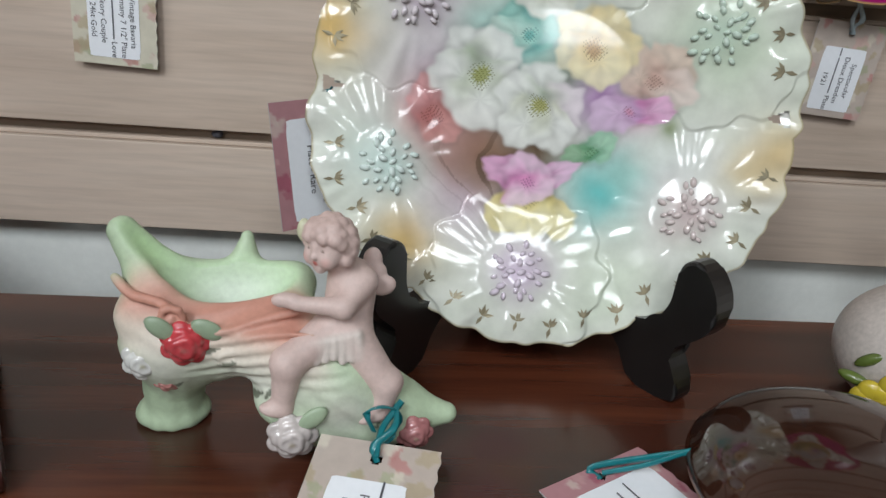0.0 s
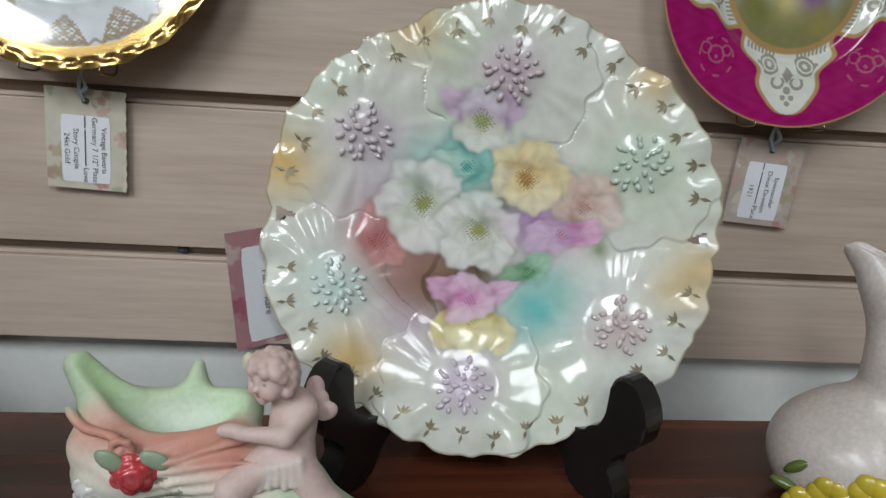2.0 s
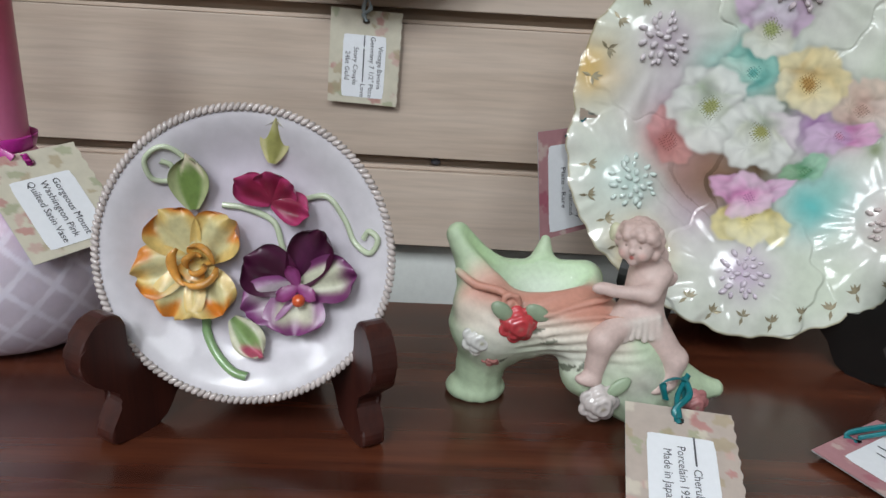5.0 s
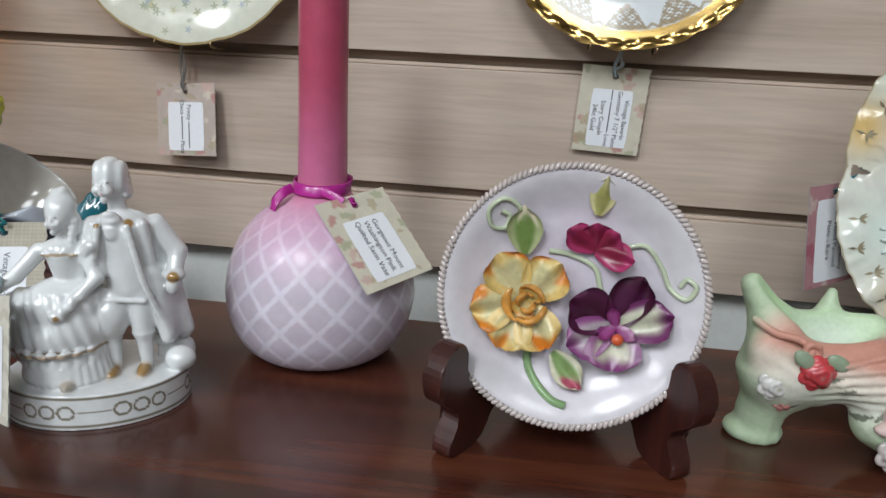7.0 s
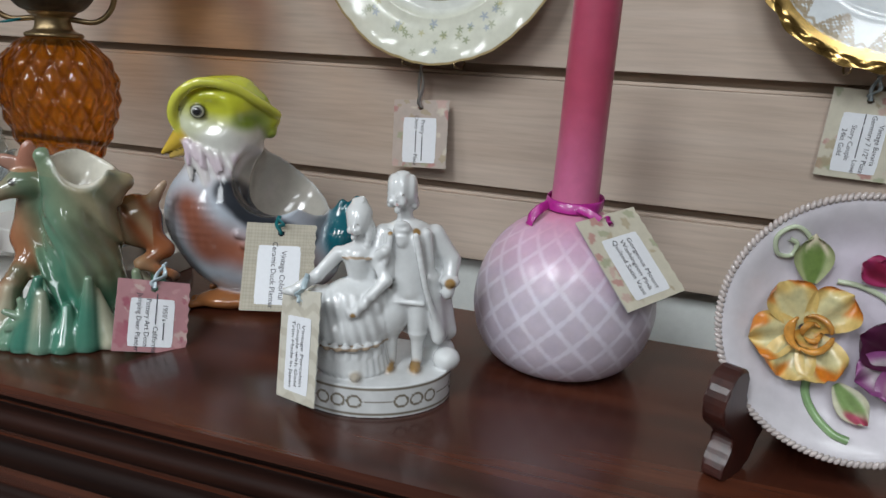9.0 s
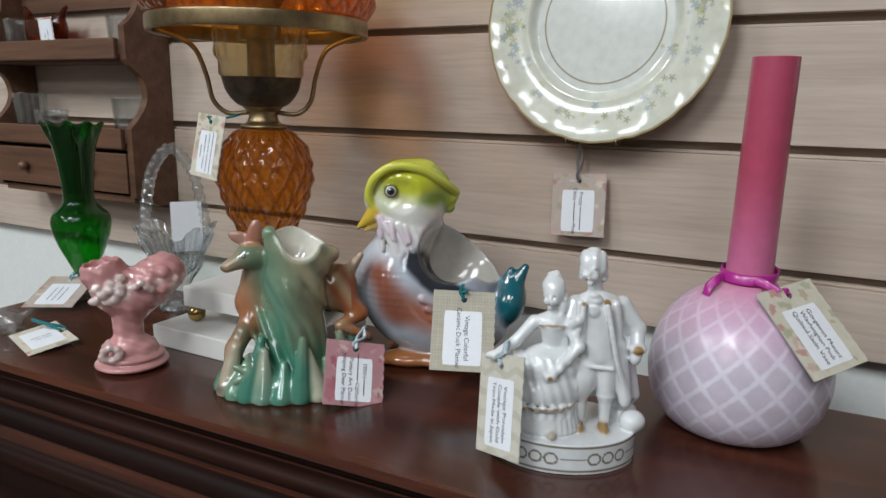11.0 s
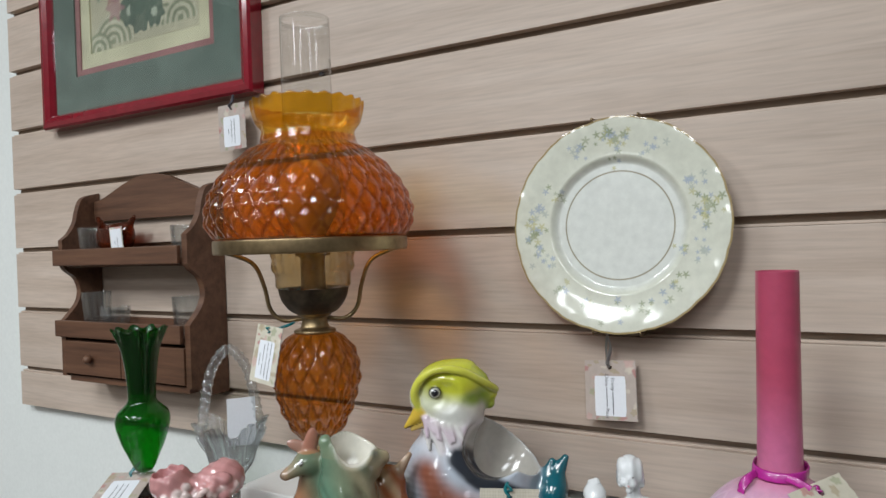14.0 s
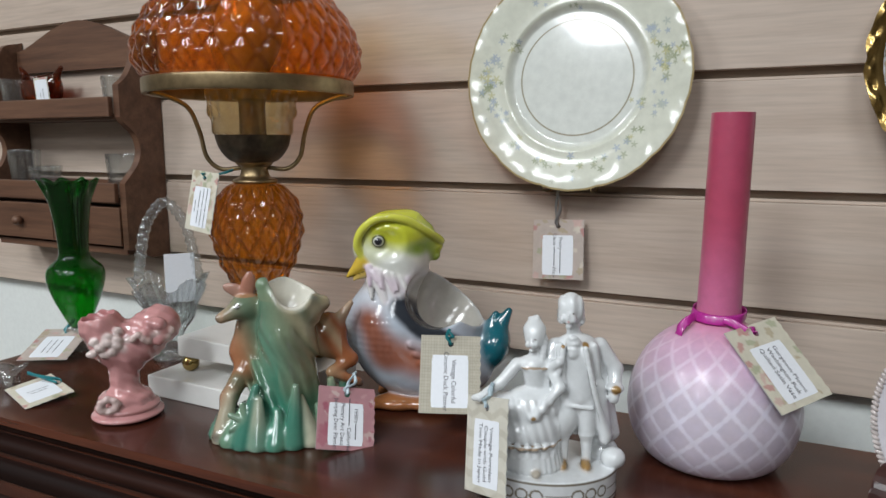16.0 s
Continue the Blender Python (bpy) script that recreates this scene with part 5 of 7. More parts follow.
cl.limb((-0.022, 0, 0.147), (-0.002, 0, 0.130), 0.008, 0.006, cut=True, k=0.002)
cl.floor(0.0)
cl.skin("body", M_STONE, jug)
for k, (fx, fz) in enumerate(((-0.004, 0.022), (0.012, 0.030), (-0.014, 0.012))):
    bm = bmesh.new()
    for i in range(6):
        a = i * 1.05
        g = bmesh.ops.create_uvsphere(bm, u_segments=10, v_segments=8, radius=0.0062)
        bmesh.ops.transform(bm, matrix=Matrix.Translation((fx + 0.005 * math.cos(a), -0.0385, fz + 0.005 * math.sin(a))) @ Matrix.Diagonal((0.9, 0.5, 0.9, 1)), verts=g["verts"])
    part("yellow_flower", bm, surf("yellow_glaze", (0.55, 0.42, 0.04), 0.2, coat=0.5, var=0.25), jug)
for k, (fx, fz, a) in enumerate(((-0.020, 0.030, 40), (-0.024, 0.018, 170), (0.006, 0.044, 60), (0.016, 0.052, 110), (-0.012, 0.040, 10))):
    bm = bmesh.new()
    g = bmesh.ops.create_uvsphere(bm, u_segments=10, v_segments=8, radius=0.007)
    bmesh.ops.transform(bm, matrix=Matrix.Translation((fx, -0.034 + max(0, fz - 0.036) * 0.9, fz)) @ Matrix.Rotation(radians(-a), 4, "Y") @ Matrix.Diagonal((1.15, 0.45, 0.42, 1)), verts=g["verts"])
    part("leaf", bm, surf("leaf_glaze", (0.10, 0.14, 0.03), 0.25, coat=0.4, var=0.3), jug)

dish = thing("covered_dish", pose(0.138, -0.233, D, 0, 0, -42), "glossy dark brown glazed covered oval dish", "dish")
turned("base", [(0.001, 0.001), (0.030, 0.0), (0.045, 0.003), (0.058, 0.009), (0.0615, 0.0125), (0.0600, 0.0135), (0.04, 0.0135)], M_BROWN, dish, n=40, seg=96)
turned("lid", [(0.0625, 0.0130), (0.0635, 0.0150), (0.0615, 0.019), (0.055, 0.027), (0.042, 0.0335), (0.024, 0.0375), (0.0005, 0.0388)], M_BROWN, dish, n=50, seg=128, ripple=lambda R, Z, P, S: R * (1 + 0.008 * np.cos(2 * P)))
turned("rim_line", [(0.0622, 0.0122), (0.0632, 0.0128), (0.0622, 0.0134)], surf("worn_rim", (0.22, 0.13, 0.09), 0.3), dish, n=8, seg=96)

# ---- porcelain shoe with a cherub ----
GR, CO, WH, FLESH = (0.47, 0.585, 0.40), (0.55, 0.245, 0.18), (0.65, 0.62, 0.57), (0.63, 0.475, 0.435)
shoe = thing("porcelain_shoe", pose(-0.075, -0.185, D, 0, 0, 8.1), "green and coral bisque porcelain shoe planter with seated cherub", "figurine")
cl = Clay((-0.095, -0.05, -0.004), (0.085, 0.045, 0.105), 0.0009, GR, 0.006)
# heel, splayed at its foot
cl.ball((-0.057, 0.015, 0.003), (0.0150, 0.0125, 0.0050)).limb((-0.056, 0.015, 0.004), (-0.0550, 0.013, 0.018), 0.0118, 0.0108).limb((-0.0550, 0.013, 0.018), (-0.052, 0.009, 0.038), 0.0112, 0.0180).limb((-0.050, 0.008, 0.030), (-0.034, 0.004, 0.038), 0.0110, 0.0120)
# counter and flared back lip
cl.limb((-0.054, 0.008, 0.044), (-0.056, 0.010, 0.062), 0.0195, 0.0135).limb((-0.056, 0.012, 0.062), (-0.0700, 0.016, 0.084), 0.0125, 0.0060, None, 0.005)
# arch, vamp and toe
cl.limb((-0.050, 0.006, 0.046), (-0.012, 0.001, 0.048), 0.0170, 0.0165).limb((-0.012, -0.003, 0.045), (0.012, -0.006, 0.032), 0.0175, 0.0190)
cl.limb((0.012, -0.006, 0.028), (0.034, -0.010, 0.016), 0.0185, 0.0140).limb((0.034, -0.011, 0.016), (0.0560, -0.016, 0.0165), 0.0130, 0.0045)
cl.limb((-0.008, -0.010, 0.024), (0.016, -0.013, 0.008), 0.013, 0.011)
# far side of the collar with one raised point
cl.limb((-0.046, 0.019, 0.062), (-0.006, 0.014, 0.062), 0.0085, 0.0095).limb((-0.026, 0.022, 0.066), (-0.0245, 0.024, 0.0790), 0.0075, 0.0026, None, 0.005)
cl.ball((-0.030, 0.006, 0.084), (0.030, 0.0125, 0.028), (0.50, 0.68, 0.42), 0.003, (0, 14, 0), cut=True)
cl.ball((-0.0580, 0.009, 0.092), (0.0120, 0.0085, 0.023), (0.47, 0.68, 0.37), 0.003, (0, -32, 0), cut=True)
cl.ball((-0.034, -0.016, 0.083), (0.032, 0.016, 0.019), None, 0.003, (0, 10, 0), cut=True)
cl.ball((-0.0800, 0.000, 0.0710), (0.0085, 0.020, 0.0060), None, 0.004, cut=True).ball((-0.0640, 0.002, 0.0550), (0.0085, 0.0080, 0.0085), None, 0.006)
# rolled front edge of the collar and scrolls on the counter
rim_ = spline([(-0.0715, 0.004, 0.0700), (-0.064, -0.0035, 0.0660), (-0.052, -0.0085, 0.0640), (-0.044, -0.0110, 0.0560), (-0.030, -0.0125, 0.0540), (-0.014, -0.0125, 0.0600), (-0.002, -0.0120, 0.0640)], 30)
for p_, q_ in zip(rim_[:-1], rim_[1:]):
    cl.limb(p_, q_, 0.0017, 0.0017, None, 0.0012)
for cx_, cz_, r_ in ((-0.0500, 0.0605, 0.0050), (-0.0300, 0.0440, 0.0042)):
    sp_ = [(cx_ + r_ * (1 - 0.11 * i) * math.cos(0.75 * i), -0.0118 - 0.10 * (cx_ + 0.05), cz_ + r_ * (1 - 0.11 * i) * math.sin(0.75 * i)) for i in range(9)]
    for p_, q_ in zip(sp_[:-1], sp_[1:]):
        cl.limb(p_, q_, 0.0014, 0.0013, None, 0.001)
for i in range(4):
    z0 = 0.060 - 0.0046 * i
    cl.limb((-0.040, -0.0118 + 0.0003 * i, z0 - 0.004), (-0.022, -0.0150, z0 - 0.0065 + 0.001 * i), 0.0007, 0.0011, None, 0.003).limb((-0.022, -0.0150, z0 - 0.0065 + 0.001 * i), (0.002, -0.0195, z0 - 0.004 - 0.001 * i), 0.0011, 0.0006, None, 0.003)
cl.floor(0.0)
def shoe_ridge(x, y, z):
    front = step(0.0, -0.012, y)
    on = step(-0.050, -0.036, x) * (1 - step(0.008, 0.02, x)) * step(0.030, 0.038, z)
    fan = np.sin((z - 0.16 * x) * 1250 + 1.6 * np.sin(x * 120)) * on
    low = np.sin(x * 520 + z * 760 + 1.5 * np.sin(z * 150)) * step(-0.034, -0.024, x) * (1 - step(0.040, 0.05, x)) * (1 - step(0.030, 0.040, z))
    heel = np.cos((x + 0.055) * 900) * (z < 0.032) * (x < -0.03) * 0.8
    scal = np.sin(z * 760 + 2.4 * np.sin((x + 0.06) * 150)) * (1 - step(-0.056, -0.046, x)) * step(0.036, 0.044, z)
    return -0.0005 * front * (fan + 0.45 * scal + 0.5 * low) - 0.0002 * heel
cl.ridges(shoe_ridge)
def shoe_paint(v, c):
    x, y, z = v.T
    inner = c[:, 1] > 0.655
    o = c.copy()
    blush = step(0.040, 0.056, z + 0.10 * x) * (1 - step(-0.006, 0.010, x)) * step(0.008, -0.006, y)
    pale = step(0.030, 0.044, z + 0.10 * x) * (1 - step(0.0, 0.014, x)) * step(0.008, -0.006, y)
    o = mixc(o, (0.72, 0.60, 0.52), 0.85 * pale)
    o = mixc(o, CO, 0.95 * blush * step(0.040, 0.054, z + 0.16 * x))
    o = mixc(o, WH, 0.75 * np.exp(-(((x + 0.02) / 0.022) ** 2 + ((z - 0.034) / 0.010) ** 2)) * (y < 0))
    o = mixc(o, WH, 0.7 * np.exp(-(((x + 0.055) / 0.014) ** 2 + ((z - 0.038) / 0.012) ** 2)) * (y < 0))
    o = mixc(o, WH, 0.7 * np.exp(-(((x - 0.014) / 0.014) ** 2 + ((z - 0.024) / 0.012) ** 2)) * (y < 0))
    o = mixc(o, (0.66, 0.72, 0.64), 0.9 * np.exp(-(((x + 0.03) / 0.024) ** 2 + ((z - 0.056) / 0.014) ** 2)) * inner)
    for cx, cz, a in ((-0.030, 0.042, 0.3), (-0.036, 0.047, 0.4), (-0.014, 0.032, 0.9), (-0.020, 0.028, 0.8), (-0.050, 0.028, 0.9), (-0.064, 0.012, 1.2), (-0.056, 0.010, 1.3), (0.028, 0.020, 1.0)):
        u = (x - cx) * math.cos(a) + (z - cz) * math.sin(a)
        w = -(x - cx) * math.sin(a) + (z - cz) * math.cos(a)
        o = mixc(o, (0.07, 0.08, 0.05), 0.85 * (np.abs(u) < 0.0042) * (np.abs(w + 22 * u * u) < 0.0012 * (1 - np.abs(u) / 0.0052)) * (y < -0.006))
    return np.where(inner[:, None] & (y > -0.004)[:, None], c * 0.1 + o * 0.9, o)
cl.skin("shoe", M_BISQUE, shoe, "green bisque shoe shaded to coral", shoe_paint)
# the seated cherub
cl = Clay((-0.025, -0.045, 0.0), (0.05, 0.012, 0.105), 0.00062, FLESH, 0.003)
HEAD, R = np.array((0.0085, -0.0195, 0.0820)), 0.0096
FWD, SIDE, UP = np.array((-0.66, -0.74, -0.10)), np.array((-0.746, 0.666, 0.0)), np.array((-0.07, -0.07, 0.995))
def hp(a, b, f):
    return HEAD + R * (a * SIDE + b * UP + f * FWD)
HAIR = (0.60, 0.44, 0.40)
cl.ball(HEAD, (R, R, R * 1.03))
for q in (-1, 1):
    cl.ball(hp(0.40 * q, -0.40, 0.60), R * 0.42, None, 0.002)
    cl.ball(hp(0.38 * q, 0.08, 1.12), R * 0.22, None, 0.0012, cut=True)
cl.ball(hp(0, -0.80, 0.66), R * 0.30, None, 0.0018).ball(hp(0, -0.20, 1.04), R * 0.15, None, 0.0009).limb(hp(0, -0.16, 0.99), hp(0, 0.18, 0.92), R * 0.07, R * 0.05, None, 0.0008)
cl.ball(hp(0, -0.52, 0.92), (0.0012, 0.0012, 0.0008), (0.50, 0.18, 0.16), 0.0006)
for i in range(110):
    b = -0.75 + 1.74 * i / 109
    a = i * 2.39996
    w = math.sqrt(max(0, 1 - b * b))
    d = (w * math.cos(a), b, w * math.sin(a))
    if d[2] > 0.42 and b < 0.46 or d[2] > 0.1 and b < -0.25:
        continue
    cl.ball(hp(d[0] * 0.98, d[1] * 1.02, d[2] * 0.98), R * (0.25 + 0.05 * (i % 3)), HAIR, 0.0006)
cl.limb((0.013, -0.018, 0.073), (0.017, -0.016, 0.066), 0.0058, 0.0075).limb((0.018, -0.016, 0.063), (0.0165, -0.017, 0.050), 0.0105, 0.0105).ball((0.0150, -0.017, 0.043), (0.012, 0.011, 0.010))
cl.limb((0.023, -0.021, 0.066), (0.014, -0.029, 0.058), 0.0050, 0.0044).limb((0.014, -0.029, 0.058), (-0.004, -0.026, 0.0585), 0.0042, 0.0030).ball((-0.009, -0.0245, 0.0595), (0.0055, 0.003, 0.0032))
cl.limb((0.008, -0.020, 0.042), (-0.008, -0.030, 0.034), 0.0085, 0.0070).limb((-0.008, -0.030, 0.034), (-0.010, -0.029, 0.016), 0.0066, 0.0050).ball((-0.013, -0.031, 0.0125), (0.007, 0.004, 0.0032), rot=(0, 10, 0))
cl.limb((0.018, -0.022, 0.041), (0.032, -0.028, 0.022), 0.0088, 0.0066).limb((0.034, -0.028, 0.022), (0.0305, -0.030, 0.010), 0.0060, 0.0046).ball((0.0270, -0.031, 0.0075), (0.0068, 0.004, 0.003), rot=(0, -25, 0))
cl.ball((0.0275, -0.009, 0.0640), (0.0060, 0.0025, 0.0052), (0.66, 0.50, 0.46), 0.0012, (0, -35, 0)).ball((0.0315, -0.010, 0.0590), (0.0058, 0.0025, 0.0048), (0.66, 0.50, 0.46), 0.0012, (0, -10, 0)).ball((0.0270, -0.008, 0.0700), (0.0042, 0.0025, 0.0058), (0.66, 0.50, 0.46), 0.0012)
for i in range(7):
    cl.limb((0.020 - i * 0.003, -0.0285, 0.045 - 0.0006 * i), (0.021 - i * 0.0035, -0.030, 0.036 - 0.001 * (i % 3)), 0.0022, 0.0018, (0.66, 0.58, 0.53), 0.0012)
cl.ball((-0.0015, -0.0125, 0.0850), (0.0030, 0.0028, 0.0050), (0.58, 0.58, 0.40), 0.001)
def cherub_paint(v, c):
    c = dab(v, c, hp(0, -0.52, 0.98), 0.0013, (0.46, 0.13, 0.11), 0.5)
    for q in (-1, 1):
        c = dab(v, c, hp(0.38 * q, 0.07, 0.93), (0.0010, 0.0010, 0.0006), (0.20, 0.13, 0.11), 0.4)
        c = dab(v, c, hp(0.40 * q, 0.32, 0.88), (0.0014, 0.0014, 0.0004), (0.42, 0.27, 0.22), 0.5)
        c = dab(v, c, hp(0.50 * q, -0.38, 0.86), 0.0032, (0.68, 0.40, 0.36), 0.9)
    return c
cl.skin("cherub", M_BISQUE, shoe, "unglazed flesh-pink bisque cherub", cherub_paint, Matrix.Translation((0, 0.006, 0.0146)) @ Matrix.Diagonal((0.92, 0.92, 0.92, 1)))


def applied_flower(parent, c, r, petal_col, heart_col, rings=3):
    """A pinched porcelain blossom stuck on the surface."""
    cl = Clay(np.array(c) - r * 1.7, np.array(c) + r * 1.7, r / 11, petal_col, r * 0.08)
    for ring in range(rings):
        n = 7 - 2 * ring
        rr = r * (0.80 - 0.30 * ring)
        for i in range(n):
            a = i * 2 * math.pi / n + ring * 0.5
            tone = tuple(x * (0.88 + 0.24 * ((i * 7 + ring) % 3) / 2) for x in petal_col)
            cl.ball((c[0] + rr * math.cos(a), c[1] - 0.25 * r * ring, c[2] + rr * math.sin(a)), (r * 0.50, r * 0.26, r * 0.50), tone, rot=(0, -math.degrees(a), 0))
            cl.ball((c[0] + rr * math.cos(a), c[1] - 0.25 * r * ring - 0.3 * r, c[2] + rr * math.sin(a)), (r * 0.28, r * 0.16, r * 0.26), tuple(x * 0.8 for x in petal_col), rot=(0, -math.degrees(a), 0), cut=True)
    cl.ball((c[0], c[1] - 0.5 * r, c[2]), r * 0.20, heart_col)
    return cl.skin("applied_flower", M_GLAZE, parent)


applied_flower(shoe, (-0.045, -0.0125, 0.050), 0.0074, (0.50, 0.05, 0.06), (0.62, 0.25, 0.22))
applied_flower(shoe, (-0.0610, -0.0065, 0.040), 0.0070, (0.66, 0.65, 0.62), (0.55, 0.52, 0.30))
applied_flower(shoe, (-0.0540, -0.0045, 0.0300), 0.0045, (0.46, 0.20, 0.18), (0.5, 0.3, 0.2))
applied_flower(shoe, (-0.006, -0.0245, 0.0150), 0.0080, (0.58, 0.52, 0.50), (0.50, 0.42, 0.28))
applied_flower(shoe, (0.0420, -0.0235, 0.0130), 0.0062, (0.44, 0.18, 0.18), (0.60, 0.50, 0.36))
for lx, lz, a in ((-0.0365, 0.056, -30), (-0.053, 0.057, 140), (0.002, 0.024, 40)):
    bm = bmesh.new()
    g = bmesh.ops.create_uvsphere(bm, u_segments=12, v_segments=8, radius=0.006)
    bmesh.ops.transform(bm, matrix=Matrix.Translation((lx, -0.0135 - 0.4 * max(0, lx + 0.03), lz)) @ Matrix.Rotation(radians(-a), 4, "Y") @ Matrix.Diagonal((1.1, 0.28, 0.62, 1)), verts=g["verts"])
    part("leaf", bm, surf("sage_leaf_glaze", (0.30, 0.38, 0.26), 0.4, var=0.2), shoe)
tube("ribbon_loop", [(0.025, -0.028, 0.018), (0.022, -0.029, 0.027), (0.028, -0.0295, 0.030), (0.0345, -0.027, 0.025), (0.033, -0.028, 0.016), (0.027, -0.033, 0.014)], 0.0017, M_TEAL, shoe, "teal satin ribbon", n=40, flat=(1.0, 0.3))

# ---- white figurine of a couple: one mesh ----
def couple():
    W = (0.72, 0.735, 0.74)
    G = (0.34, 0.20, 0.07)
    c = Clay((-0.064, -0.045, -0.002), (0.052, 0.042, 0.14), 0.00072, W, 0.0018)
    c.ball((-0.008, 0, 0.0085), (0.0455, 0.034, 0.030), k=0.001)
    c.floor(0.0)
    top = np.maximum
    P = c.ax[2][None, None, :]
    X, Y = c.ax[0][:, None, None] + 0.008, c.ax[1][None, :, None]
    ell = (np.sqrt((X / 0.0455) ** 2 + (Y / 0.034) ** 2) - 1) * 0.036
    c.F = np.maximum(ell, np.maximum(-P, P - 0.019)).astype(np.float32) + np.zeros_like(c.F)
    for k in range(5):
        c.ball((0.030 - 0.004 * k, 0.010 + 0.003 * (k % 2), 0.022 + 0.010 * k), (0.010, 0.010, 0.009))
    c.ball((0.034, -0.006, 0.024), (0.008, 0.008, 0.007))
    # gentleman
    c.ball((0.0055, 0.002, 0.1205), (0.0080, 0.0085, 0.0108)).ball((0.0050, 0.004, 0.1240), (0.0080, 0.0078, 0.0070)).ball((0.0035, -0.0062, 0.1165), (0.0030, 0.0025, 0.0040)).ball((0.0025, -0.0085, 0.119), 0.0011, k=0.001)
    c.ball((0.0120, 0.004, 0.114), (0.0030, 0.004, 0.0044)).ball((0.0000, 0.005, 0.1145), (0.0028, 0.004, 0.0042))
    c.limb((0.0065, 0.003, 0.112), (0.0075, 0.002, 0.104), 0.0042, 0.0046)
    c.ball((0.0095, 0.002, 0.094), (0.0160, 0.0088, 0.011)).limb((0.0100, 0.001, 0.092), (0.0115, 0.0, 0.066), 0.0125, 0.0120)
    c.ball((0.0105, 0.0, 0.060), (0.0130, 0.0095, 0.010))
    for dx, tx in ((0.0030, 0.0012), (0.0160, 0.0165)):
        c.limb((dx, -0.005, 0.060), (tx, -0.006, 0.041), 0.0062, 0.0056).limb((tx, -0.006, 0.040), (tx + 0.0005, -0.005, 0.022), 0.0044, 0.0031).ball((tx - 0.0005, -0.0105, 0.0205), (0.0034, 0.0075, 0.0028), G)
    c.limb((0.0245, 0.004, 0.096), (0.0345, 0.002, 0.082), 0.0058, 0.0050).limb((0.0345, 0.002, 0.082), (0.0335, -0.006, 0.070), 0.0048, 0.0040).ball((0.0325, -0.008, 0.066), (0.0036, 0.0036, 0.0046))
    c.limb((-0.0045, 0.002, 0.096), (-0.0095, -0.005, 0.082), 0.0054, 0.0044).limb((-0.0095, -0.005, 0.082), (-0.0030, -0.0125, 0.0895), 0.0038, 0.0032).limb((-0.0105, -0.004, 0.080), (-0.0110, -0.007, 0.068), 0.0036, 0.0030)
    for a, b in (((0.022, 0.006, 0.090), (0.030, 0.008, 0.040)), ((0.026, 0.008, 0.070), (0.034, 0.008, 0.036)), ((0.006, 0.012, 0.080), (0.012, 0.016, 0.036))):
        c.limb(a, b, 0.0070, 0.0062)
    c.limb((0.0195, -0.0045, 0.098), (0.0240, -0.0045, 0.060), 0.0030, 0.0036, k=0.0012).limb((-0.0020, -0.0060, 0.098), (0.0000, -0.0085, 0.074), 0.0026, 0.0026, k=0.0012)
    c.ball((0.0060, -0.0085, 0.1010), (0.0050, 0.0030, 0.0050), k=0.001).ball((0.0062, -0.0105, 0.0955), (0.0036, 0.0022, 0.0044), k=0.001)
    for k in range(5):
        c.ball((0.0090, -0.0105, 0.089 - 0.0046 * k), 0.0010, k=0.0006)
    def face(h, r, fwd, side):
        h, fwd, side = np.array(h), np.array(fwd), np.array(side)
        p = lambda a, b, f: h + r * (a * side + b * np.array((0, 0, 1.0)) + f * fwd)
        for q in (-1, 1):
            c.ball(p(0.40 * q, 0.10, 1.10), r * 0.24, None, 0.0010, cut=True).ball(p(0.36 * q, -0.40, 0.70), r * 0.30, k=0.001)
        c.limb(p(0, 0.15, 0.92), p(0, -0.22, 1.10), r * 0.08, r * 0.13, k=0.0006).ball(p(0, -0.56, 0.92), (r * 0.20, r * 0.16, r * 0.09), k=0.0005).ball(p(0, -0.95, 0.72), r * 0.26, k=0.001)
    face((0.0050, 0.0, 0.1190), 0.0082, (-0.30, -0.954, 0), (0.954, -0.30, 0))
    for q in (-1, 1):
        for r3 in range(3):
            c.limb((0.0055 + q * 0.0066, 0.000, 0.1190 - 0.0030 * r3), (0.0055 + q * 0.0070, 0.006, 0.1190 - 0.0030 * r3), 0.0018, 0.0018, k=0.0008)
    # open coat, waistcoat, cuffs and breeches
    for e in (((0.0135, -0.0110, 0.0985), (0.0175, -0.0135, 0.080), (0.0215, -0.0125, 0.064), (0.0300, -0.0080, 0.040)), ((-0.0005, -0.0095, 0.0985), (-0.0015, -0.0120, 0.088), (-0.0045, -0.0100, 0.076), (-0.0075, -0.0060, 0.064))):
        ep = spline(e, 14)
        for p, q in zip(ep[:-1], ep[1:]):
            c.limb(p, q, 0.0017, 0.0017, k=0.0007)
    for q in range(6):
        c.limb((0.0225 + 0.0012 * q, -0.0050 + 0.0025 * q, 0.072), (0.0285 + 0.0010 * q, -0.0060 + 0.0034 * q, 0.037), 0.0042, 0.0040, k=0.0025)
    for tx in (0.0014, 0.0166):
        c.ball((tx, -0.006, 0.0405), (0.0060, 0.0060, 0.0014), k=0.0006)
    c.limb((0.0010, -0.0105, 0.0605), (0.0190, -0.0110, 0.0590), 0.0014, 0.0014, k=0.0006)
    c.ball((0.0335, -0.0065, 0.0715), (0.0056, 0.0056, 0.0034), k=0.0006)
    for q in range(3):
        c.ball((0.0055 + 0.0010 * (q % 2), -0.0095 - 0.0006 * q, 0.1045 - 0.0034 * q), (0.0034, 0.0020, 0.0018), k=0.0005)
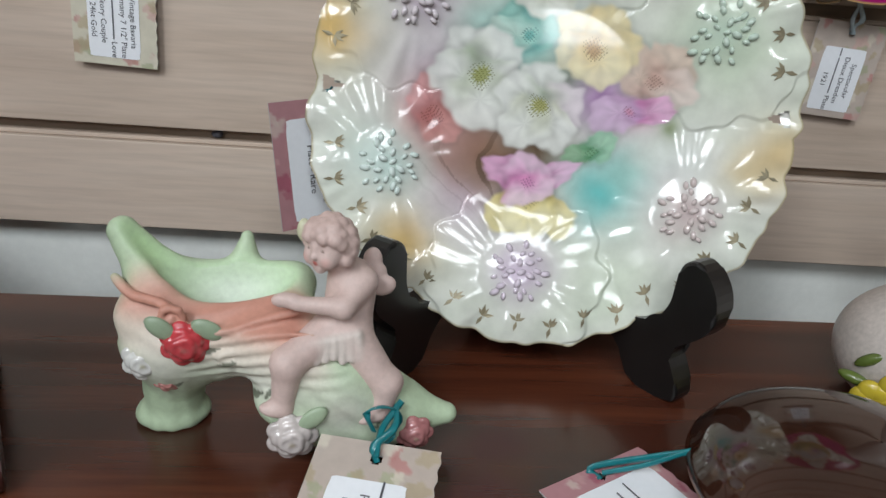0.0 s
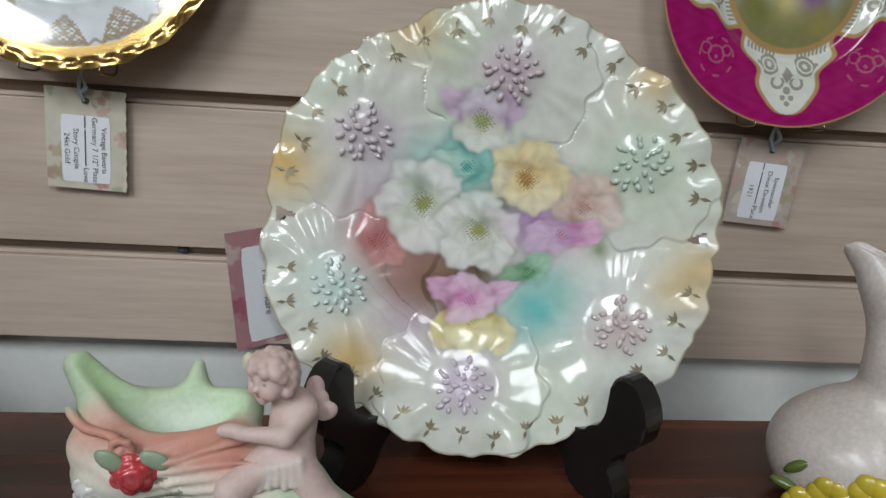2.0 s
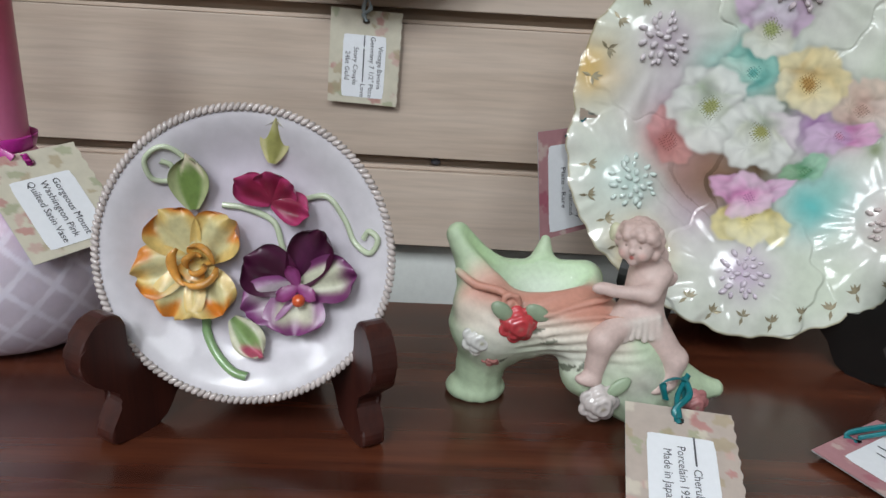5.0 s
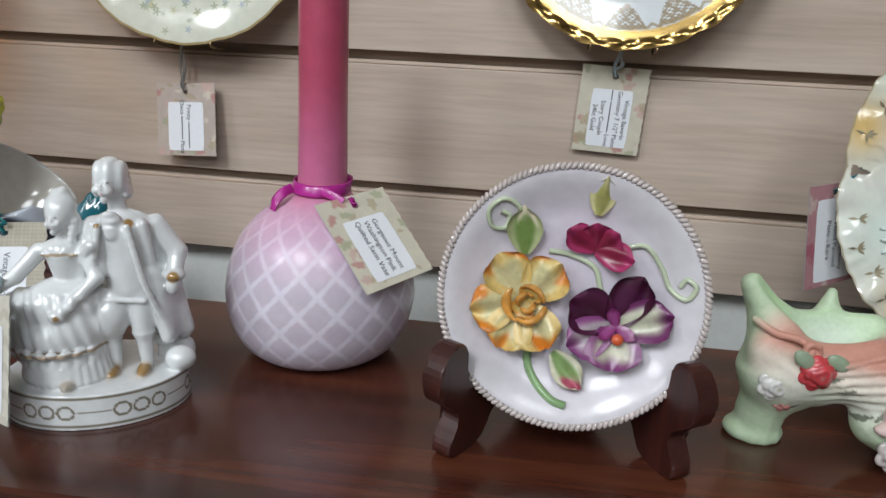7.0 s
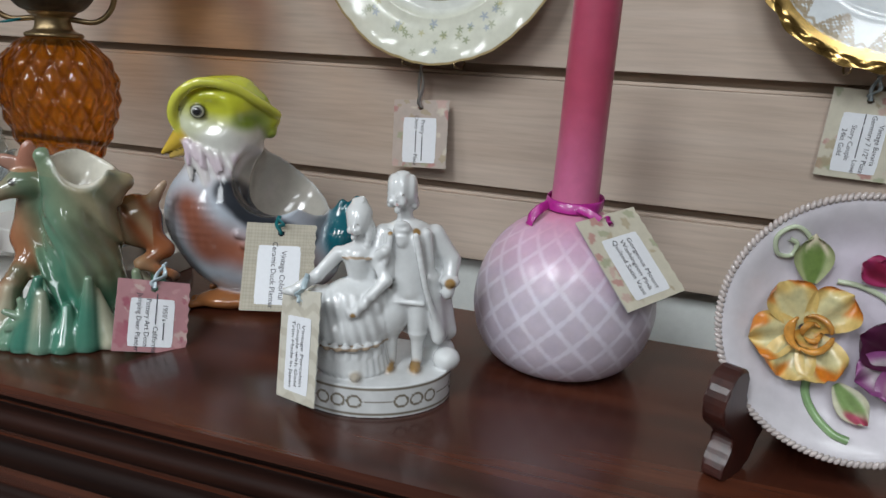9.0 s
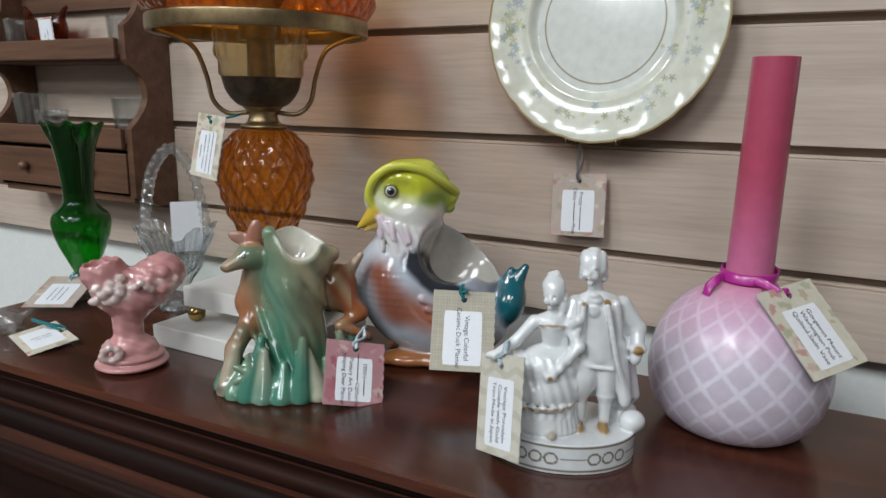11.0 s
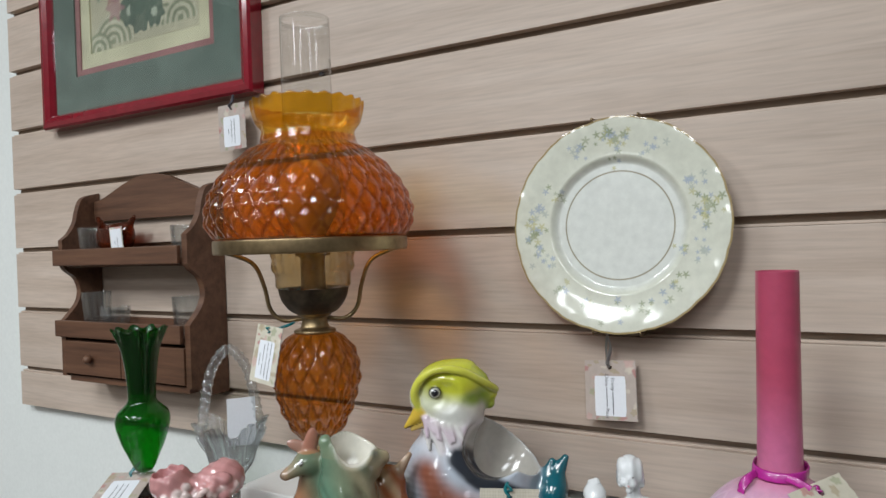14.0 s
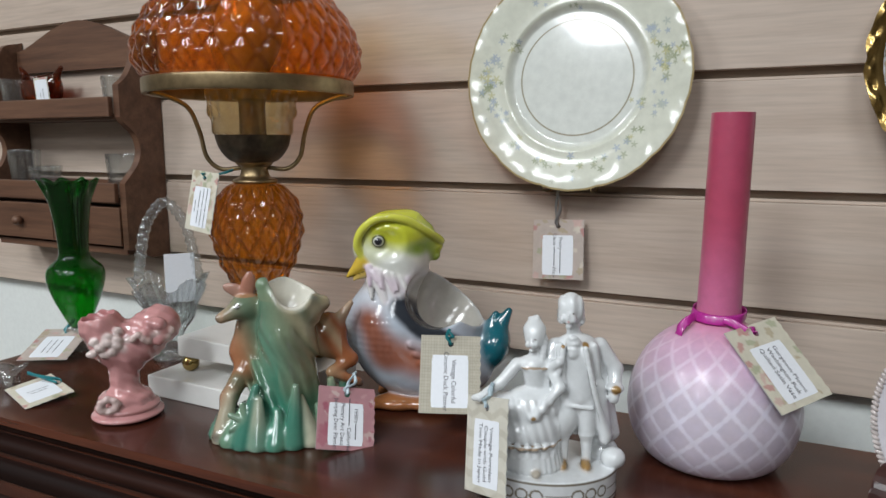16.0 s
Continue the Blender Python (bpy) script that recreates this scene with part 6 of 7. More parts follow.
    # lady
    c.ball((-0.0180, -0.004, 0.1035), (0.0066, 0.0068, 0.0086)).ball((-0.0180, -0.001, 0.1075), (0.0074, 0.0072, 0.0066)).ball((-0.0180, 0.001, 0.1125), (0.0044, 0.0046, 0.0042)).ball((-0.0192, -0.0105, 0.1005), (0.0026, 0.0022, 0.0032)).ball((-0.0115, -0.002, 0.098), (0.0028, 0.003, 0.0066))
    c.limb((-0.0175, -0.003, 0.096), (-0.0175, -0.003, 0.089), 0.0032, 0.0038).ball((-0.0180, -0.004, 0.086), (0.0105, 0.0070, 0.0058)).limb((-0.0180, -0.005, 0.083), (-0.0170, -0.005, 0.070), 0.0078, 0.0060)
    c.ball((-0.0170, -0.006, 0.058), (0.0190, 0.0135, 0.0140)).ball((-0.0190, -0.008, 0.044), (0.0195, 0.0155, 0.0190)).ball((-0.0200, -0.009, 0.032), (0.0185, 0.0150, 0.0125))
    c.ball((-0.034, -0.006, 0.042), (0.014, 0.013, 0.019)).ball((-0.038, -0.004, 0.056), (0.011, 0.010, 0.010)).ball((0.0, -0.006, 0.050), (0.011, 0.010, 0.012))
    for i in range(15):
        a = math.pi * (1.05 + 0.9 * i / 14)
        c.limb((-0.0195 + 0.0165 * math.cos(a), -0.008 + 0.0140 * math.sin(a), 0.034), (-0.0195 + 0.0188 * math.cos(a), -0.008 + 0.0165 * math.sin(a), 0.0215), 0.0020, 0.0027, k=0.0010)
    c.limb((-0.0290, -0.004, 0.085), (-0.0400, -0.008, 0.073), 0.0042, 0.0036).limb((-0.0400, -0.008, 0.073), (-0.0520, -0.012, 0.0655), 0.0034, 0.0028).ball((-0.0545, -0.013, 0.0650), (0.0036, 0.0026, 0.0026))
    c.limb((-0.0075, -0.006, 0.084), (-0.0020, -0.013, 0.073), 0.0040, 0.0034).limb((-0.0020, -0.013, 0.073), (-0.0160, -0.021, 0.059), 0.0032, 0.0028).ball((-0.0190, -0.0222, 0.0565), (0.0034, 0.0024, 0.0030))
    c.ball((-0.0170, -0.0260, 0.0215), (0.0030, 0.0055, 0.0026), (0.50, 0.44, 0.36))
    face((-0.0185, -0.0045, 0.1025), 0.0066, (-0.35, -0.93, -0.10), (0.936, -0.352, 0))
    c.ball((-0.0225, -0.0065, 0.0555), (0.0165, 0.0155, 0.0155), k=0.002).ball((-0.0235, -0.0075, 0.0435), (0.0185, 0.0175, 0.0125), k=0.002)
    for q in range(34):
        a = math.pi * (0.90 + 1.2 * q / 33)
        c.ball((-0.0225 + 0.0196 * math.cos(a), -0.0078 + 0.0183 * math.sin(a), 0.0375 + 0.0008 * math.sin(q * 2.0)), (0.0020, 0.0020, 0.0016), k=0.0008)
        c.limb((-0.0215 + 0.0170 * math.cos(a), -0.0075 + 0.0160 * math.sin(a), 0.0350), (-0.0215 + 0.0186 * math.cos(a), -0.0075 + 0.0175 * math.sin(a), 0.0230), 0.0014, 0.0020, k=0.0008)
    for q in range(9):
        c.ball((-0.0255 + 0.0019 * q, -0.0100 - 0.0012 * math.sin(q * 0.4), 0.0850 - 0.0018 * math.sin(q * 0.39)), 0.0013, k=0.0005)
    for q in range(5):
        c.ball((-0.0120 - 0.0004 * q, -0.0050 - 0.0006 * q, 0.1000 - 0.0030 * q), 0.0024, k=0.0006)
    c.ridges(lambda x, y, z: 0.00038 * np.sin(x * 1100 + z * 160 + 2 * np.sin(z * 120)) * (z > 0.030) * (z < 0.066) * (x < -0.002) + 0.0005 * np.sin(x * 900) * (z > 0.1145) * (z < 0.13))
    def pt(v, col):
        x, y, z = v.T
        for cx, cy, cz, r in ((0.0335, -0.008, 0.0715, 0.0036), (-0.0005, -0.011, 0.1005, 0.0028), (0.0140, -0.008, 0.1000, 0.0030), (-0.0190, -0.0245, 0.0560, 0.0020), (0.0335, -0.0115, 0.0715, 0.0040)):
            col = dab(v, col, (cx, cy, cz), r, G, 0.4)
        for cx, cy, cz, fx in ((0.0050, 0.0, 0.1190, -0.30), (-0.0185, -0.0045, 0.1025, -0.35)):
            for q in (-1, 1):
                col = dab(v, col, (cx + 0.0031 * q + 0.0078 * fx, cy - 0.0072, cz + 0.0008), (0.0010, 0.0022, 0.0006), (0.20, 0.17, 0.15), 0.4)
            col = dab(v, col, (cx + 0.0078 * fx, cy - 0.0076, cz - 0.0044), (0.0012, 0.0024, 0.0006), (0.60, 0.30, 0.28), 0.4)
        hem = (np.abs(z - 0.0372) < 0.0009) & (y < -0.006) & (x < 0.0) | (np.abs(z - 0.0850 + 0.05 * np.abs(x + 0.018)) < 0.0007) & (y < -0.009) & (x < -0.010) & (x > -0.027)
        col = mixc(col, G, 0.75 * hem)
        rad = np.sqrt(((x + 0.008) / 0.0455) ** 2 + (y / 0.034) ** 2)
        ang = np.arctan2(y / 0.034, (x + 0.008) / 0.0455)
        side = (rad > 0.9) & (z < 0.0195)
        line = np.minimum(np.abs(z - 0.0172), np.abs(z - 0.0022)) < 0.0007
        u = np.mod(ang + 0.3, 1)
        dash = (np.abs(z - 0.0098) < 0.0006) & (u > 0.66)
        ring = np.zeros(len(z), bool)
        for k in range(3):
            ring |= np.abs(np.hypot((u - 0.11 - 0.21 * k) * 0.040, z - 0.0098) - 0.0034) < 0.0006
        return mixc(col, (0.16, 0.13, 0.08), 0.9 * (side & (line | dash | ring)))
    ob = c.skin("couple_figurine", M_PORC, None, "", pt, pose(-0.475, -0.222, D, 0, 0, 22))
    tagged(ob, "glossy white porcelain figurine of a couple with gold trim", "figurine")


couple()

# ---- duck planter ----
def duck():
    BL, PK, BK, TE = (0.50, 0.55, 0.62), (0.38, 0.13, 0.075), (0.03, 0.035, 0.045), (0.006, 0.11, 0.145)
    c = Clay((-0.085, -0.055, -0.002), (0.085, 0.055, 0.178), 0.00115, BL, 0.007)
    c.ball((-0.022, 0, 0.068), (0.044, 0.036, 0.046)).ball((-0.004, 0, 0.045), (0.050, 0.036, 0.040)).ball((0.012, 0, 0.030), (0.046, 0.031, 0.028))
    c.ball((0.006, 0.004, 0.072), (0.044, 0.033, 0.044), rot=(0, 28, 0))
    c.limb((-0.022, 0, 0.095), (-0.0215, 0, 0.122), 0.028, 0.0255, (0.70, 0.66, 0.66))
    c.ball((-0.027, 0, 0.138), (0.0315, 0.0265, 0.027), (0.68, 0.70, 0.50))
    c.limb((0.040, 0, 0.034), (0.057, 0.002, 0.066), 0.0160, 0.0065, TE, 0.006).ball((0.058, 0.0, 0.049), (0.0135, 0.018, 0.021), TE, 0.004, (0, 20, 0))
    c.limb((0.056, 0, 0.054), (0.071, 0, 0.081), 0.0120, 0.0030, TE, 0.004).limb((0.052, 0, 0.056), (0.060, 0, 0.078), 0.0080, 0.0030, TE, 0.003)
    # crest: a cap drawn out to a point behind
    cap = (0.56, 0.58, 0.04)
    c.ball((-0.0245, 0, 0.148), (0.0285, 0.0280, 0.0225), cap, 0.003, (0, -4, 0)).limb((-0.012, 0, 0.154), (0.010, 0, 0.140), 0.0160, 0.0060, cap, 0.005).limb((-0.004, 0, 0.146), (0.0085, 0, 0.131), 0.0150, 0.0050, (0.28, 0.36, 0.03), 0.004)
    c.ball((-0.0325, -0.034, 0.145), (0.0245, 0.0130, 0.0180), None, 0.003, (0, 8, 0), cut=True)
    brim = [(-0.0470, -0.016, 0.130), (-0.0525, -0.0190, 0.142), (-0.0480, -0.0225, 0.156), (-0.0340, -0.0245, 0.1660), (-0.0140, -0.0225, 0.1640), (0.0030, -0.0150, 0.1535), (0.0140, -0.0040, 0.1440)]
    bp = spline(brim, 46)
    for p, q in zip(bp[:-1], bp[1:]):
        c.limb(p, q, 0.0032, 0.0032, (0.64, 0.64, 0.08), 0.0012)
    # cheek feathers
    rg = random.Random(21)
    for i in range(30):
        a, row = rg.random(), i % 2
        x0, z0 = -0.0440 + 0.040 * a, 0.124 - 0.012 * a - 0.010 * row
        y0 = -0.0235 + 0.014 * (a - 0.45) ** 2
        c.limb((x0, y0, z0), (x0 + rg.uniform(0.001, 0.008), y0 - 0.0052, z0 - rg.uniform(0.010, 0.017)), rg.uniform(0.0024, 0.0036), 0.0012, rg.choice([(0.68, 0.58, 0.63), (0.72, 0.70, 0.68), (0.62, 0.50, 0.58)]), 0.0012)
    # breast scales
    def scales(x, y, z):
        on = step(0.046, 0.056, z) * (1 - step(0.080, 0.088, z)) * step(-0.004, -0.016, y) * (1 - step(-0.030, -0.018, x))
        return -0.00032 * on * np.sin((x + z) * 560) * np.sin((x - z) * 560)
    c.ridges(scales)
    c.limb((-0.0470, -0.013, 0.1280), (-0.0610, -0.016, 0.1155), 0.0085, 0.0016, (0.62, 0.42, 0.05), 0.0016).limb((-0.0440, -0.013, 0.1200), (-0.0560, -0.016, 0.1130), 0.0056, 0.0014, (0.58, 0.40, 0.10), 0.002)
    # opening in the back
    c.ball((0.026, 0.000, 0.094), (0.031, 0.0245, 0.043), (0.50, 0.47, 0.42), 0.002, (0, 24, 0), cut=True)
    c.ball((0.012, -0.024, 0.100), (0.026, 0.022, 0.028), None, 0.003, (0, 30, 0), cut=True)
    # wing folds
    for i in range(5):
        c.limb((-0.010 + 0.004 * i, -0.036 + 0.0006 * i, 0.062 - 0.008 * i), (0.034 + 0.002 * i, -0.030, 0.042 - 0.007 * i), 0.0034, 0.0022, None, 0.002)
    F = (0.40, 0.15, 0.05)
    for sx, sy in ((-0.022, -0.018), (0.004, -0.020), (-0.014, 0.020)):
        c.ball((sx, sy, 0.006), (0.022, 0.013, 0.007), F, 0.003)
        for t in (-0.006, 0.0, 0.006):
            c.limb((sx - 0.010, sy + t * 0.6, 0.006), (sx - 0.024, sy + t, 0.0035), 0.0036, 0.0028, F, 0.0015)
    c.floor(0.0)
    def pt(v, col):
        x, y, z = v.T
        col = streak(v, col, (-0.030, 0.056), (0.026, 0.034), 0.024, PK, 0.95)
        col = streak(v, col, (-0.044, 0.080), (-0.030, 0.050), 0.020, (0.30, 0.105, 0.065), 0.9)
        col = streak(v, col, (-0.018, 0.092), (0.000, 0.074), 0.012, BK, 0.55)
        col = streak(v, col, (-0.006, 0.078), (0.036, 0.054), 0.0090, BK, 0.55)
        col = dab(v, col, (-0.022, -0.030, 0.126), (0.022, 0.02, 0.014), (0.72, 0.72, 0.66), 0.7)
        col = dab(v, col, (-0.002, -0.02, 0.140), (0.018, 0.03, 0.010), (0.22, 0.33, 0.02), 0.8)
        e = (-0.0355, -0.0262, 0.1465)
        col = dab(v, col, e, 0.0060, (0.08, 0.09, 0.08), 0.3)
        col = dab(v, col, e, 0.0050, (0.66, 0.66, 0.60), 0.2)
        col = dab(v, col, e, 0.0036, (0.015, 0.015, 0.02), 0.2)
        lip = (x < -0.047) & (z < 0.126) & (np.abs(z - 0.1150 - 0.40 * (x + 0.060)) < 0.0006)
        return mixc(col, (0.05, 0.03, 0.01), 0.8 * lip)
    c.ball((-0.0355, -0.0215, 0.1465), 0.0050, (0.015, 0.015, 0.02), 0.0008)
    ob = c.skin("duck_planter", M_PORC, None, "", pt, pose(-0.628, -0.124, D, 0, 0, 27.5) @ Matrix.Diagonal((1.05, 1.05, 1.0, 1)))
    tagged(ob, "glossy hand-painted ceramic duck planter with yellow-green crest", "planter")


duck()

# ---- deer planter ----
def deer():
    GN, TN, IV, BR = (0.075, 0.21, 0.125), (0.38, 0.30, 0.18), (0.72, 0.69, 0.60), (0.36, 0.115, 0.04)
    c = Clay((-0.085, -0.06, -0.002), (0.075, 0.055, 0.132), 0.001, TN, 0.006)
    c.ball((0.001, -0.004, 0.008), (0.055, 0.040, 0.017), (0.20, 0.33, 0.23))
    c.limb((0.000, -0.002, 0.010), (0.000, -0.002, 0.042), 0.034, 0.0250, GN).limb((0.000, -0.002, 0.042), (0.002, -0.002, 0.080), 0.0245, 0.0225, (0.28, 0.31, 0.19)).limb((0.002, -0.002, 0.080), (0.005, -0.004, 0.106), 0.0215, 0.0220, (0.26, 0.30, 0.19))
    c.limb((-0.006, -0.006, 0.104), (-0.0145, -0.010, 0.1195), 0.0120, 0.0060, (0.22, 0.32, 0.20)).limb((0.014, -0.005, 0.094), (0.0300, -0.006, 0.1020), 0.0150, 0.0062, TN)
    # hollow mouth: high to one side, dipped in front
    c.ball((0.034, -0.004, 0.1500), (0.046, 0.050, 0.0400), IV, 0.003, cut=True)
    c.ball((0.006, -0.0055, 0.1180), (0.0190, 0.0160, 0.0300), IV, 0.002, (0, 12, 0), cut=True)
    c.ball((0.010, -0.0300, 0.1240), (0.0210, 0.0190, 0.0240), IV, 0.003, (0, 18, 0), cut=True)
    c.ridges(lambda x, y, z: (-0.0021 * np.sin(z * 130 + x * 330 + 3.0 * np.sin(z * 48 + x * 70)) - 0.0006 * np.sin(z * 260 + x * 700 + 2 * np.sin(z * 90))) * (1 - step(0.078, 0.092, z)) * step(0.012, 0.03, z) * (y < 0.006) * (np.abs(x) < 0.036))
    for i in range(15):
        a = math.pi * (0.95 + 1.15 * i / 14)
        x0, y0 = 0.052 * math.cos(a), 0.037 * math.sin(a) - 0.004
        c.limb((x0, y0, 0.003), (x0 * 0.78 + 0.004 * math.sin(i * 2.1), y0 * 0.80, 0.026 + 0.018 * ((i * 5) % 3) / 2), 0.0085, 0.0030, [(0.20, 0.34, 0.22), (0.08, 0.23, 0.16), (0.56, 0.54, 0.40)][i % 3], 0.0025)
    for i in range(7):
        a = i * 0.9
        c.limb((-0.030 + 0.002 * math.cos(a), -0.031, 0.020 + 0.002 * math.sin(a)), (-0.030 + 0.013 * math.cos(a), -0.030, 0.020 + 0.013 * math.sin(a)), 0.0034, 0.0022, (0.26, 0.38, 0.26), 0.0014)
    # leaping deer behind the stump
    c.limb((-0.026, 0.016, 0.060), (0.034, 0.016, 0.072), 0.0165, 0.0150, BR).ball((0.036, 0.014, 0.070), (0.0150, 0.0145, 0.0185), BR)
    c.limb((-0.027, 0.014, 0.064), (-0.026, 0.010, 0.094), 0.0150, 0.0088, (0.46, 0.20, 0.10)).ball((-0.0280, 0.006, 0.100), (0.0125, 0.0100, 0.0102), (0.44, 0.24, 0.12), 0.004).limb((-0.033, 0.003, 0.099), (-0.0465, -0.002, 0.0935), 0.0075, 0.0044, (0.50, 0.34, 0.22), 0.004).ball((-0.0485, -0.003, 0.0935), 0.0026, (0.08, 0.06, 0.05), 0.0012)
    c.ball((-0.0265, 0.006, 0.115), (0.0056, 0.0028, 0.0130), (0.50, 0.22, 0.15), 0.002, (0, 10, 0)).ball((-0.0340, 0.008, 0.112), (0.0125, 0.0028, 0.0052), (0.52, 0.28, 0.21), 0.002, (0, 24, 0))
    c.limb((-0.030, 0.004, 0.050), (-0.044, -0.008, 0.032), 0.0092, 0.0054, (0.40, 0.16, 0.07)).limb((-0.044, -0.008, 0.032), (-0.050, -0.020, 0.009), 0.0042, 0.0026, (0.42, 0.24, 0.14)).ball((-0.0510, -0.022, 0.0065), (0.0046, 0.0036, 0.0042), (0.16, 0.12, 0.10), 0.002)
    c.limb((0.042, 0.012, 0.080), (0.0540, 0.010, 0.097), 0.0062, 0.0024, (0.52, 0.36, 0.24), 0.003)
    c.limb((0.040, 0.008, 0.062), (0.052, 0.002, 0.052), 0.0100, 0.0064, (0.40, 0.13, 0.05)).limb((0.052, 0.002, 0.052), (0.036, -0.004, 0.044), 0.0056, 0.0044, (0.42, 0.15, 0.06), 0.003).limb((0.036, -0.004, 0.044), (0.056, -0.006, 0.036), 0.0042, 0.0030, (0.40, 0.16, 0.07), 0.002).ball((0.058, -0.006, 0.034), 0.0034, (0.12, 0.08, 0.06), 0.002)
    c.floor(0.0)
    def pt(v, col):
        x, y, z = v.T
        col = col * np.where(col[:, :1] < 0.6, 0.80, 1.0)
        stump = (np.abs(x) < 0.045) & (y < 0.012) & (z < 0.108)
        streak = 0.5 + 0.5 * np.sin(x * 200 + z * 90 + 3 * np.sin(z * 52 + x * 60))
        green = (col[:, 1] > col[:, 0] * 0.95) | stump
        teal = np.exp(-((x + 0.018 - 0.012 * np.sin(z * 40)) / 0.016) ** 2)
        col = mixc(col, (0.035, 0.20, 0.14), 0.65 * teal * stump * (col[:, 0] < 0.5))
        col = mixc(col, (0.48, 0.40, 0.25), 0.55 * streak * stump * (x > -0.006) * (col[:, 0] < 0.5) * step(0.02, 0.06, z))
        col = mixc(col, (0.03, 0.19, 0.14), 0.5 * np.exp(-(((x + 0.028) / 0.018) ** 2 + ((z - 0.008) / 0.012) ** 2)))
        col = dab(v, col, (-0.0345, -0.0030, 0.1020), 0.0030, (0.03, 0.02, 0.015), 0.3)
        return col
    ob = c.skin("deer_planter", M_PORC, None, "", pt, pose(-0.700, -0.225, D, 0, 0, 40.5))
    tagged(ob, "green and brown glazed ceramic stump planter with leaping deer", "planter")


deer()

# ---- amber hobnail lamp ----
lamp = thing("hurricane_lamp", pose(-0.797, -0.142, D), "amber quilted glass parlour lamp with brass fittings on marble base", "lamp")
part("lower_slab", box(bmesh.new(), -0.062, 0.074, -0.083, 0.053, 0.0, 0.019, 0.0015), M_MARBLE, lamp, "white marble slab", smooth=False)
part("upper_slab", box(bmesh.new(), -0.048, 0.060, -0.068, 0.040, 0.0335, 0.052, 0.0015), M_MARBLE, lamp, "white marble slab", smooth=False)
for bx in (-0.036, 0.048):
    for by in (-0.056, 0.028):
        bm = bmesh.new()
        bmesh.ops.create_uvsphere(bm, u_segments=20, v_segments=14, radius=0.0078, matrix=Matrix.Translation((bx, by, 0.0263)))
        part("brass_foot", bm, M_BALL, lamp)
turned("stem", [(0.004, 0.052), (0.022, 0.0522), (0.023, 0.056), (0.016, 0.060), (0.010, 0.066), (0.010, 0.072), (0.017, 0.078), (0.019, 0.083), (0.012, 0.086)], M_BRASS, lamp, n=50, seg=64)
def diamonds(n, k, depth, z0, z1):
    def rip(R, Z, P, S):
        lat = (Z - z0) / (z1 - z0)
        a = np.mod(n * P / (2 * np.pi) + lat * k, 1) - 0.5
        b = np.mod(n * P / (2 * np.pi) - lat * k, 1) - 0.5
        puff = np.sqrt(np.clip((0.5 - np.abs(a)) * (0.5 - np.abs(b)) * 4, 0, 1))
        knot = np.exp(-((0.5 - np.abs(a)) ** 2 + (0.5 - np.abs(b)) ** 2) * 90)
        fade = step(0, 0.08, lat) * step(1, 0.92, lat)
        return R + depth * fade * (puff - 0.5 + 0.9 * knot)
    return rip
def quilt_tone(n, k, z0, z1):
    """Pressed glass is thicker, and so deeper in colour, along the diamond lines."""
    def tone(x, y, z, ph, s):
        lat = (z - z0) / (z1 - z0)
        a = np.mod(n * ph / (2 * np.pi) + lat * k, 1) - 0.5
        b = np.mod(n * ph / (2 * np.pi) - lat * k, 1) - 0.5
        e = np.minimum(0.5 - np.abs(a), 0.5 - np.abs(b))
        t = 0.66 + 0.34 * step(0.02, 0.20, e)
        return np.stack([0.25 + 0.75 * t, t, t], -1)
    return tone


turned("font", [(0.012, 0.083), (0.016, 0.085), (0.024, 0.095), (0.033, 0.112), (0.040, 0.133), (0.0425, 0.150), (0.040, 0.167), (0.033, 0.180), (0.022, 0.189), (0.012, 0.192)], M_FONT, lamp, "amber quilted glass font", n=140, seg=260, ripple=diamonds(15, 3.6, 0.0046, 0.083, 0.192), paint=quilt_tone(15, 3.6, 0.083, 0.192))
turned("collar", [(0.006, 0.190), (0.019, 0.190), (0.020, 0.193), (0.014, 0.196), (0.0125, 0.204), (0.016, 0.207), (0.018, 0.211), (0.010, 0.214)], M_BRASS, lamp, n=40, seg=48)
turned("burner_cup", [(0.010, 0.207), (0.022, 0.211), (0.031, 0.222), (0.0345, 0.234)], surf("sooty_brass", (0.11, 0.085, 0.06), 0.45, 0.7, var=0.6, scale=60, bump=0.2), lamp, n=40, seg=64)
turned("gallery", [(0.0345, 0.234), (0.0365, 0.237), (0.0365, 0.246), (0.0385, 0.252), (0.0395, 0.262), (0.0400, 0.276), (0.0405, 0.286)], M_SMOKE, lamp, "smoky pierced gallery glass", n=60, seg=180, ripple=lambda R, Z, P, S: R + 0.0018 * np.cos(20 * P) * step(0.246, 0.252, Z) * (0.6 + 0.4 * np.cos(Z * 420)))
turned("socket", [(0.006, 0.214), (0.012, 0.216), (0.012, 0.262), (0.017, 0.266), (0.017, 0.282), (0.006, 0.283)], M_BRASS, lamp, n=40, seg=40)
turned("bulb", [(0.013, 0.280), (0.015, 0.288), (0.026, 0.310), (0.030, 0.328), (0.025, 0.348), (0.010, 0.358), (0.0005, 0.359)], surf("frosted_bulb", (0.76, 0.68, 0.40), 0.4, var=0.05), lamp, n=40, seg=48)
for s in (-1, 1):
    tube("arm", [(s * 0.012, 0, 0.204), (s * 0.030, 0, 0.203), (s * 0.042, 0, 0.214), (s * 0.047, 0, 0.236), (s * 0.056, 0, 0.258), (s * 0.074, 0, 0.268), (s * 0.090, 0, 0.272)], 0.0021, M_BRASS, lamp, n=40, seg=10, m=pose(0, 0, 0, 0, 0, 38))
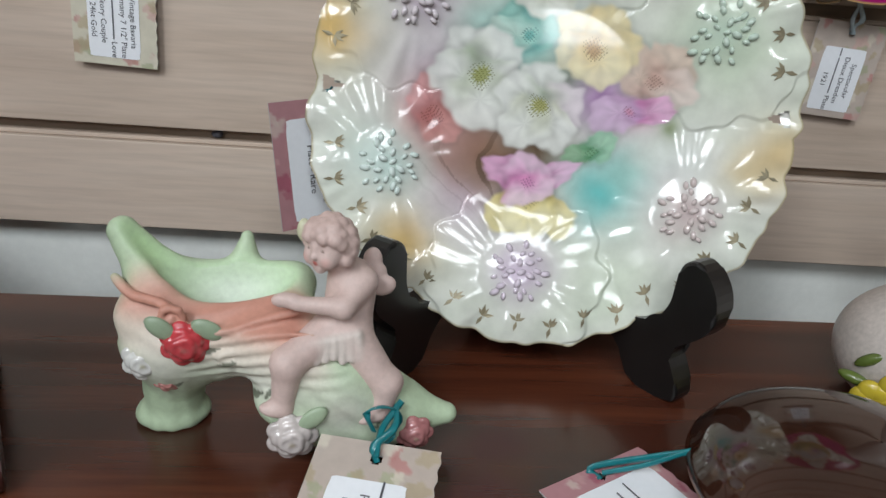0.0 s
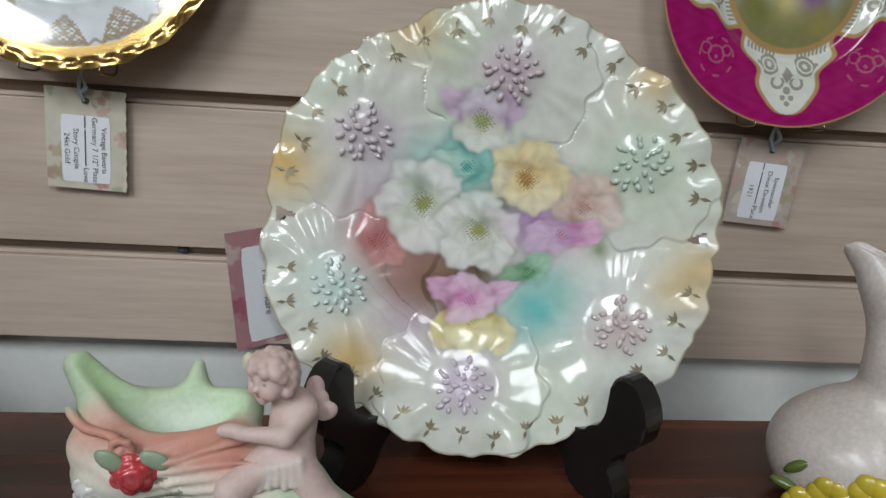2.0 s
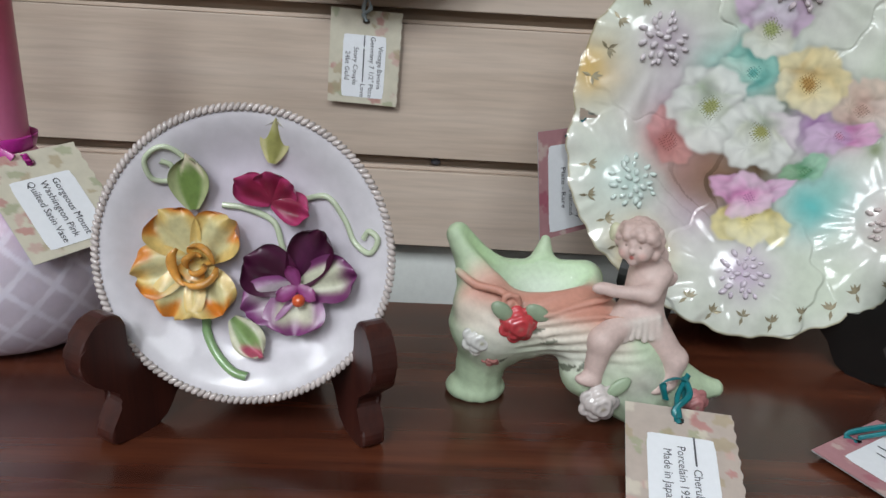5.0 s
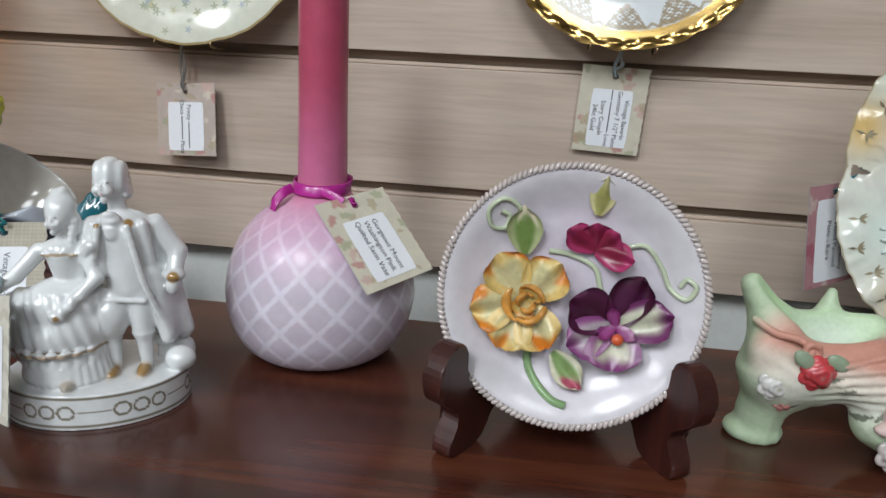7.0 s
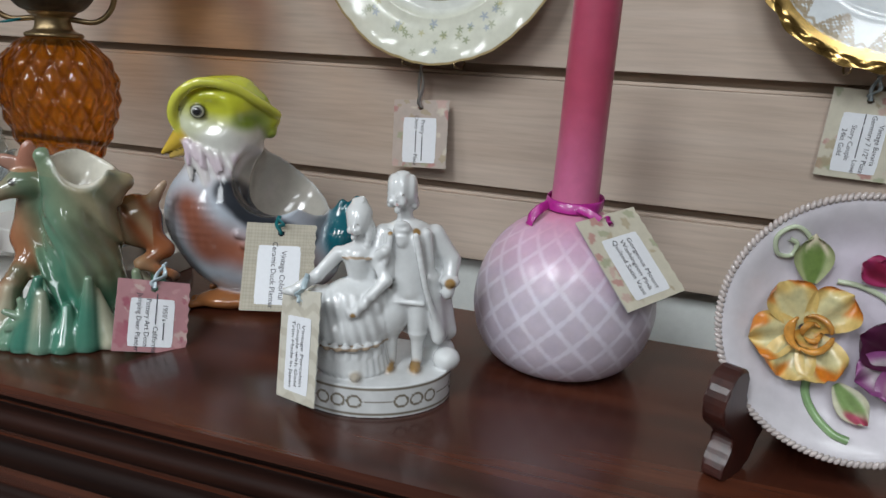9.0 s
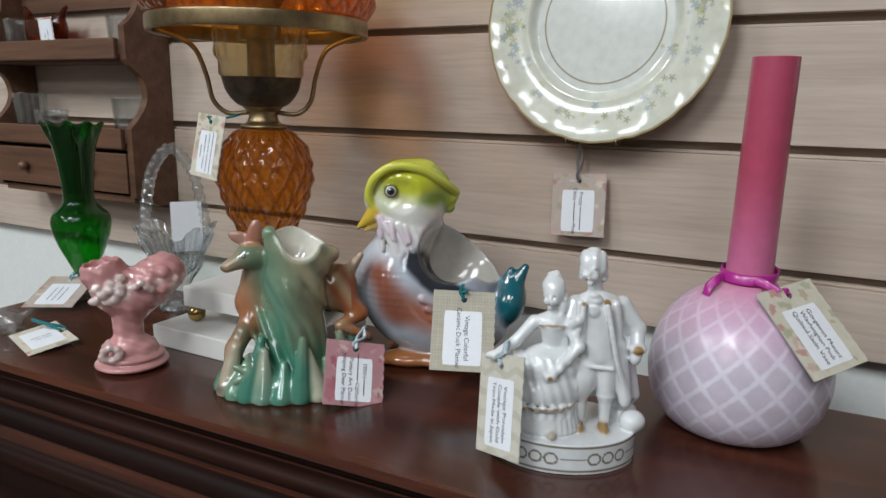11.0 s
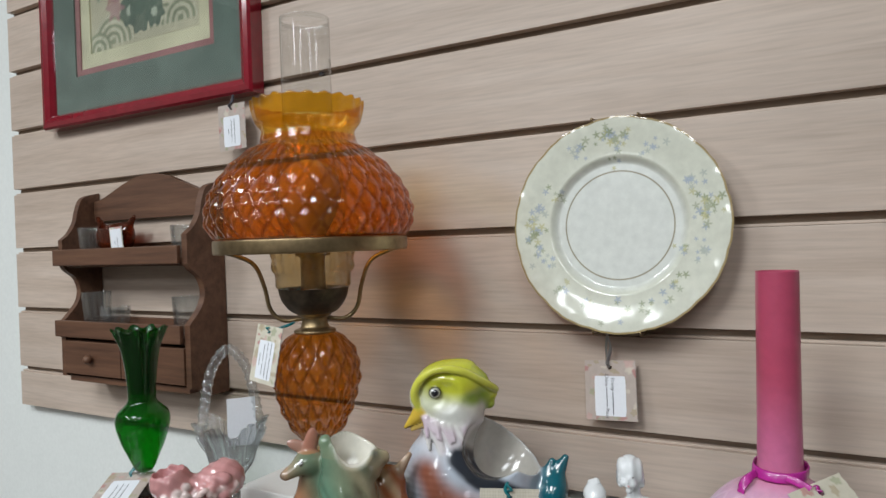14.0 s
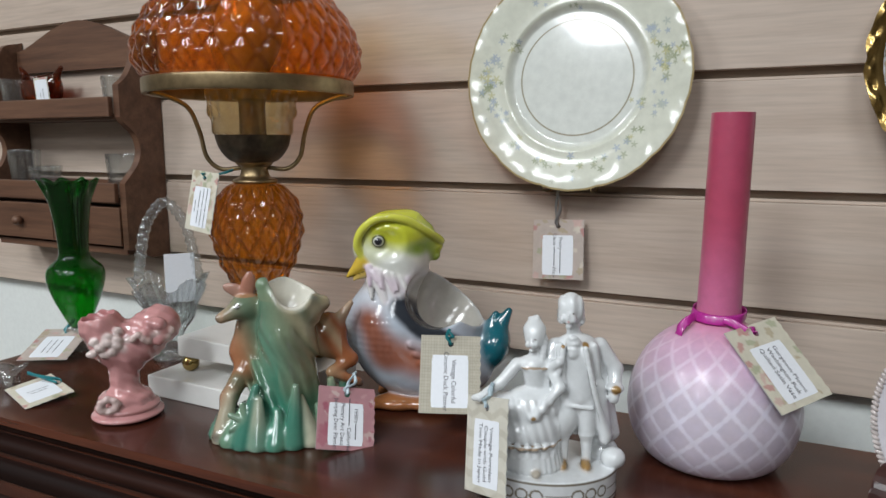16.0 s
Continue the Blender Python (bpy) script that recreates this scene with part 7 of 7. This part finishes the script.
turned("shade_ring", [(0.0885, 0.2695), (0.0925, 0.2690), (0.0935, 0.272), (0.0935, 0.280), (0.0925, 0.282), (0.0885, 0.2815), (0.0880, 0.275), (0.0885, 0.2695)], M_BRASS, lamp, n=40, seg=128)
def ruffle(R, Z, P, S):
    d = diamonds(28, 3.2, 0.0042, 0.282, 0.374)(R, Z, P, S)
    top = step(0.394, 0.413, Z)
    return d + top * 0.0010 * np.cos(22 * P), Z + top * 0.0010 * np.cos(22 * P)
turned("shade", [(0.0900, 0.281), (0.0965, 0.289), (0.1000, 0.301), (0.0985, 0.316), (0.0900, 0.335), (0.0750, 0.354), (0.0590, 0.367), (0.0485, 0.374), (0.0460, 0.381)], M_AMBER, lamp, "amber quilted glass shade", n=160, seg=510, ripple=ruffle, paint=quilt_tone(28, 3.2, 0.282, 0.374))
turned("shade_crown", [(0.0460, 0.381), (0.0452, 0.386), (0.0470, 0.390), (0.0510, 0.395), (0.0532, 0.402), (0.0545, 0.4135), (0.0530, 0.4142), (0.0515, 0.404), (0.0495, 0.397)], M_AMBERL, lamp, "pale amber scalloped shade crown", n=60, seg=240, ripple=ruffle)
turned("chimney", [(0.0250, 0.284), (0.0320, 0.300), (0.0350, 0.325), (0.0300, 0.355), (0.0250, 0.385), (0.0242, 0.430), (0.0242, 0.4925), (0.0236, 0.4935), (0.0230, 0.4925)], M_CLEAR, lamp, "clear glass chimney", n=70, seg=72)
lamp.children[-1].location = (0.004, 0.005, 0)

# ---- pink pedestal vase ----
PKC = (0.55, 0.265, 0.26)
cl = Clay((-0.05, -0.045, -0.002), (0.06, 0.045, 0.105), 0.0009, PKC, 0.005)
cl.ball((-0.004, 0, 0.004), (0.0285, 0.0275, 0.006), k=0.002).ball((-0.004, 0, 0.010), (0.0255, 0.0245, 0.006), k=0.001).ball((-0.005, 0, 0.017), (0.021, 0.020, 0.008))
cl.limb((-0.005, 0, 0.018), (-0.005, 0, 0.040), 0.0135, 0.0095).limb((-0.005, 0, 0.040), (-0.002, 0, 0.052), 0.0115, 0.018)
cl.ball((0.000, 0, 0.060), (0.026, 0.019, 0.013), rot=(0, 6, 0)).limb((-0.012, 0, 0.062), (-0.020, 0, 0.080), 0.017, 0.0165).limb((0.008, 0, 0.066), (0.024, 0, 0.076), 0.018, 0.017)
cl.ball((-0.022, 0, 0.097), (0.0138, 0.0138, 0.022), (0.46, 0.19, 0.19), 0.002, cut=True)
for i in range(6):
    a = i * 1.05
    cl.ball((0.020 + 0.006 * math.cos(a), -0.015 - 0.002 * (i % 2), 0.074 + 0.007 * math.sin(a)), (0.0058, 0.005, 0.0058), PKC, 0.0016)
for i in range(14):
    a = i * 2.4
    r_ = 0.004 + 0.0011 * i
    cl.ball((-0.012 + r_ * math.cos(a), -0.0185 + 0.0004 * i, 0.066 + r_ * 0.7 * math.sin(a)), (0.0042, 0.003, 0.0036), (0.62, 0.50, 0.47), 0.0014)
for i in range(9):
    cl.ball((0.004 + 0.0036 * i, -0.0215 + 0.0006 * i, 0.071 + 0.0032 * math.sin(i * 1.7)), (0.0030, 0.0026, 0.0032), (0.62, 0.46, 0.43), 0.0014)
for i in range(8):
    a = i * 0.8
    cl.ball((-0.018 + 0.006 * math.cos(a), -0.0215, 0.018 + 0.005 * math.sin(a)), (0.0035, 0.003, 0.003), (0.62, 0.46, 0.43), 0.0014)
cl.ridges(lambda x, y, z: 0.0006 * np.sin(x * 500 + z * 300) * np.sin(y * 420 + z * 380) * (z > 0.014))
cl.floor(0.0)
tagged(cl.skin("pedestal_vase", M_PORC, None, "", None, pose(-0.832, -0.263, D, 0, 0, 50)), "pink glazed cornucopia pedestal vase with white applied flowers", "vase")

# ---- green glass vase ----
gv = thing("bud_vase", pose(-1.041, -0.159, D), "emerald green glass bud vase with clear foot", "vase")
turned("foot", [(0.0005, 0.0), (0.016, 0.0), (0.0195, 0.0015), (0.0190, 0.0035), (0.010, 0.006), (0.0062, 0.011), (0.0062, 0.018), (0.009, 0.025), (0.0005, 0.027)], M_CUT, gv, "clear glass foot", n=50, seg=64)
def lip(R, Z, P, S):
    t = step(0.166, 0.185, Z)
    return R + t * 0.0022 * np.cos(9 * P), Z + t * 0.0022 * np.cos(9 * P + 0.6)
turned("body", [(0.004, 0.024), (0.010, 0.028), (0.0165, 0.042), (0.0240, 0.060), (0.0292, 0.080), (0.0275, 0.092), (0.0210, 0.099), (0.0158, 0.105), (0.0150, 0.114), (0.0165, 0.135), (0.0200, 0.160), (0.0265, 0.182), (0.0285, 0.1865), (0.0270, 0.1870), (0.0240, 0.181), (0.0180, 0.160), (0.0140, 0.135), (0.0125, 0.114)], M_GREEN, gv, "emerald green glass body", n=120, seg=120, ripple=lip)

# ---- pressed glass basket ----
bk = thing("glass_basket", pose(-0.927, -0.134, D, 0, 0, 50), "clear pressed glass basket with twisted handle", "basket")
def flute(R, Z, P, S):
    t = step(0.030, 0.075, Z)
    return R * (1 + 0.05 * np.cos(12 * P) * t + 0.06 * np.cos(30 * P + 60 * Z) * step(0.012, 0.03, Z)), Z + 0.006 * t * t * np.cos(6 * P)
turned("bowl", [(0.0005, 0.001), (0.018, 0.0), (0.0205, 0.002), (0.0185, 0.005), (0.0125, 0.010), (0.0110, 0.022), (0.0135, 0.030), (0.0220, 0.042), (0.0270, 0.060), (0.0360, 0.080), (0.0375, 0.083), (0.0350, 0.082), (0.0250, 0.062), (0.0195, 0.045), (0.0100, 0.036)], M_CUT, bk, n=110, seg=144, ripple=flute)
hp = spline([(-0.030, 0, 0.078), (-0.026, 0, 0.110), (-0.018, 0, 0.145), (0.0, 0, 0.166), (0.018, 0, 0.145), (0.026, 0, 0.110), (0.030, 0, 0.078)], 120)
tube("handle", [tuple(p) for p in hp], 0.0054 * (1 + 0.13 * np.sin(np.linspace(0, 150, 300))), M_CUT, bk, "twisted clear glass handle", n=300, seg=12)
lab = part("paper_slip", box(bmesh.new(), -0.004, 0.026, -0.003, -0.0025, 0.060, 0.112), M_LABEL, bk, "white paper slip inside", smooth=False)

# ---- small glass animal: one mesh ----
cl = Clay((-0.035, -0.02, -0.002), (0.035, 0.02, 0.04), 0.0009, (0.6, 0.62, 0.58), 0.003)
cl.ball((0.002, 0, 0.012), (0.0165, 0.0105, 0.0105)).ball((-0.014, -0.002, 0.021), (0.0075, 0.007, 0.007)).ball((-0.017, -0.005, 0.028), (0.0022, 0.002, 0.004)).ball((-0.012, 0.003, 0.028), (0.0022, 0.002, 0.004)).ball((-0.021, -0.003, 0.019), (0.004, 0.0035, 0.0032))
for lx_, ly_ in ((-0.010, -0.007), (-0.010, 0.007), (0.012, -0.007), (0.012, 0.007)):
    cl.limb((lx_, ly_, 0.010), (lx_, ly_, 0.002), 0.0044, 0.0040)
cl.limb((0.017, 0, 0.014), (0.025, 0.002, 0.020), 0.0032, 0.0018)
cl.floor(0.0)
tagged(cl.skin("glass_animal", M_CUT, None, "", None, pose(-1.004, -0.272, D, 0, 0, 35)), "tiny clear glass animal ornament on the cabinet top", "ornament")

# ---- framed picture ----
FX0, FX1, FZ0, FZ1 = -1.449, -0.990, 1.487, 2.05
pf = thing("picture_frame", pose(0, 0, 0), "red lacquered frame with green and rose mats round a printed picture", "picture frame")
def rail(x0, x1, z0, z1, upright):
    bm = bmesh.new()
    w = 0.024
    prof_ = [(0.0, 0.0), (0.0, -0.020), (0.003, -0.0235), (0.010, -0.0245), (0.018, -0.021), (0.023, -0.013), (0.024, -0.008), (0.024, 0.0)]
    rows = []
    for end in (0, 1):
        row = []
        for a, y in prof_:
            if upright:
                zz = (z0 + a) if end == 0 else (z1 - a)
                xx = x0 + a if x0 < x1 else x0 - a
            else:
                xx = (x0 + a) if end == 0 else (x1 - a)
                zz = z0 + a if z0 < z1 else z0 - a
            row.append(bm.verts.new((xx, y, zz)))
        rows.append(row)
    for i in range(len(prof_) - 1):
        bm.faces.new((rows[0][i], rows[0][i + 1], rows[1][i + 1], rows[1][i]))
    bm.faces.new((rows[0][-1], rows[0][0], rows[1][0], rows[1][-1]))
    return bm
part("rail", rail(FX0, FX1, FZ0, FZ1, False), M_RED, pf, smooth=False)
part("rail", rail(FX0, FX1, FZ1, FZ0, False), M_RED, pf, smooth=False)
part("stile", rail(FX0, FX1, FZ0, FZ1, True), M_RED, pf, smooth=False)
part("stile", rail(FX1, FX0, FZ0, FZ1, True), M_RED, pf, smooth=False)
def mat_ring(name, i0, i1, y, mat):
    bm = bmesh.new()
    a = (FX0 + i0, FX1 - i0, FZ0 + i0, FZ1 - i0)
    b = (FX0 + i1, FX1 - i1, FZ0 + i1, FZ1 - i1)
    for q in ((a[0], a[1], a[2], b[2]), (a[0], a[1], b[3], a[3]), (a[0], b[0], b[2], b[3]), (b[1], a[1], b[2], b[3])):
        box(bm, q[0], q[1], y, y + 0.0022, q[2], q[3])
    part(name, bm, mat, pf, smooth=False)
mat_ring("green_mat", 0.022, 0.076, -0.0120, M_MATG)
mat_ring("rose_mat", 0.074, 0.086, -0.0095, M_MATP)
mat_ring("cream_mat", 0.084, 0.108, -0.0070, M_MATC)
nx, nz = 200, 260
PX, PZ = np.meshgrid(np.linspace(FX0 + 0.106, FX1 - 0.106, nx), np.linspace(FZ0 + 0.106, FZ1 - 0.106, nz), indexing="ij")
u, w = (PX - FX0 - 0.106).ravel(), (PZ - FZ0 - 0.106).ravel()
c = np.ones((nx * nz, 3)) * (0.62, 0.57, 0.42)
c = mixc(c, (0.52, 0.48, 0.34), 0.7 * (np.minimum(np.minimum(u, 0.247 - u), w) < 0.006) * (np.sin(u * 900 + w * 900) > 0))
for cx, cz, R in ((0.055, 0.012, 0.048), (0.170, 0.020, 0.045), (0.205, 0.020, 0.035), (0.020, 0.005, 0.030)):
    d = np.hypot(u - cx, (w - cz) * 1.1)
    band = (np.sin(d * 520) > 0.1)
    c = mixc(c, mixc(np.array((0.60, 0.58, 0.42)), (0.30, 0.33, 0.22), 1.0), 0.85 * ((d < R) & (w > cz - 0.003) & band))
    c = mixc(c, (0.66, 0.63, 0.48), 0.8 * ((d < R) & (w > cz - 0.003) & ~band))
for cx, cz, R, hole in ((0.110, 0.070, 0.028, 1), (0.140, 0.074, 0.026, 1), (0.095, 0.052, 0.022, 1), (0.128, 0.110, 0.018, 1), (0.150, 0.040, 0.020, 1), (0.118, 0.040, 0.024, 0)):
    d = np.hypot(u - cx, w - cz) * (1 + 0.12 * np.sin(7 * np.arctan2(w - cz, u - cx)))
    c = mixc(c, (0.13, 0.18, 0.14), 0.9 * (d < R))
    c = mixc(c, (0.55, 0.60, 0.48), 0.9 * ((d < R * 0.34) & (hole == 1)))
for cx, cz, R, col_ in ((0.056, 0.085, 0.016, (0.50, 0.22, 0.22)), (0.062, 0.062, 0.018, (0.46, 0.24, 0.26)), (0.188, 0.092, 0.018, (0.52, 0.26, 0.22)), (0.186, 0.075, 0.012, (0.14, 0.16, 0.26)), (0.025, 0.10, 0.018, (0.22, 0.34, 0.26)), (0.035, 0.15, 0.02, (0.20, 0.32, 0.24)), (0.220, 0.10, 0.018, (0.16, 0.24, 0.24)), (0.228, 0.14, 0.016, (0.40, 0.24, 0.22)), (0.12, 0.19, 0.05, (0.56, 0.50, 0.34)), (0.11, 0.27, 0.04, (0.5, 0.36, 0.3))):
    d = np.hypot(u - cx, w - cz) * (1 + 0.3 * np.sin(6 * np.arctan2(w - cz, u - cx) + cx * 90))
    c = mixc(c, col_, 0.8 * (1 - step(R * 0.8, R, d)) * (0.6 + 0.4 * (np.sin(u * 800) * np.sin(w * 700) > -0.2)))
npmesh("print", np.stack([PX, np.full_like(PX, -0.0048), PZ], -1).reshape(-1, 3), grid_faces(nx, nz), M_PRINT, pf, "printed stylised garden scene", c)
part("glazing", box(bmesh.new(), FX0 + 0.02, FX1 - 0.02, -0.0150, -0.0140, FZ0 + 0.02, FZ1 - 0.02), M_CLEAR, pf, smooth=False)
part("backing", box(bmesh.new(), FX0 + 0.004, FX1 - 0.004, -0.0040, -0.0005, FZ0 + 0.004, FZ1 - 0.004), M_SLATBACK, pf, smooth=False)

# ---- hanging spice rack with small glassware ----
RX0, RX1 = -1.352, -1.072
RD = 0.062
rack = thing("wall_rack", pose(0, 0, 0), "dark walnut wall rack with two shelves and small drawers", "shelf")
side = [(0.0, 1.094), (-0.030, 1.094), (-0.046, 1.104), (-RD, 1.108), (-RD, 1.190), (-0.052, 1.200), (-0.040, 1.215), (-0.036, 1.232), (-0.042, 1.250), (-0.056, 1.262), (-RD, 1.270), (-RD, 1.308), (-0.050, 1.318), (-0.040, 1.335), (-0.036, 1.352), (-0.026, 1.372), (0.0, 1.380)]
for x0 in (RX0, RX1 - 0.010):
    out = side[:5] + [tuple(p) for p in spline(side[4:11], 30)[1:]] + [tuple(p) for p in spline(side[11:], 24)]
    bm = bmesh.new()
    vs = [[bm.verts.new((x, y - 0.0015, z)) for y, z in out] for x in (x0, x0 + 0.010)]
    bm.faces.new(vs[0])
    bm.faces.new(vs[1][::-1])
    for i in range(len(out)):
        j = (i + 1) % len(out)
        bm.faces.new((vs[0][i], vs[1][i], vs[1][j], vs[0][j]))
    part("side_panel", bm, M_WALNUT, rack, smooth=False)
bm = bmesh.new()
n = 40
lo_, hi_ = [], []
for i in range(n + 1):
    t = i / n
    x = RX0 + 0.011 + t * (RX1 - RX0 - 0.022)
    arch = 1.366 + 0.034 * (math.sin(math.pi * t) ** 1.5)
    lo_.append((x, 1.336))
    hi_.append((x, arch))
out = lo_ + hi_[::-1]
vs = [[bm.verts.new((x, y, z)) for x, z in out] for y in (-0.011, -0.002)]
bm.faces.new(vs[0])
bm.faces.new(vs[1][::-1])
for i in range(len(out)):
    j = (i + 1) % len(out)
    bm.faces.new((vs[0][i], vs[1][i], vs[1][j], vs[0][j]))
part("crest_board", bm, M_WALNUT, rack, smooth=False)
I0, I1 = RX0 + 0.0105, RX1 - 0.0105
for z in (1.276, 1.172):
    part("shelf_board", box(bmesh.new(), I0, I1, -RD + 0.004, -0.002, z - 0.009, z, 0.001), M_WALNUT, rack, smooth=False)
    part("shelf_lip", box(bmesh.new(), RX0 - 0.004, RX1 - 0.0105, -RD - 0.009, -RD - 0.0022, z - 0.006, z + 0.018, 0.0015), M_WALNUT, rack, smooth=False)
part("back_rail", box(bmesh.new(), I0, I1, -0.010, -0.002, 1.277, 1.292), M_WALNUT, rack, smooth=False)
part("back_rail", box(bmesh.new(), I0, I1, -0.010, -0.002, 1.173, 1.190), M_WALNUT, rack, smooth=False)
mid = (RX0 + RX1) / 2
for x0, x1 in ((I0, mid - 0.001), (mid + 0.001, I1)):
    d = part("drawer", box(bmesh.new(), x0, x1, -RD - 0.004, -0.012, 1.112, 1.160, 0.001), M_WALNUT, rack, smooth=False)
    bm = bmesh.new()
    bmesh.ops.create_uvsphere(bm, u_segments=16, v_segments=10, radius=0.0065, matrix=Matrix.Translation(((x0 + x1) / 2, -RD - 0.010, 1.136)))
    part("knob", bm, M_WALNUT, d)
part("bottom_board", box(bmesh.new(), I0, I1, -RD + 0.004, -0.002, 1.100, 1.108), M_WALNUT, rack, smooth=False)
def tumbler(x, y, z, r, h, kind):
    t = thing("small_glass", pose(x, y, z), "small clear cut-glass tumbler on the walnut rack", "glass", "small glassware on the rack")
    rip = (lambda R, Z, P, S: R * (1 + 0.05 * np.cos(kind * P) * step(0, 0.2, S))) if kind else None
    turned("glass_wall", [(0.0005, 0.001), (r * 0.82, 0.0), (r * 0.86, 0.002), (r * 0.92, h * 0.5), (r, h), (r * 0.92, h), (r * 0.80, h * 0.5), (r * 0.72, 0.006), (0.0005, 0.006)], M_TUMBLER, t, n=60, seg=72, ripple=rip)
for a in ((-1.316, -0.038, 1.2765, 0.0145, 0.046, 0), (-1.105, -0.038, 1.2765, 0.0180, 0.042, 8), (-1.308, -0.034, 1.1725, 0.0200, 0.054, 10), (-1.262, -0.036, 1.1725, 0.0200, 0.034, 12), (-1.108, -0.036, 1.1725, 0.0190, 0.050, 8)):
    tumbler(*a)
cl = Clay((-0.045, -0.025, 0.0), (0.045, 0.03, 0.062), 0.0011, (0.3, 0.1, 0.05), 0.004)
cl.ball((0, 0, 0.030), (0.034, 0.018, 0.026)).limb((0.022, 0, 0.036), (0.038, 0, 0.052), 0.007, 0.003).limb((-0.022, 0, 0.036), (-0.036, 0, 0.054), 0.008, 0.003)
cl.ball((0, -0.002, 0.046), (0.026, 0.013, 0.028), cut=True)
cl.ball((0, 0, 0.004), (0.018, 0.014, 0.006))
cl.floor(0.0)
tagged(cl.skin("amber_glass_dish", M_RUBY, None, "", None, pose(-1.258, -0.034, 1.2765) @ Matrix.Diagonal((1.12, 0.95, 1.15, 1))), "dark amber glass dish on the walnut rack", "dish")
price_tag((-1.238, -0.058, 1.322), (-1.218, -0.052, 1.324), (-1.242, -0.060, 1.278), ["~~~~~~ ~~~~", "~~~~"], "cream", "small white price tag on the amber glass dish", w=0.020, h=0.044, seed=33, size=0.0036, lab=(0.06, 0.94, 0.06, 0.96))

# ---- the slatwall: a backing board and separate slats ----
PX0, PX1, PZ1 = -1.582, 1.35, 2.45
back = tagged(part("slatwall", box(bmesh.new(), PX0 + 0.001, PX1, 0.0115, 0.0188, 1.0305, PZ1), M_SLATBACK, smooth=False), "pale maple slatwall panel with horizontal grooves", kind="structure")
def slat(z0, z1):
    """Front face flush, a recessed tongue along its upper edge."""
    bm = bmesh.new()
    box(bm, PX0, PX1, 0.0, 0.0112, z0, z1 - 0.0030, 0.0007, 2)
    box(bm, PX0, PX1, 0.0040, 0.0112, z1 - 0.0028, z1, 0.0005, 1)
    return part("slat", bm, M_SLAT, back, smooth=False)
slat(1.0300, Z0 - 0.0030)
for k in range(13):
    slat(Z0 + 0.0042 + PITCH * k, Z0 - 0.0030 + PITCH * (k + 1))
bm = bmesh.new()
for kx, kz in ((-0.16, Z0 + 0.0005), (-0.90, Z0 + 0.0015 + 4 * PITCH)):
    g = bmesh.ops.create_uvsphere(bm, u_segments=10, v_segments=8, radius=0.0032)
    bmesh.ops.transform(bm, matrix=Matrix.Translation((kx, 0.0075, kz)) @ Matrix.Diagonal((1.2, 1, 0.8, 1)), verts=g["verts"])
part("slot_screw", bm, M_INK, back)
